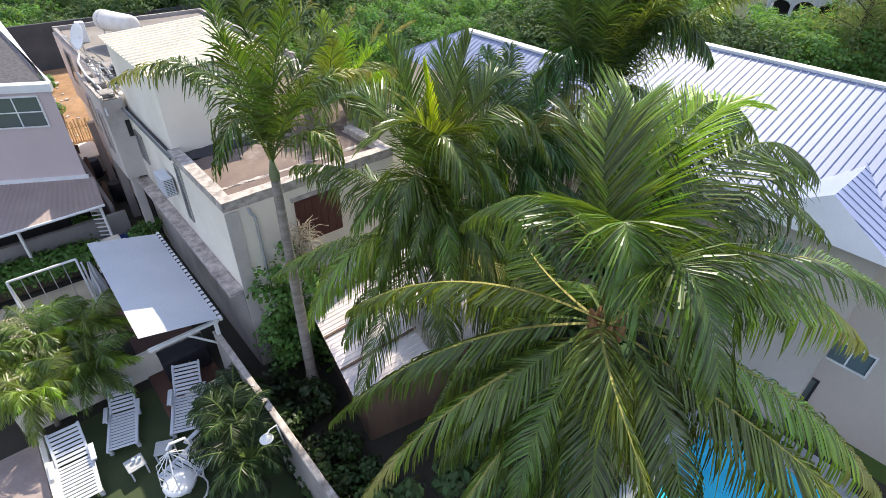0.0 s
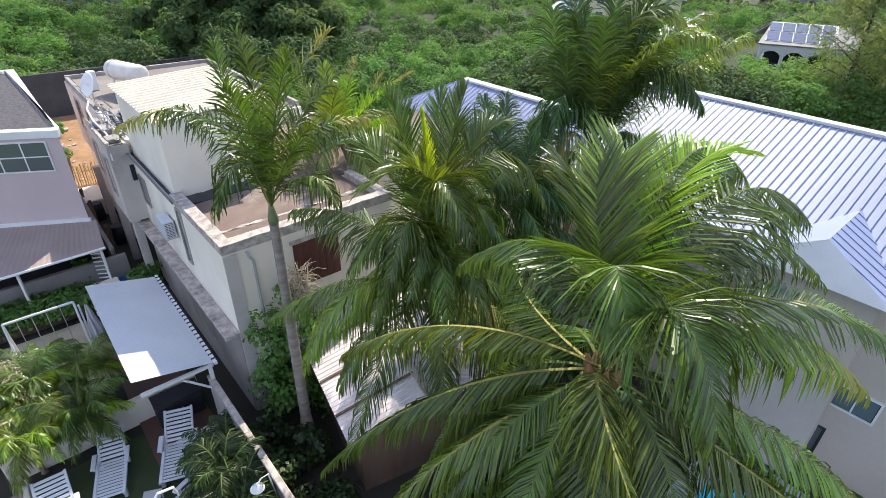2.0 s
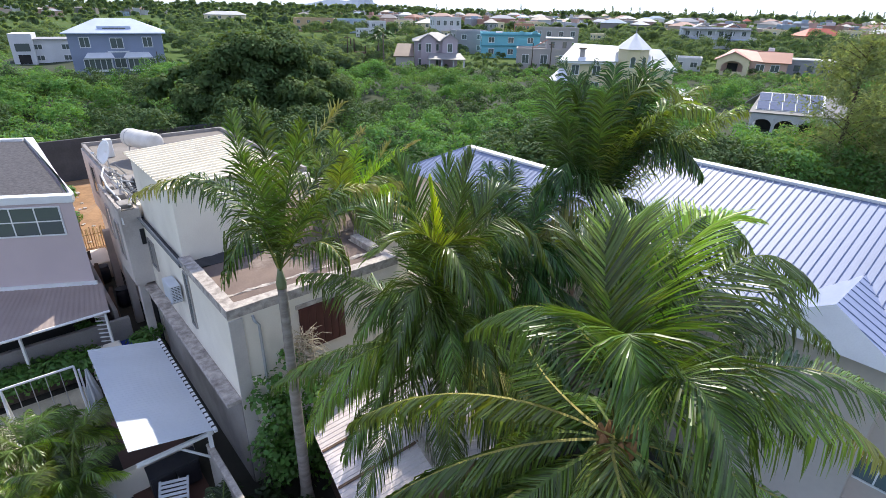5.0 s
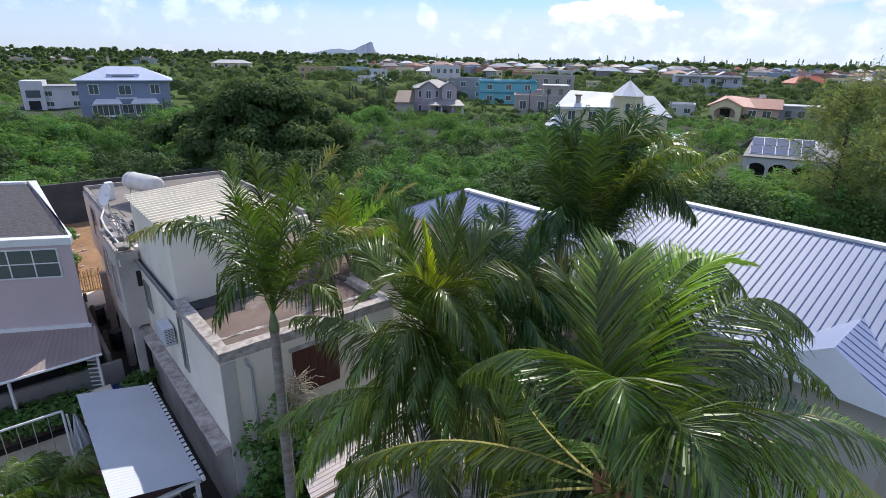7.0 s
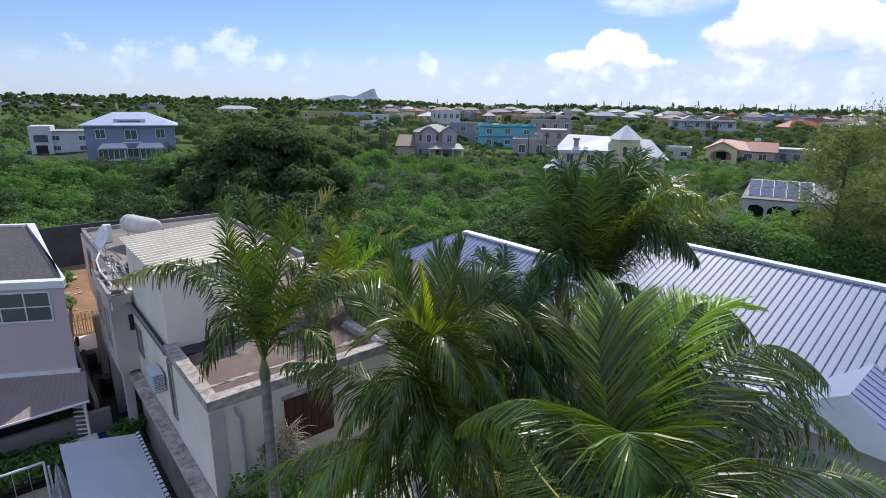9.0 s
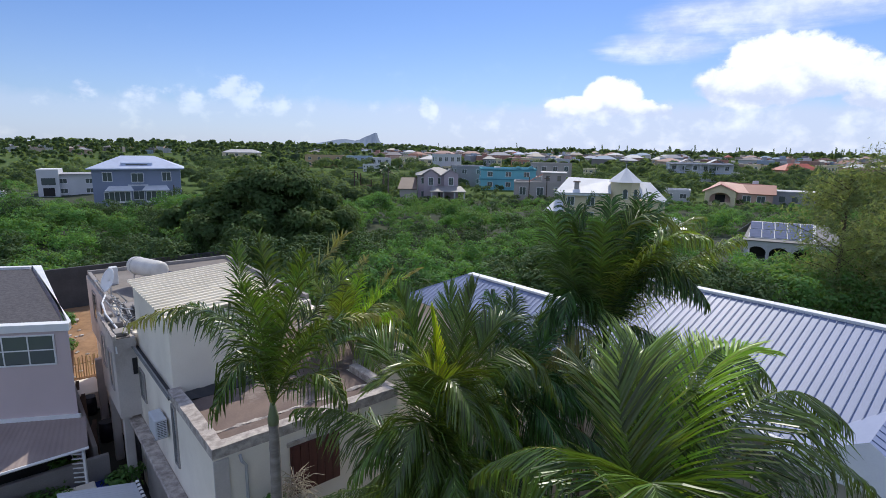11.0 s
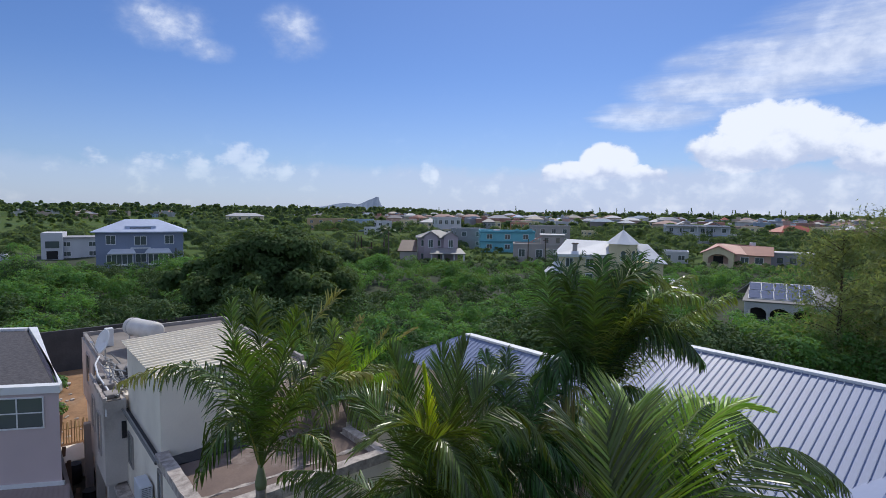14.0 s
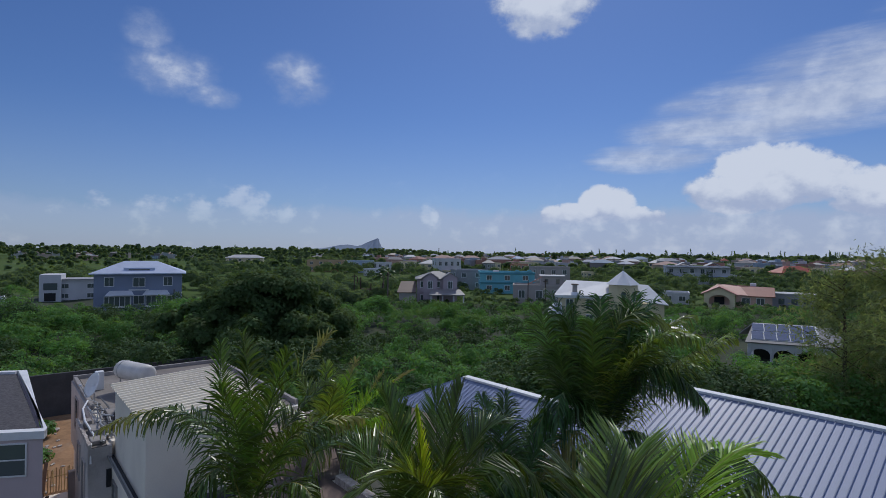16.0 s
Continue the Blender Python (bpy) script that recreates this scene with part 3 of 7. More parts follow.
def corrugated(bm, lo, hi, z_at, waves, amp=0.02, along="x", thick=0.01):
    """A wavy roofing sheet over a rectangle; the furrows run along x or y."""
    (x0, y0), (x1, y1) = lo, hi
    rows = []
    for i in range(waves * 4 + 1):
        f = (i // 4 + (0.0, 0.66, 0.74, 0.92)[i % 4]) / waves
        w = amp * (0, 0, 1, 1)[i % 4]
        if along == "x":
            y = y0 + (y1 - y0) * f
            ends = ((x0, y), (x1, y))
        else:
            x = x0 + (x1 - x0) * f
            ends = ((x, y0), (x, y1))
        rows.append([(bm.verts.new((x, y, z_at(x, y) + w)), bm.verts.new((x, y, z_at(x, y) + w - thick))) for x, y in ends])
    for a, b in zip(rows, rows[1:]):
        bm.faces.new((a[0][0], a[1][0], b[1][0], b[0][0]))
        bm.faces.new((a[0][1], b[0][1], b[1][1], a[1][1]))
        bm.faces.new((a[0][0], b[0][0], b[0][1], a[0][1]))
        bm.faces.new((a[1][0], a[1][1], b[1][1], b[1][0]))
    bm.faces.new((rows[0][0][0], rows[0][0][1], rows[0][1][1], rows[0][1][0]))
    bm.faces.new((rows[-1][0][0], rows[-1][1][0], rows[-1][1][1], rows[-1][0][1]))
    return bm


def worn_box(lo, hi, rough=0.03, step=0.14):
    """A bar with crumbled, uneven edges; its long axis is x or y."""
    lo, hi = Vector(lo), Vector(hi)
    ax = 0 if hi.x - lo.x > hi.y - lo.y else 1
    n = max(2, int((hi[ax] - lo[ax]) / step))
    bm = bmesh.new()
    rng = random.Random(int(abs(lo.x * 31 + lo.y * 57 + hi.z * 13) * 100))
    rings = []
    for i in range(n + 1):
        t = lo[ax] + (hi[ax] - lo[ax]) * i / n
        o = 1 - ax
        ring = []
        for s, z in ((lo[o], lo.z), (hi[o], lo.z), (hi[o], hi.z), (lo[o], hi.z)):
            j = rng.uniform(-rough, rough) if z == hi.z else 0.0
            k = rng.uniform(-rough, rough) * 0.5 if z == hi.z else 0.0
            p = [0, 0, z + k]
            p[ax], p[o] = t, s + j
            ring.append(bm.verts.new(p))
        rings.append(ring)
    for q, w in zip(rings, rings[1:]):
        for k in range(4):
            bm.faces.new((q[k], q[(k + 1) % 4], w[(k + 1) % 4], w[k]))
    bm.faces.new(rings[0][::-1])
    bm.faces.new(rings[-1])
    bmesh.ops.recalc_face_normals(bm, faces=bm.faces)
    return bm


def ruled_sheet(p00, p10, p01, p11, waves, amp):
    """A ribbed sheet between two edges, p00-p10 and p01-p11; the ribs run from one edge to the other."""
    bm = bmesh.new()
    p00, p10, p01, p11 = [Vector(p) for p in (p00, p10, p01, p11)]
    n, rows = waves * 4, []
    for i in range(n + 1):
        f = i / n
        w = Vector((0, 0, amp * (1 if i % 4 in (1, 2) else -1)))
        a, b = p00.lerp(p10, f) + w, p01.lerp(p11, f) + w
        d = Vector((0, 0, -0.012))
        rows.append([bm.verts.new(q) for q in (a, b, b + d, a + d)])
    for s, t in zip(rows, rows[1:]):
        for k in range(4):
            bm.faces.new((s[k], s[(k + 1) % 4], t[(k + 1) % 4], t[k]))
    bm.faces.new(rows[0])
    bm.faces.new(rows[-1][::-1])
    bmesh.ops.recalc_face_normals(bm, faces=bm.faces)
    return bm


# ---------------------------------------------------------------- white house with the tower
def white_house():
    """Local x along the front, y back; origin at the near corner."""
    h = root45("white_house", "two-storey white rendered house with weathered flat roof", "house", 3.37, 12.35)
    W, D, Z = 7.55, 9.2, 5.72
    F, N = 5.35, 2.3            # end of the front block and depth of the balcony beside it
    bm = bmesh.new()
    prism(bm, [(0, 0), (F, 0), (F, N), (W, N), (W, 19.8), (0, 19.8)], 0, Z)
    part("wall", bm, M["white_wall"], h, "white plaster, grey with age")
    part("balcony", boxed((F + 0.004, 0.0, 0), (W, N - 0.004, 3.0), 0.02), M["white_paint"], h, "sunlit white balcony")
    part("balcony_rail", boxed((W - 0.12, 0.12, 3.002), (W, N - 0.01, 3.9), 0.02), M["white_wall"], h)
    # front roof with its parapet
    part("roof", boxed((0.3, 0.3, Z), (F - 0.3, 3.98, Z + 0.05)), M["old_roof"], h, "stained brown roof slab")
    part("roof", boxed((F - 0.298, N + 0.3, Z), (W - 0.3, 3.98, Z + 0.048)), M["old_roof"], h, "stained brown roof slab")
    for lo, hi in (((-0.03, -0.03, Z), (F, 0.3, Z + 0.28)), ((-0.03, 0.3, Z), (0.3, 4.0, Z + 0.28)), ((F - 0.3, 0.3, Z), (F, N, Z + 0.27)), ((F, N, Z), (W, N + 0.3, Z + 0.28)), ((W - 0.3, N + 0.3, Z), (W, D - 0.3, Z + 0.28))):
        part("parapet", worn_box(lo, hi, 0.014, 0.25), M["worn_cap"], h, "worn cement parapet")
    # step between the two roof pours
    part("roof_step", worn_box((0.32, 1.05, Z + 0.05), (F - 0.31, 1.15, Z + 0.075), 0.05, 0.22), M["worn_cap"], h)
    part("membrane", worn_box((0.31, 3.35, Z + 0.05), (3.3, 4.0, Z + 0.085), 0.05, 0.2), M["tar"], h, "black waterproofing strip")
    part("membrane", boxed((-0.06, 3.9, Z - 0.02), (0.11, 8.95, Z + 0.10)), M["tar"], h, "black waterproofing strip")
    # tower
    t = part("tower", prism(bmesh.new(), [(0.12, 4.0), (3.35, 4.0), (3.35, 8.9), (0.12, 8.9)], Z, lambda x, y: 8.16 + 0.05 * x), M["white_wall"], h, "white roof tower")
    bm = bmesh.new()
    corrugated(bm, (-0.02, 3.85), (3.5, 9.05), lambda x, y: 8.23 + 0.055 * x, 17, 0.055, along="x")
    part("tower_roof", bm, M["corrugated"], t, "cream corrugated sheets")
    part("roof", boxed((3.4, 4.0, Z), (W - 0.3, 8.95, Z + 0.05)), M["old_roof"], h, "stained brown roof slab")
    # raised rear block
    Y1, ZR = 20.0, 6.3
    part("rear_block", prism(bmesh.new(), [(0.0, 8.95), (7.0, 8.95), (7.0, Y1), (0.0, Y1)], Z + 0.05, ZR), M["white_wall"], h, "white rear storey")
    part("roof", boxed((0.2, 9.2, ZR), (6.8, Y1 - 0.15, ZR + 0.04)), M["rear_roof"], h, "grey cement roof")
    part("parapet", worn_box((-0.05, Y1 - 0.15, ZR), (7.0, Y1, ZR + 0.22), 0.015), M["cement"], h, "worn cement parapet")
    part("parapet", worn_box((6.87, 9.2, ZR), (7.02, Y1 - 0.15, ZR + 0.22), 0.015), M["cement"], h, "worn cement parapet")
    part("parapet", worn_box((-0.05, 13.6, ZR), (0.1, Y1 - 0.15, ZR + 0.18), 0.015), M["cement"], h, "worn cement parapet")
    part("roof_hatch", boxed((0.3, 11.6, ZR), (3.2, 12.5, ZR + 0.22), 0.02), M["cement"], h)
    # bay on the side of the rear block
    bm = bmesh.new()
    prism(bm, [(-0.68, 8.6), (0, 8.6), (0, Y1), (-0.12, Y1), (-0.12, 12.2), (-0.68, 12.2)], 3.3, ZR - 0.03)
    part("bay", bm, M["bay_wall"], h, "beige cement bay")
    for y0, y1, z0, z1 in ((9.3, 9.9, 4.2, 5.6), (10.7, 11.3, 4.6, 5.8)):
        window(h, y0, y1, z0, z1, -0.68, 1, 1, -1, "y", M["paint_beige"])
    for y0, y1, z0, z1 in ((14.2, 15.4, 4.5, 5.9), (17.0, 18.0, 4.5, 5.9)):
        window(h, y0, y1, z0, z1, -0.12, 1, 1, -1, "y", M["paint_beige"])
    part("bay_roof", boxed((-0.66, 8.63, ZR - 0.03), (-0.14, 12.17, ZR + 0.01)), M["rear_roof"], h, "grey stained bay roof")
    part("bay_parapet", worn_box((-0.69, 8.6, ZR - 0.03), (-0.59, 12.2, ZR + 0.12), 0.02), M["worn_cap"], h, "broken cement edge")
    part("overflow_pipe", tubed([(-0.2, 13.2, ZR + 0.5), (-0.45, 12.3, ZR + 0.42), (-0.52, 11.0, ZR + 0.30), (-0.4, 9.6, ZR + 0.12), (-0.6, 8.7, ZR + 0.08), (-0.62, 8.54, ZR - 0.5)], 0.035), M["white_paint"], h, "white plastic pipe")
    for k, (x, y, w, d) in enumerate(((-0.36, 9.1, 0.22, 0.3), (-0.3, 10.3, 0.16, 0.4), (-0.42, 11.2, 0.12, 0.25))):
        part("loose_block", boxed((x - w, y - d, ZR + 0.012), (x + w, y + d, ZR + 0.16 + 0.06 * k), 0.02), M["cement"], h, "loose cement block")
    part("bay_vent", boxed((-0.16, 8.54, 4.9), (-0.02, 8.6, 5.5)), M["dark"], h)
    # ground-floor piers and dark passage door below the bay
    for y in (8.9, 11.9, 15.5):
        part("pier", boxed((-0.6, y - 0.15, 0), (-0.3, y + 0.15, 3.3), 0.02), M["bay_wall"], h)
    part("service_door", boxed((-0.05, 9.6, 0.05), (-0.002, 10.6, 2.1), 0.01), M["dark"], h, "dark service door")
    # front face
    w = part("shutter", boxed((1.9, -0.07, 3.92), (3.33, 0.02, 5.34), 0.01), M["rust_wood"], h, "dark red wooden shutter")
    for i in range(6):
        part("board", boxed((1.93 + i * 0.233, -0.09, 3.95), (2.15 + i * 0.233, -0.068, 5.31), 0.005), M["rust_wood"], w)
    part("window_surround", boxed((1.82, -0.05, 5.34), (3.41, 0.0, 5.46)), M["worn_cap"], h)
    part("corner_band", boxed((-0.02, -0.05, 0), (0.34, -0.002, Z - 0.06)), M["bay_wall"], h, "grey rendered corner")
    part("lower_wall", boxed((-0.05, 0.0, 0), (-0.002, 8.6, 3.02)), M["cement"], h, "stained grey lower wall")
    part("drain_pipe", tubed([(0.62, 0.0, 5.62), (0.62, -0.12, 5.5), (0.72, -0.12, 5.35), (0.72, -0.12, 0.1)], 0.04), M["pipe"], h, "grey drain pipe")
    # side face
    window(h, 3.4, 3.75, 3.8, 5.6, 0, 1, 1, -1, "y", M["cement"])
    window(h, 4.5, 5.3, 0.9, 2.4, 0, 1, 1, -1, "y", M["cement"])
    window(h, 7.5, 8.2, 4.2, 5.2, 0, 1, 1, -1, "y", M["cement"])
    part("side_ledge", boxed((-0.42, 0.0, 3.02), (-0.002, 9.1, 3.16), 0.02), M["worn_cap"], h, "stained cement ledge")
    for i, x in enumerate((-0.05, -0.12)):
        part("conduit", tubed([(x, 3.6, Z + 0.16 + i * 0.05), (x, 9.3, Z + 0.16 + i * 0.05), (x - 0.2, 8.7, 6.42), (x + 0.3, 10.5, 6.46), (x + 0.5, 13.0, 6.42)], 0.035), M["pipe" if i == 0 else "black_pipe"], h, "roof conduit")
    return h


white_house()


def air_conditioner():
    p = uv(3.37 - 0.42, 12.35 + 4.75, 4.3)
    a = root("air_conditioner", "white outdoor air conditioner unit on a ledge", "air conditioner", pose(p.x, p.y, p.z, 0, 0, 45))
    part("casing", boxed((0.02, -0.42, 0.05), (0.36, 0.42, 0.65), 0.02), M["plastic"], a)
    part("bracket", boxed((0.0, -0.35, 0.0), (0.38, -0.28, 0.05)), M["pipe"], a)
    part("bracket", boxed((0.0, 0.28, 0.0), (0.38, 0.35, 0.05)), M["pipe"], a)
    g = part("grille", boxed((0.06, -0.43, 0.1), (0.34, -0.42, 0.6)), M["dark"], a, "dark slotted grille")
    for i in range(9):
        part("slat", boxed((0.06, -0.445, 0.12 + i * 0.055), (0.34, -0.43, 0.145 + i * 0.055)), M["plastic"], g)
    for i in range(4):
        part("slat", boxed((0.06 + i * 0.085, -0.447, 0.1), (0.075 + i * 0.085, -0.43, 0.6)), M["plastic"], g)


air_conditioner()


def water_tank():
    """Solar water heater tank on its stand."""
    p = uv(5.2, 27.6, 6.344)
    a = root("water_tank", "white cylindrical solar water tank on the flat roof", "water tank", pose(p.x, p.y, p.z, 0, 0, -25))
    bm = bmesh.new()
    r, n = 0.42, 20
    prof = [(-1.1, 0.0), (-1.1, 0.28), (-1.02, 0.40), (-0.9, r), (0.9, r), (1.02, 0.40), (1.1, 0.28), (1.1, 0.0)]
    rings = [[bm.verts.new((x, q * math.cos(6.28319 * k / n), 0.98 + q * math.sin(6.28319 * k / n))) for k in range(n)] for x, q in prof[1:-1]]
    for s, t in zip(rings, rings[1:]):
        for k in range(n):
            bm.faces.new((s[k], s[(k + 1) % n], t[(k + 1) % n], t[k]))
    bm.faces.new(rings[0][::-1])
    bm.faces.new(rings[-1])
    part("tank_shell", bm, M["tank"], a, "dull white tank shell", True)
    for x in (-0.72,):
        bm = bmesh.new()
        tube(bm, [(x, 0.425 * math.cos(q), 0.98 + 0.425 * math.sin(q)) for q in np.linspace(0, 2 * math.pi, 17)], 0.014, 4)
        part("strap", bm, M["pipe"], a)
    for x in (-0.7, 0.7):
        for y in (-0.3, 0.3):
            part("leg", tubed([(x, y, 0), (x, y * 0.8, 0.72)], 0.025, 5), M["pipe"], a)
    part("collector", slab(bmesh.new(), [(-0.9, 0.5, 0.75), (-0.9, 2.0, 0.12), (0.9, 2.0, 0.12), (0.9, 0.5, 0.75)], 0.07), M["slab"], a)


water_tank()


def satellite_dish():
    p = uv(3.5, 26.4, 6.344)
    a = root("satellite_dish", "white satellite dish on a bent mast", "satellite dish", pose(p.x, p.y, p.z, 0, 0, 0))
    part("mast", tubed([(0, 0, 0), (0, 0, 0.55)], 0.03), M["pipe"], a)
    bm = bmesh.new()
    n = 20
    m = pose(0, 0, 0.85, 68, 0, -25)
    rings = []
    for r in (0.02, 0.2, 0.36, 0.48):
        rings.append([bm.verts.new(m @ Vector((r * 0.92 * math.cos(6.28319 * k / n), r * 1.1 * math.sin(6.28319 * k / n), 0.5 * r * r))) for k in range(n)])
    for s, t in zip(rings, rings[1:]):
        for k in range(n):
            bm.faces.new((s[k], s[(k + 1) % n], t[(k + 1) % n], t[k]))
    bm.faces.new(rings[0])
    d = part("reflector", bm, M["white_paint"], a, "white reflector", True)
    sol = d.modifiers.new("solid", 'SOLIDIFY')
    sol.thickness = 0.02
    part("feed_arm", tubed([m @ Vector((0, -0.5, 0.12)), m @ Vector((0, -0.1, 0.55))], 0.015), M["pipe"], a)
    part("feed_horn", boxed((-0.04, -0.04, -0.05), (0.04, 0.04, 0.05), 0.01, m @ pose(0, -0.1, 0.55)), M["plastic"], a)


satellite_dish()


def roof_post():
    p = uv(4.05, 29.3, 6.344)
    a = thing("roof_post", boxed((-0.17, -0.17, 0), (0.17, 0.17, 0.85), 0.02), M["white_paint"], pose(p.x, p.y, p.z, 0, 0, 45), "short white masonry post on the flat roof", "post")


roof_post()


def roof_cables():
    """Tangle of cables and thin pipes round the dish."""
    rng = random.Random(12)
    p = uv(3.4, 24.2, 6.344)
    for i in range(7):
        pts = [(rng.uniform(-0.2, 0.5), -2.6 + k * 0.9 + rng.uniform(-0.2, 0.2), 0.03 + abs(rng.gauss(0, 0.1)) + 0.28 * math.sin(k * 1.1 + i)) for k in range(6)]
        pts = [(x, y, max(0.03, z)) for x, y, z in pts]
        thing("roof_cable", tubed(pts, 0.02 if i % 2 else 0.032, 5), M["black_pipe" if i % 3 else "pipe"], pose(p.x, p.y, p.z, 0, 0, 45), "loose cable running over the rear roof", "cable", "cables on the roof")


roof_cables()


def condenser(u, v):
    p = uv(u, v, 6.344)
    a = root("air_conditioner", "dark weathered air conditioner unit on the rear roof", "air conditioner", pose(p.x, p.y, p.z, 0, 0, 45))
    part("casing", boxed((-0.2, -0.42, 0.06), (0.2, 0.42, 0.6), 0.02), M["cement"], a)
    part("fan_grille", tubed([(-0.22, 0.08, 0.33), (-0.2, 0.08, 0.33)], 0.24, 14), M["dark"], a)
    part("foot", boxed((-0.18, -0.36, 0), (0.18, -0.28, 0.06)), M["pipe"], a)
    part("foot", boxed((-0.18, 0.28, 0), (0.18, 0.36, 0.06)), M["pipe"], a)


condenser(3.9, 22.6)
condenser(4.3, 24.0)


def bamboo_fence():
    a = root45("bamboo_fence", "low fence of upright bamboo canes", "fence", 3.0, 34.4, 0.08)
    for i in range(22):
        x = -1.0 + i * 0.12
        part("cane", tubed([(x, 0, 0), (x + 0.03 * (i % 3 - 1), 0.02 * (i % 2), 1.15 + 0.12 * (i * 7 % 5) / 4)], 0.028, 5), M["bamboo"], a)
    part("rail", tubed([(-1.1, 0.04, 0.8), (1.65, 0.04, 0.8)], 0.03, 5), M["bamboo"], a)


bamboo_fence()
box_at("storage_box", "white painted low masonry box in the passage", "storage box", 2.6, 30.8, (-0.45, -1.1, 0.02), (0.5, 1.0, 0.95), M["white_wall"], 0.03)


# ---------------------------------------------------------------- mauve house
def mauve_house():
    """Local x along the front to the left, y back."""
    a = root("mauve_house", "two-storey mauve rendered house with gravel roof", "house", pose(-15.1, 17.35, 0, 0, 0, 16.6))
    side = Vector((-0.71, 0.70)).normalized()
    c, s = math.cos(radians(-16.6)), math.sin(radians(-16.6))
    sx, sy = side.x * c - side.y * s, side.x * s + side.y * c
    D, W = 11.8, 9.0
    back = (sx * D, sy * D)
    bm = prism(bmesh.new(), [(-W, 0), (0, 0), back, (back[0] - W, back[1])], 0, 6.35)
    part("wall", bm, M["mauve"], a, "mauve plaster")
    k = 0.28
    part("roof", prism(bmesh.new(), [(-W, k), (-k * 0.9, k), (back[0] - k * 0.9, back[1] - k), (back[0] - W, back[1] - k)], 6.35, 6.48), M["gravel"], a, "dark gravel roofing")
    part("parapet", prism(bmesh.new(), [(-W, -0.07), (0.07, -0.07), (0.0, k), (-W, k)], 6.35, 6.62), M["white_paint"], a, "white painted parapet")
    part("parapet", prism(bmesh.new(), [(0.0, k), (0.07, -0.07), (back[0] + 0.07, back[1]), (back[0] - k * 1.2, back[1])], 6.35, 6.618), M["white_paint"], a, "white painted parapet")
    part("parapet", prism(bmesh.new(), [(back[0] - W, back[1] - k), (back[0] - k * 1.2, back[1] - k), (back[0] - k * 1.2, back[1] + 0.05), (back[0] - W, back[1] + 0.05)], 6.35, 6.6), M["white_paint"], a, "white painted parapet")
    window(a, -2.95, -0.52, 5.12, 6.18, 0, 3, 2)
    window(a, -6.2, -3.8, 5.12, 6.18, 0, 3, 2)
    part("string_course", boxed((-W, -0.09, 2.92), (0.1, -0.001, 3.06)), M["white_paint"], a, "white moulding")
    # flat panel on the wall, coloured as the veranda's shade
    part("shop_opening", boxed((-W, -0.04, 0.0), (-0.4, -0.002, 2.3)), M["dark"], a, "near-black panel standing in for the shaded veranda")
    # awning
    part("awning", ruled_sheet((0.25, -0.02, 2.94), (-6.0, -0.02, 2.94), (0.92, -1.62, 2.56), (-6.0, -5.0, 2.3), 40, 0.004), M["awning"], a, "brown ribbed sheet awning")
    part("awning_trim", tubed([(0.94, -1.64, 2.53), (-6.0, -5.03, 2.27)], 0.05, 6), M["white_paint"], a)
    for x, y in ((0.75, -1.62), (-1.6, -2.78), (-4.0, -3.95)):
        part("awning_post", boxed((x - 0.04, y - 0.04, 0), (x + 0.04, y + 0.04, 2.47 + 0.04 * x)), M["white_paint"], a)
    bm = bmesh.new()
    for i in range(7):
        box(bm, (0.35, -1.62, 1.2 + i * 0.18), (0.72, -1.58, 1.235 + i * 0.18))
    part("lattice", bm, M["white_paint"], a)


mauve_house()


# ---------------------------------------------------------------- lane, canopy and terrace
box_at("wall_lane", "grey cement wall along the lane", "wall", 2.35, 12.3, (-0.07, -9.5, 0.02), (0.07, 0.3, 1.95), M["cement"], 0.02, kind="structure")
box_at("wall_coping", "pale coping along the lane wall", "coping", 2.35, 12.3, (-0.085, -9.5, 1.954), (0.085, 0.3, 2.0), M["worn_cap"], 0.02, kind="structure")
box_at("wall_back", "grey wall behind the swing yard", "wall", 2.1, 22.0, (-12.0, -0.1, 0.02), (0.2, 0.1, 1.6), M["cement"], 0.02, kind="structure")
box_at("wall_far", "boundary wall behind the houses, shade put into its dark grey", "wall", 2.5, 50.0, (-20, -0.12, 0.0), (14, 0.12, 3.3), M["shaded_wall"], 0.02, kind="structure")
box_at("wall_side", "stained cement wall beside the passage", "wall", 1.95, 22.6, (-0.08, 0.0, 0.02), (0.08, 9.0, 1.7), M["cement"], 0.02, kind="structure")


def canopy():
    a = root45("carport_canopy", "pale grey sheet canopy on white steel posts", "canopy", 0.5, 12.27)
    hl, hr, L, W = 3.1, 2.62, 5.45, 1.98
    z_at = lambda x, y: hl + (hr - hl) * x / W
    part("canopy_sheet", corrugated(bmesh.new(), (0, 0), (W, L), z_at, 46, 0.006, along="x"), M["canopy"], a, "grey-white sheet")
    part("gutter", boxed((W, -0.05, hr - 0.08), (W + 0.09, L + 0.05, hr + 0.03), 0.01), M["white_paint"], a)
    for i in range(24):
        part("clip", boxed((W - 0.02, 0.1 + i * 0.225, hr + 0.012), (W + 0.1, 0.15 + i * 0.225, hr + 0.045)), M["tar"], a)
    for x, y in ((W - 0.1, 0.12), (0.25, L - 0.2), (W - 0.1, L - 0.2)):
        part("post", boxed((x - 0.05, y - 0.05, 0.02), (x + 0.05, y + 0.05, z_at(x, y) - 0.03)), M["white_paint"], a)
    part("beam", boxed((0.1, 0.08, 2.42), (W, 0.16, 2.52)), M["white_paint"], a)
    part("brace", tubed([(W - 0.1, 0.1, 1.6), (W - 0.9, 0.12, 2.44)], 0.035), M["white_paint"], a)


canopy()


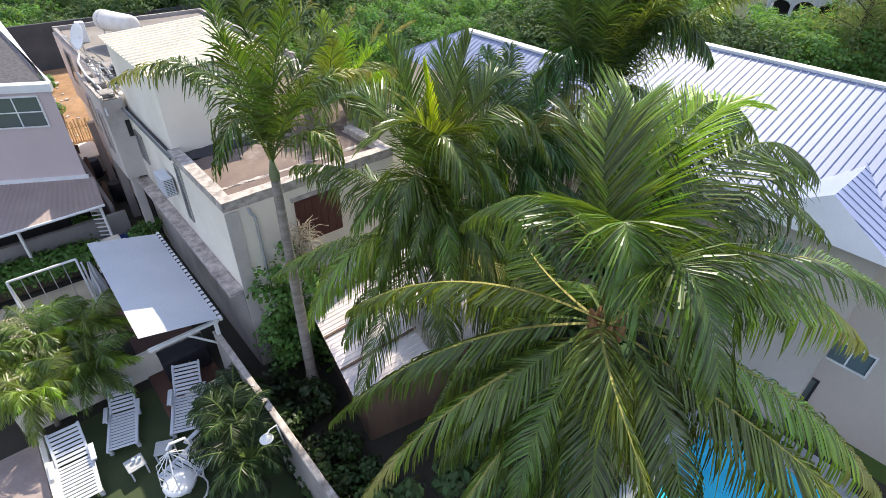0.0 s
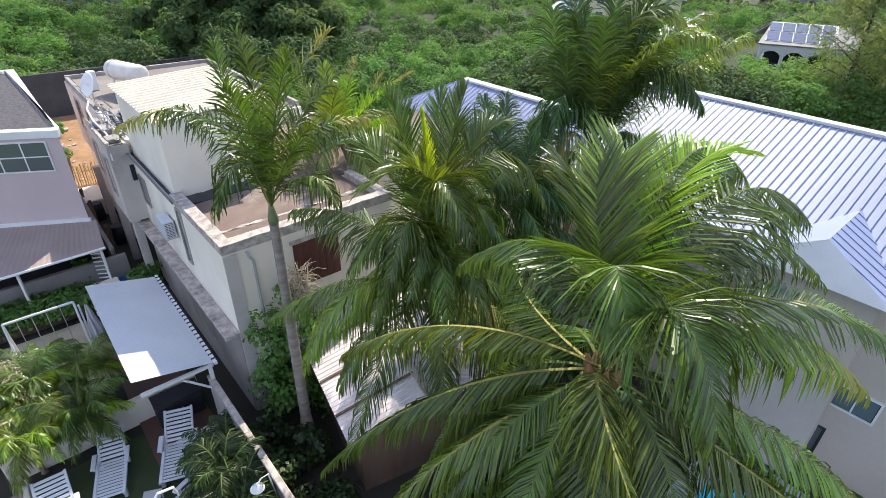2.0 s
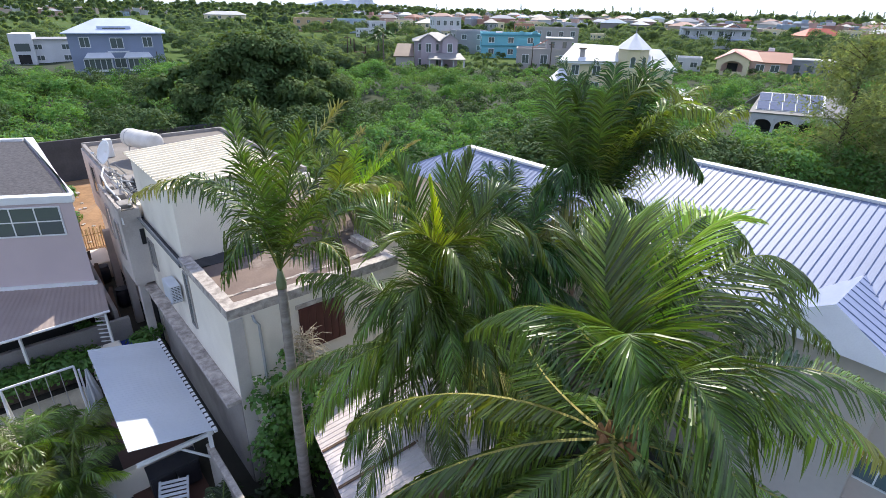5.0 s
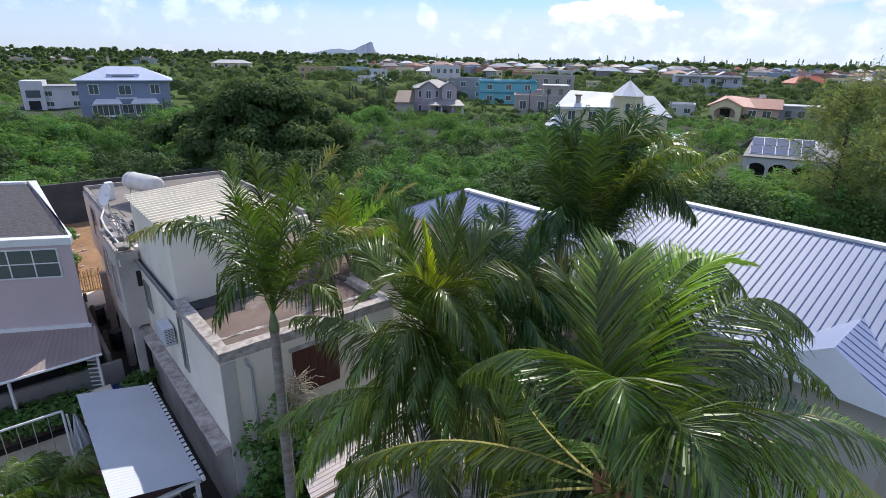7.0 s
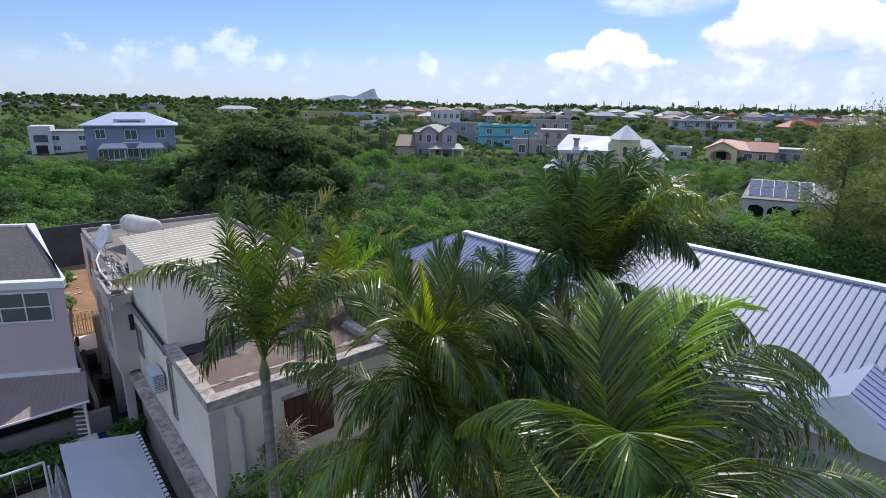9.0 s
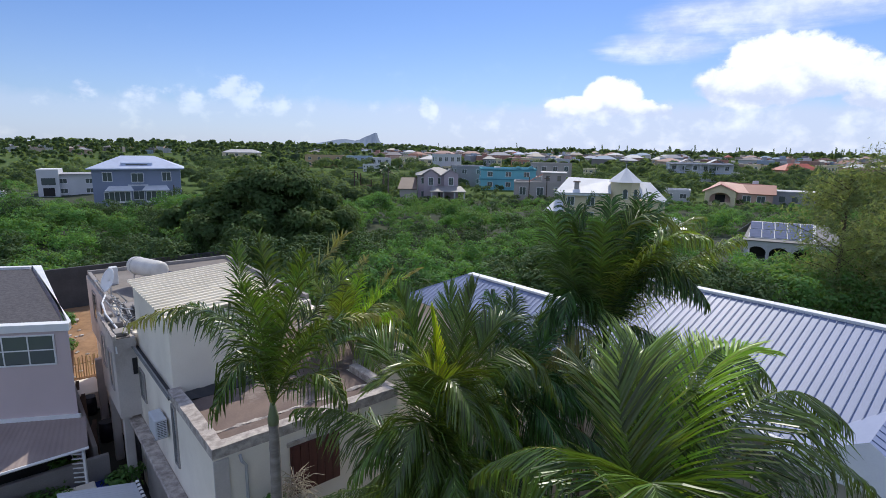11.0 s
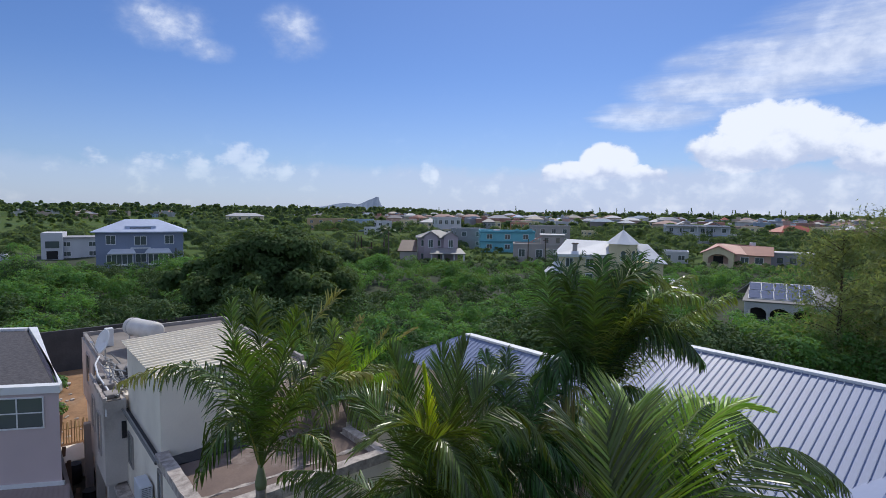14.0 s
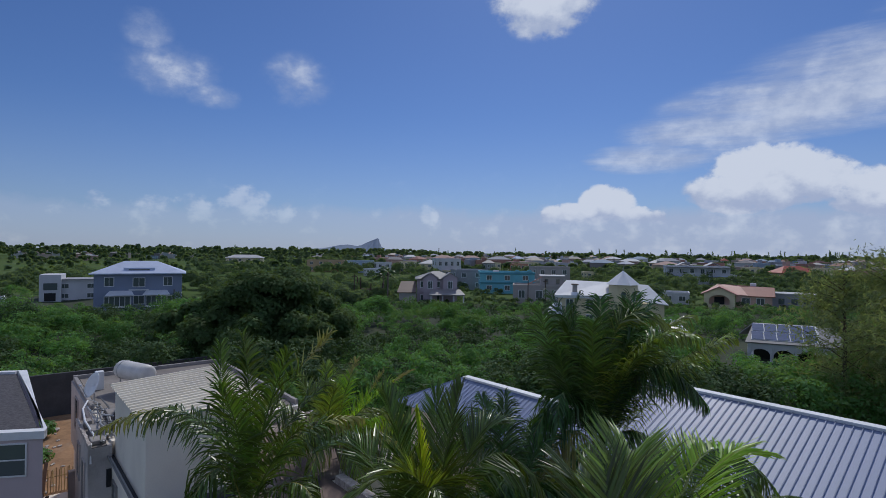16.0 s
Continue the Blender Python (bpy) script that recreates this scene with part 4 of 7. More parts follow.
def terrace():
    box_at("terrace_lawn", "dark green lawn of the terrace, shade put into its colour", "lawn", -1.2, 6.0, (-1.6, -3.0, 0.02), (3.4, 7.6, 0.06), M["lawn"], 0.0, kind="structure")
    box_at("terrace_floor", "brown tiled terrace floor under the canopy", "terrace floor", 1.0, 12.7, (-0.6, -0.6, 0.02), (1.2, 5.5, 0.10), M["brown_floor"], 0.0, kind="structure")
    box_at("terrace_wall", "low white rendered terrace wall", "wall", 0.9, 14.15, (-3.7, -0.09, 0.02), (1.32, 0.09, 0.98), M["white_wall"], 0.02, kind="structure")
    c = root45("outdoor_cabinet", "low dark cabinet against the terrace wall", "cabinet", 0.85, 13.35, 0.10)
    part("carcass", boxed((0, 0.02, 0), (1.3, 0.6, 0.82), 0.02), M["black_board"], c)
    part("top", boxed((-0.02, 0.0, 0.822), (1.32, 0.62, 0.86), 0.01), M["black_board"], c)
    for i in range(2):
        d = part("door", boxed((0.03 + 0.63 * i, -0.012, 0.05), (0.63 + 0.63 * i, 0.018, 0.79), 0.008), M["black_board"], c)
        part("handle", boxed((0.55 + 0.12 * i, -0.03, 0.4), (0.57 + 0.12 * i, -0.013, 0.55)), M["pipe"], d)
    box_at("terrace_kerb", "white terrace kerb", "kerb", 1.0, 12.4, (0.0, -0.05, 0.02), (1.2, 0.05, 0.35), M["white_wall"], 0.02, kind="structure")
    box_at("sand_yard", "pale sandy ground under the swing", "sand", -1.2, 18.6, (-2.2, -2.2, 0.02), (1.4, 2.0, 0.06), M["pale_sand"], 0.0, kind="structure")
    box_at("path", "pale paved path beside the terrace", "path", -3.0, 9.2, (-1.3, -6, 0.02), (0.4, 4.4, 0.10), M["path_stone"], 0.02, kind="structure")
    box_at("wall_path", "white low wall along the path", "wall", -2.45, 9.2, (-0.07, -6, 0.02), (0.07, 4.4, 0.45), M["white_wall"], 0.02, kind="structure")


terrace()


def sun_lounger():
    """Slatted plastic lounger, backrest raised; local y towards the head."""
    a = root("sun_lounger", "white slatted plastic sun lounger with a raised backrest", "sun lounger", Matrix(), "loungers on the terrace")
    for x in (-0.3, 0.3):
        part("side_rail", boxed((x - 0.035, -0.95, 0.26), (x + 0.035, 0.45, 0.34), 0.012), M["plastic"], a)
    for x in (-0.29, 0.29):
        for y in (-0.8, 0.3):
            part("leg", boxed((x - 0.04, y - 0.05, 0), (x + 0.04, y + 0.05, 0.26), 0.01), M["plastic"], a)
        part("armrest", boxed((x - 0.05 + 0.06 * (1 if x > 0 else -1), -0.1, 0.46), (x + 0.05 + 0.06 * (1 if x > 0 else -1), 0.42, 0.5), 0.012), M["plastic"], a)
        part("arm_post", boxed((x - 0.03 + 0.06 * (1 if x > 0 else -1), 0.0, 0.3), (x + 0.03 + 0.06 * (1 if x > 0 else -1), 0.07, 0.46), 0.01), M["plastic"], a)
    for i in range(12):
        y = -0.93 + i * 0.1
        part("slat", boxed((-0.265, y, 0.30), (0.265, y + 0.072, 0.325), 0.006), M["plastic"], a)
    b = part("backrest", boxed((-0.3, 0, -0.02), (-0.25, 0.88, 0.03), 0.01, pose(0, 0.27, 0.32, 32)), M["plastic"], a)
    part("back_rail", boxed((0.25, 0, -0.02), (0.3, 0.88, 0.03), 0.01, pose(0, 0.27, 0.32, 32)), M["plastic"], b)
    for i in range(8):
        part("slat", boxed((-0.25, 0.02 + i * 0.108, 0), (0.25, 0.095 + i * 0.108, 0.022), 0.005, pose(0, 0.27, 0.32, 32)), M["plastic"], b)
    return a


def loungers():
    a = sun_lounger()
    a.matrix_world = pose(-9.36, 8.52, 0.06, 0, 0, 29) @ Matrix.Diagonal((1.14, 1.05, 1.0, 1.0))
    for x, y, rz in ((-7.85, 9.25, 24), (-9.7, 6.95, 42), (-6.75, 7.75, -22)):
        copy_thing(a, pose(x, y, 0.06, 0, 0, rz) @ Matrix.Diagonal((1.14, 1.05, 1.0, 1.0)))


loungers()


def side_table(x, y, rz):
    a = root("side_table", "small white plastic side table on the lawn", "side table", pose(x, y, 0.06, 0, 0, rz), "tables on the terrace")
    part("tabletop", boxed((-0.22, -0.22, 0.38), (0.22, 0.22, 0.42), 0.015), M["pipe"], a)
    part("inset", boxed((-0.16, -0.16, 0.421), (0.16, 0.16, 0.428)), M["pipe"], a)
    for i in (-1, 1):
        for j in (-1, 1):
            part("leg", boxed((i * 0.18 - 0.02, j * 0.18 - 0.02, 0), (i * 0.18 + 0.02, j * 0.18 + 0.02, 0.38)), M["plastic"], a)
    return a


side_table(-7.75, 7.7, 20)
side_table(-8.25, 7.2, 50)


def cup(x, y, z):
    bm = tubed([(0, 0, 0), (0, 0, 0.12)], [0.035, 0.045], 8)
    thing("cup", bm, M["paint_pale_blue"], pose(x, y, z), "pale blue cup on the side table", "cup")


cup(-8.27, 7.22, 0.49)
cup(-8.15, 7.28, 0.49)


def hanging_chair():
    """Egg-shaped basket with a white cushion on a curved white stand."""
    a = root("hanging_chair", "white hanging basket chair with cushion", "hanging chair", pose(-6.75, 6.75, 0.06, 0, 0, -25))
    part("base_ring", tubed([(0.5 * math.cos(q), 0.5 * math.sin(q), 0.03) for q in np.linspace(0, 6.28, 17)], 0.025, 5), M["white_paint"], a)
    part("arched_pole", tubed([(0, 0.5, 0.03), (0, 0.62, 0.9), (0, 0.45, 1.75), (0, 0.1, 1.95), (0, 0.0, 1.85)], 0.035), M["white_paint"], a)
    bm = bmesh.new()
    for k in range(10):
        q = 0.6 + k * 0.56
        tube(bm, [(0.0, 0, 1.75), (0.36 * math.cos(q), 0.36 * math.sin(q), 1.35), (0.45 * math.cos(q), 0.42 * math.sin(q), 0.85), (0.2 * math.cos(q), 0.2 * math.sin(q), 0.42)], 0.014, 4)
    part("basket", bm, M["white_paint"], a)
    bm = bmesh.new()
    bmesh.ops.create_uvsphere(bm, u_segments=14, v_segments=8, radius=0.4)
    bmesh.ops.scale(bm, vec=(1, 1, 0.4), verts=bm.verts)
    bmesh.ops.translate(bm, vec=(0, -0.05, 0.58), verts=bm.verts)
    part("cushion", bm, M["white_paint"], a, "white cushion", True)


hanging_chair()


def swing_frame():
    a = root45("swing_frame", "white steel swing frame over sand", "swing", -1.9, 18.9, 0.05)
    part("top_bar", tubed([(0, 0, 1.95), (1.95, 0, 1.95)], 0.04), M["white_paint"], a)
    for x in (0, 1.95):
        for y in (-0.75, 0.75):
            part("leg", tubed([(x, y, 0), (x, 0, 1.95)], 0.035), M["white_paint"], a)
    for x in (0.35, 0.75, 1.15, 1.55):
        part("chain", tubed([(x, 0, 1.92), (x, 0.02, 0.5)], 0.012, 4), M["pipe"], a)
    for x in (0.55, 1.35):
        part("seat", boxed((x - 0.22, -0.1, 0.47), (x + 0.22, 0.12, 0.51), 0.01), M["wood"], a)


swing_frame()
box_at("closed_parasol", "folded pale parasol on its pole", "parasol", 0.15, 18.6, (-0.03, -0.03, 0.05), (0.03, 0.03, 2.0), M["white_paint"], 0.0)


def parasol_cloth():
    p = uv(0.35, 18.55, 0.05)
    a = root("draped_cover", "pale cloth draped from the swing frame", "cloth", pose(p.x, p.y, p.z))
    bm = bmesh.new()
    n, rows = 14, []
    for j, (r, z) in enumerate(((0.04, 1.9), (0.10, 1.5), (0.17, 0.9), (0.2, 0.3))):
        rows.append([bm.verts.new((r * (1 + 0.35 * math.sin(3 * k + j)) * math.cos(6.283 * k / n), r * (1 + 0.35 * math.sin(3 * k + j)) * math.sin(6.283 * k / n), z)) for k in range(n)])
    for s, t in zip(rows, rows[1:]):
        for k in range(n):
            bm.faces.new((s[k], t[k], t[(k + 1) % n], s[(k + 1) % n]))
    part("cloth", bm, M["plastic"], a)


parasol_cloth()
box_at("blue_cover", "blue plastic cover on the ground by the passage", "tarpaulin", 1.35, 21.4, (-0.75, -0.4, 0.02), (0.9, 0.5, 0.7), M["blue_plastic"], 0.08)
box_at("white_cabinet", "white cabinet below the awning end", "cabinet", 1.2, 20.9, (-0.6, -0.25, 0.02), (0.5, 0.3, 1.15), M["white_wall"], 0.03)


def yard_lamp():
    p = uv(2.17, 8.23, 0.02)
    a = root("yard_lamp", "white enamel shade lamp on the lane wall", "lamp", pose(p.x, p.y, p.z, 0, 0, 45))
    part("pole", tubed([(0.1, 0, 1.2), (0, 0, 2.3), (-0.2, -0.1, 2.42), (-0.32, -0.15, 2.35)], 0.018, 5), M["white_paint"], a)
    part("shade", tubed([(-0.33, -0.15, 2.36), (-0.33, -0.15, 2.30), (-0.33, -0.15, 2.24)], [0.04, 0.11, 0.16], 14), M["white_paint"], a)


yard_lamp()


# ---------------------------------------------------------------- hut and pool
def hut():
    """Low garden hut with a pale sheet roof; local x along its ridge."""
    a = root("garden_hut", "garden hut with pale ribbed sheet roof and dark wooden walls", "hut", pose(-2.05, 11.35, 0, 0, 0, -57))
    L, W, ze, zr = 4.8, 4.4, 2.5, 3.05
    part("wall", boxed((-L / 2 + 0.35, -W / 2 + 0.4, 0), (L / 2 - 0.35, W / 2 - 0.4, 2.35), 0.02), M["wood"], a, "dark wooden wall")
    for sgn in (-1, 1):
        bm = bmesh.new()
        lo, hi = (-L / 2, min(0, sgn * W / 2)), (L / 2, max(0, sgn * W / 2))
        corrugated(bm, lo, hi, lambda x, y: zr - (zr - ze) * abs(y) / (W / 2), 30, 0.015, along="y")
        part("roof_sheet", bm, M["thatch"], a, "pale ribbed roofing sheet")
    for x in (-1.3, 0.1, 1.4):
        part("batten", slab(bmesh.new(), [(x, -W / 2, ze + 0.05), (x + 0.07, -W / 2, ze + 0.05), (x + 0.07, -0.05, zr + 0.05), (x, -0.05, zr + 0.05)], 0.03), M["wood"], a)
    part("ridge_cap", boxed((-L / 2, -0.12, zr), (L / 2, 0.12, zr + 0.04), 0.01), M["worn_cap"], a)


hut()


def pool():
    a = root("swimming_pool", "bright blue swimming pool with grey paved edge", "pool", pose(6.9, 7.3, 0, 0, 0, 45), kind="structure")
    part("water", boxed((-2.4, -1.7, 0.0), (2.4, 1.7, 0.06)), M["water"], a, "bright blue water")
    for lo, hi in (((-3.0, -2.3, 0.01), (3.0, -1.7, 0.13)), ((-3.0, 1.7, 0.01), (3.0, 2.3, 0.13)), ((-3.0, -1.7, 0.01), (-2.4, 1.7, 0.13)), ((2.4, -1.7, 0.01), (3.4, 1.7, 0.13))):
        part("coping", boxed(lo, hi, 0.02), M["paving"], a, "grey paving")


pool()


# ---------------------------------------------------------------- blue-roofed house
def seam_roof(parent, corners, ribs, name="roof_slope"):
    """A sheet roof slope on (eave a, eave b, ridge b, ridge a) with standing ribs from ridge to eave."""
    a, b, c, d = [Vector(p) for p in corners]
    n = (b - a).cross(c - b).normalized()
    if n.z < 0:
        n = -n
    s = part(name, slab(bmesh.new(), [a, b, c, d] if (b - a).cross(c - a).z > 0 else [d, c, b, a], 0.06), M["metal_roof"], parent, "pale blue sheet roofing")
    eave, ridge = (b - a), (c - d)
    run = (d - a) - (d - a).project(eave)
    ed = eave.normalized()
    for i in range(ribs + 1):
        p = a + eave * (i / ribs)
        # follow the slope until the hip or ridge line
        best = 1.0
        along = (p - a).dot(ed)
        d0, c0 = (d - a).dot(ed), (c - a).dot(ed)
        if along < d0 and d0 > 1e-3:
            best = along / d0
        elif along > c0 and eave.length - c0 > 1e-3:
            best = (eave.length - along) / (eave.length - c0)
        if best < 0.03:
            continue
        q = p + run * best
        side = ed * 0.009
        part("rib", slab(bmesh.new(), [p - side + n * 0.022, p + side + n * 0.022, q + side + n * 0.022, q - side + n * 0.022], 0.022), M["rib"], s)
    return s


def blue_roof_house():
    """Local x = u (away), y = v; the ridge runs along y."""
    a = root45("blue_roofed_house", "large grey rendered house with pale blue sheet roof", "house", 14.7, 0.0)
    # main block
    x0, x1, y0, y1, zw = 0.0, 9.2, -12.0, 9.7, 6.1
    part("wall", prism(bmesh.new(), [(x0, y0), (x1, y0), (x1, y1), (x0, y1)], 0, zw), M["paint_villa"], a, "grey-beige rendered wall")
    ex, ez, rx, rz = -0.55, 6.25, 4.6, 8.2
    seam_roof(a, [(ex, y0 - .5, ez), (ex, y1 + .5, ez), (rx, y1 + .5, rz), (rx, y0 - .5, rz)], 104)
    seam_roof(a, [(x1 + .5, y0 - .5, ez), (x1 + .5, y1 + .5, ez), (rx, y1 + .5, rz), (rx, y0 - .5, rz)], 30)
    part("gable", slab(bmesh.new(), [(x0, y1, zw), (rx, y1, rz - 0.1), (x1, y1, zw)], 0.2), M["paint_villa"], a, "grey-beige gable")
    part("ridge_cap", slab(bmesh.new(), [(rx - 0.16, y0 - .5, rz + 0.05), (rx + 0.2, y0 - .5, rz + 0.05), (rx + 0.2, y1 + .5, rz + 0.05), (rx - 0.16, y1 + .5, rz + 0.05)], 0.09), M["white_paint"], a, "white ridge cap")
    part("gutter", boxed((ex - 0.12, y0 - .5, ez - 0.14), (ex, y1 + .5, ez + 0.02), 0.01), M["white_paint"], a)
    # wing
    wx0, wx1, wy0, wy1, wz, wr = 0.4, 5.0, 10.25, 19.6, 5.95, 7.2
    part("wing_wall", prism(bmesh.new(), [(wx0, wy0), (wx1, wy0), (wx1, wy1), (wx0, wy1)], 0, wz), M["paint_villa"], a, "grey-beige rendered wall")
    seam_roof(a, [(wx0 - .5, wy0, wz + .1), (wx0 - .5, wy1 + .5, wz + .1), (2.3, wy1 - 1.6, wr), (2.3, wy0, wr)], 43)
    seam_roof(a, [(wx1 + .5, wy0, wz + .1), (wx1 + .5, wy1 + .5, wz + .1), (2.3, wy1 - 1.6, wr), (2.3, wy0, wr)], 24)
    seam_roof(a, [(wx0 - .5, wy1 + .5, wz + .1), (wx1 + .5, wy1 + .5, wz + .1), (2.3, wy1 - 1.6, wr), (2.3, wy1 - 1.61, wr)], 18)
    part("ridge_cap", slab(bmesh.new(), [(2.14, wy0, wr + 0.05), (2.5, wy0, wr + 0.05), (2.5, wy1 - 1.6, wr + 0.05), (2.14, wy1 - 1.6, wr + 0.05)], 0.09), M["white_paint"], a, "white ridge cap")
    # gabled bay towards the pool
    by, bw, bz, bt, reach = 2.1, 1.75, 6.12, 7.05, -1.35
    part("bay_wall", prism(bmesh.new(), [(reach + .35, by - bw + .3), (0, by - bw + .3), (0, by + bw - .3), (reach + .35, by + bw - .3)], 0, bz), M["paint_villa"], a, "grey-beige rendered wall")
    seam_roof(a, [(reach, by - bw, bz), (1.6, by - bw, bz), (1.6, by, bt), (reach + .5, by, bt)], 9)
    seam_roof(a, [(reach, by + bw, bz), (1.6, by + bw, bz), (1.6, by, bt), (reach + .5, by, bt)], 1)
    part("hip_face", slab(bmesh.new(), [(reach, by + bw, bz), (reach, by - bw, bz), (reach + .5, by, bt)], 0.05), M["white_paint"], a, "white hip end")
    # openings of the pool side
    window(a, -0.27, 0.68, 2.32, 2.98, 0, 2, 1, -1, "y")
    window(a, 0.5, 1.5, 0.35, 1.4, 0, 1, 1, -1, "y", M["black_board"])
    window(a, -5.5, -4.3, 3.6, 5.0, 0, 2, 1, -1, "y")
    window(a, 6.0, 7.4, 3.6, 5.0, 0, 2, 1, -1, "y")


blue_roof_house()


# ---------------------------------------------------------------- palms
def frond_mesh(reach, drop, ax, bow, high, leaf=0.8, n=64, width=0.045, hang=0.6, seed=0, stalk=0.16, sweep=0.6, lift=0.25, stalk_r=0.021, ragged=0.1, tips=1.2, fall=0.0):
    """A feather leaf: its stalk is a curve from the origin to (reach, 0, drop), pulled towards (ax, bow, high), with two ranks of leaflets that
    leave it slantwise and bend under their weight, more where the stalk lies level. fall: how far they hang from the very start. Slot 0 leaflets, slot 1 stalk, slot 2 leaflets near the tip."""
    rng = random.Random(seed)
    p1, p2 = np.array([ax, bow, high]), np.array([reach, 0, drop])
    cup = rng.uniform(-0.08, 0.08)

    def at(s):
        return p1 * 2 * s * (1 - s) + p2 * s * s

    unit = lambda q: q / (np.linalg.norm(q) + 1e-9)
    verts, faces, kinds = [], [], []
    m = 14
    for i in range(m + 1):
        s = i / m
        p, r = at(s), stalk_r * (1.5 - 1.3 * s)
        verts += [p + (0, r, 0), p + (0, -r, 0), p + (0, 0, -r)]
    for i in range(m):
        for k in range(3):
            faces.append((3 * i + k, 3 * i + (k + 1) % 3, 3 * i + 3 + (k + 1) % 3, 3 * i + 3 + k))
            kinds.append(1)
    up = np.array([0, 0, 1.0])
    # slow changes along the leaf: bunches of leaflets lean together
    lean = [rng.uniform(-1, 1) for _ in range(14)]
    for i in range(n):
        s = stalk + (1 - stalk) * (i + 0.5) / n
        prof = (0.45 + 0.55 * min(1, (s - stalk) / 0.22)) * (1.0 - 0.68 * max(0, (s - 0.45) / 0.55) ** 1.5)
        d = unit(at(min(1, s + 0.02)) - at(max(0, s - 0.02)))
        side = np.cross(d, up)
        side = unit(side) if np.linalg.norm(side) > 0.12 else np.array([0, 1.0, 0])
        upv = np.cross(side, d)
        for k in (-1, 1):
            if rng.random() < 0.05:
                continue
            L = leaf * prof * rng.uniform(0.82, 1.1)
            bunch = lean[int(s * 9) + (4 if k > 0 else 0)]
            sw = sweep + 0.5 * s * s + 0.10 * bunch + rng.uniform(-0.05, 0.05)
            w1 = unit(side * k * np.cos(sw) + d * np.sin(sw) + upv * (lift + cup * k + 0.12 * bunch + rng.uniform(-ragged, ragged)))
            level = 1.0 - 0.75 * abs(d[2])
            hg = min(0.97, hang * rng.uniform(0.85, 1.15) * (1.0 - 0.5 * max(0.0, d[2])))
            g0 = fall * level * rng.uniform(0.75, 1.25)
            w2 = unit(w1 * (1 - g0) - up * g0)
            w = width * rng.uniform(0.8, 1.2)
            twist = rng.uniform(-0.7, 0.7)
            c = at(s) + side * k * 0.01
            o = len(verts)
            steps = ((0.0, 0.5), (0.25, 1.0), (0.3, 0.92), (0.27, 0.62))
            q = 0.0
            for dq, ww in steps:
                q += dq
                c = c + w2 * L * dq
                g = max(g0, hg * min(1.0, q * 1.5 + 0.1))
                w2 = unit(w1 * (1 - g) - up * g)
                wv = d - w2 * (d @ w2)
                wv = unit(unit(wv) + np.cross(unit(wv), w2) * twist) * w * 0.5 * ww
                verts += [c - wv, c + wv]
            verts.append(c + w2 * L * 0.18)
            faces += [(o, o + 1, o + 3, o + 2), (o + 2, o + 3, o + 5, o + 4), (o + 4, o + 5, o + 7, o + 6), (o + 6, o + 7, o + 8)]
            kinds += [2 if s > tips - rng.uniform(0, 0.16) else 0] * 4
    me = bpy.data.meshes.new("frond")
    me.from_pydata([tuple(v) for v in verts], [], faces)
    me.polygons.foreach_set("material_index", kinds)
    me.update()
    return me


def frond_part(name, me, mats, parent, label=""):
    for x in mats:
        me.materials.append(x)
    ob = new(name, me)
    ob.parent = parent
    if label:
        ob["label"] = label
    return ob


def palm_trunk(bm, base, top, r0, r1, lean=(0, 0), rings=26):
    base, top = Vector(base), Vector(top)
    pts, rad = [], []
    for i in range(rings + 1):
        s = i / rings
        p = base.lerp(top, s)
        p.x += lean[0] * math.sin(math.pi * s)
        p.y += lean[1] * math.sin(math.pi * s)
        for dz, k in ((0.0, 1.0), (0.55, 0.93)):
            pts.append(p + (top - base) * (dz / rings))
            rad.append((r0 + (r1 - r0) * s) * k * (1.0 + 0.5 * max(0, 0.12 - s) / 0.12))
    pts, rad = pts[:-1], rad[:-1]
    return tube(bm, pts, rad, 10)


def arching(az, reach, rise, drop):
    """A frond in one upright plane, from its arch and the height of its tip."""
    return az, reach, drop, reach * 0.42, 0.0, drop * 0.5 + rise


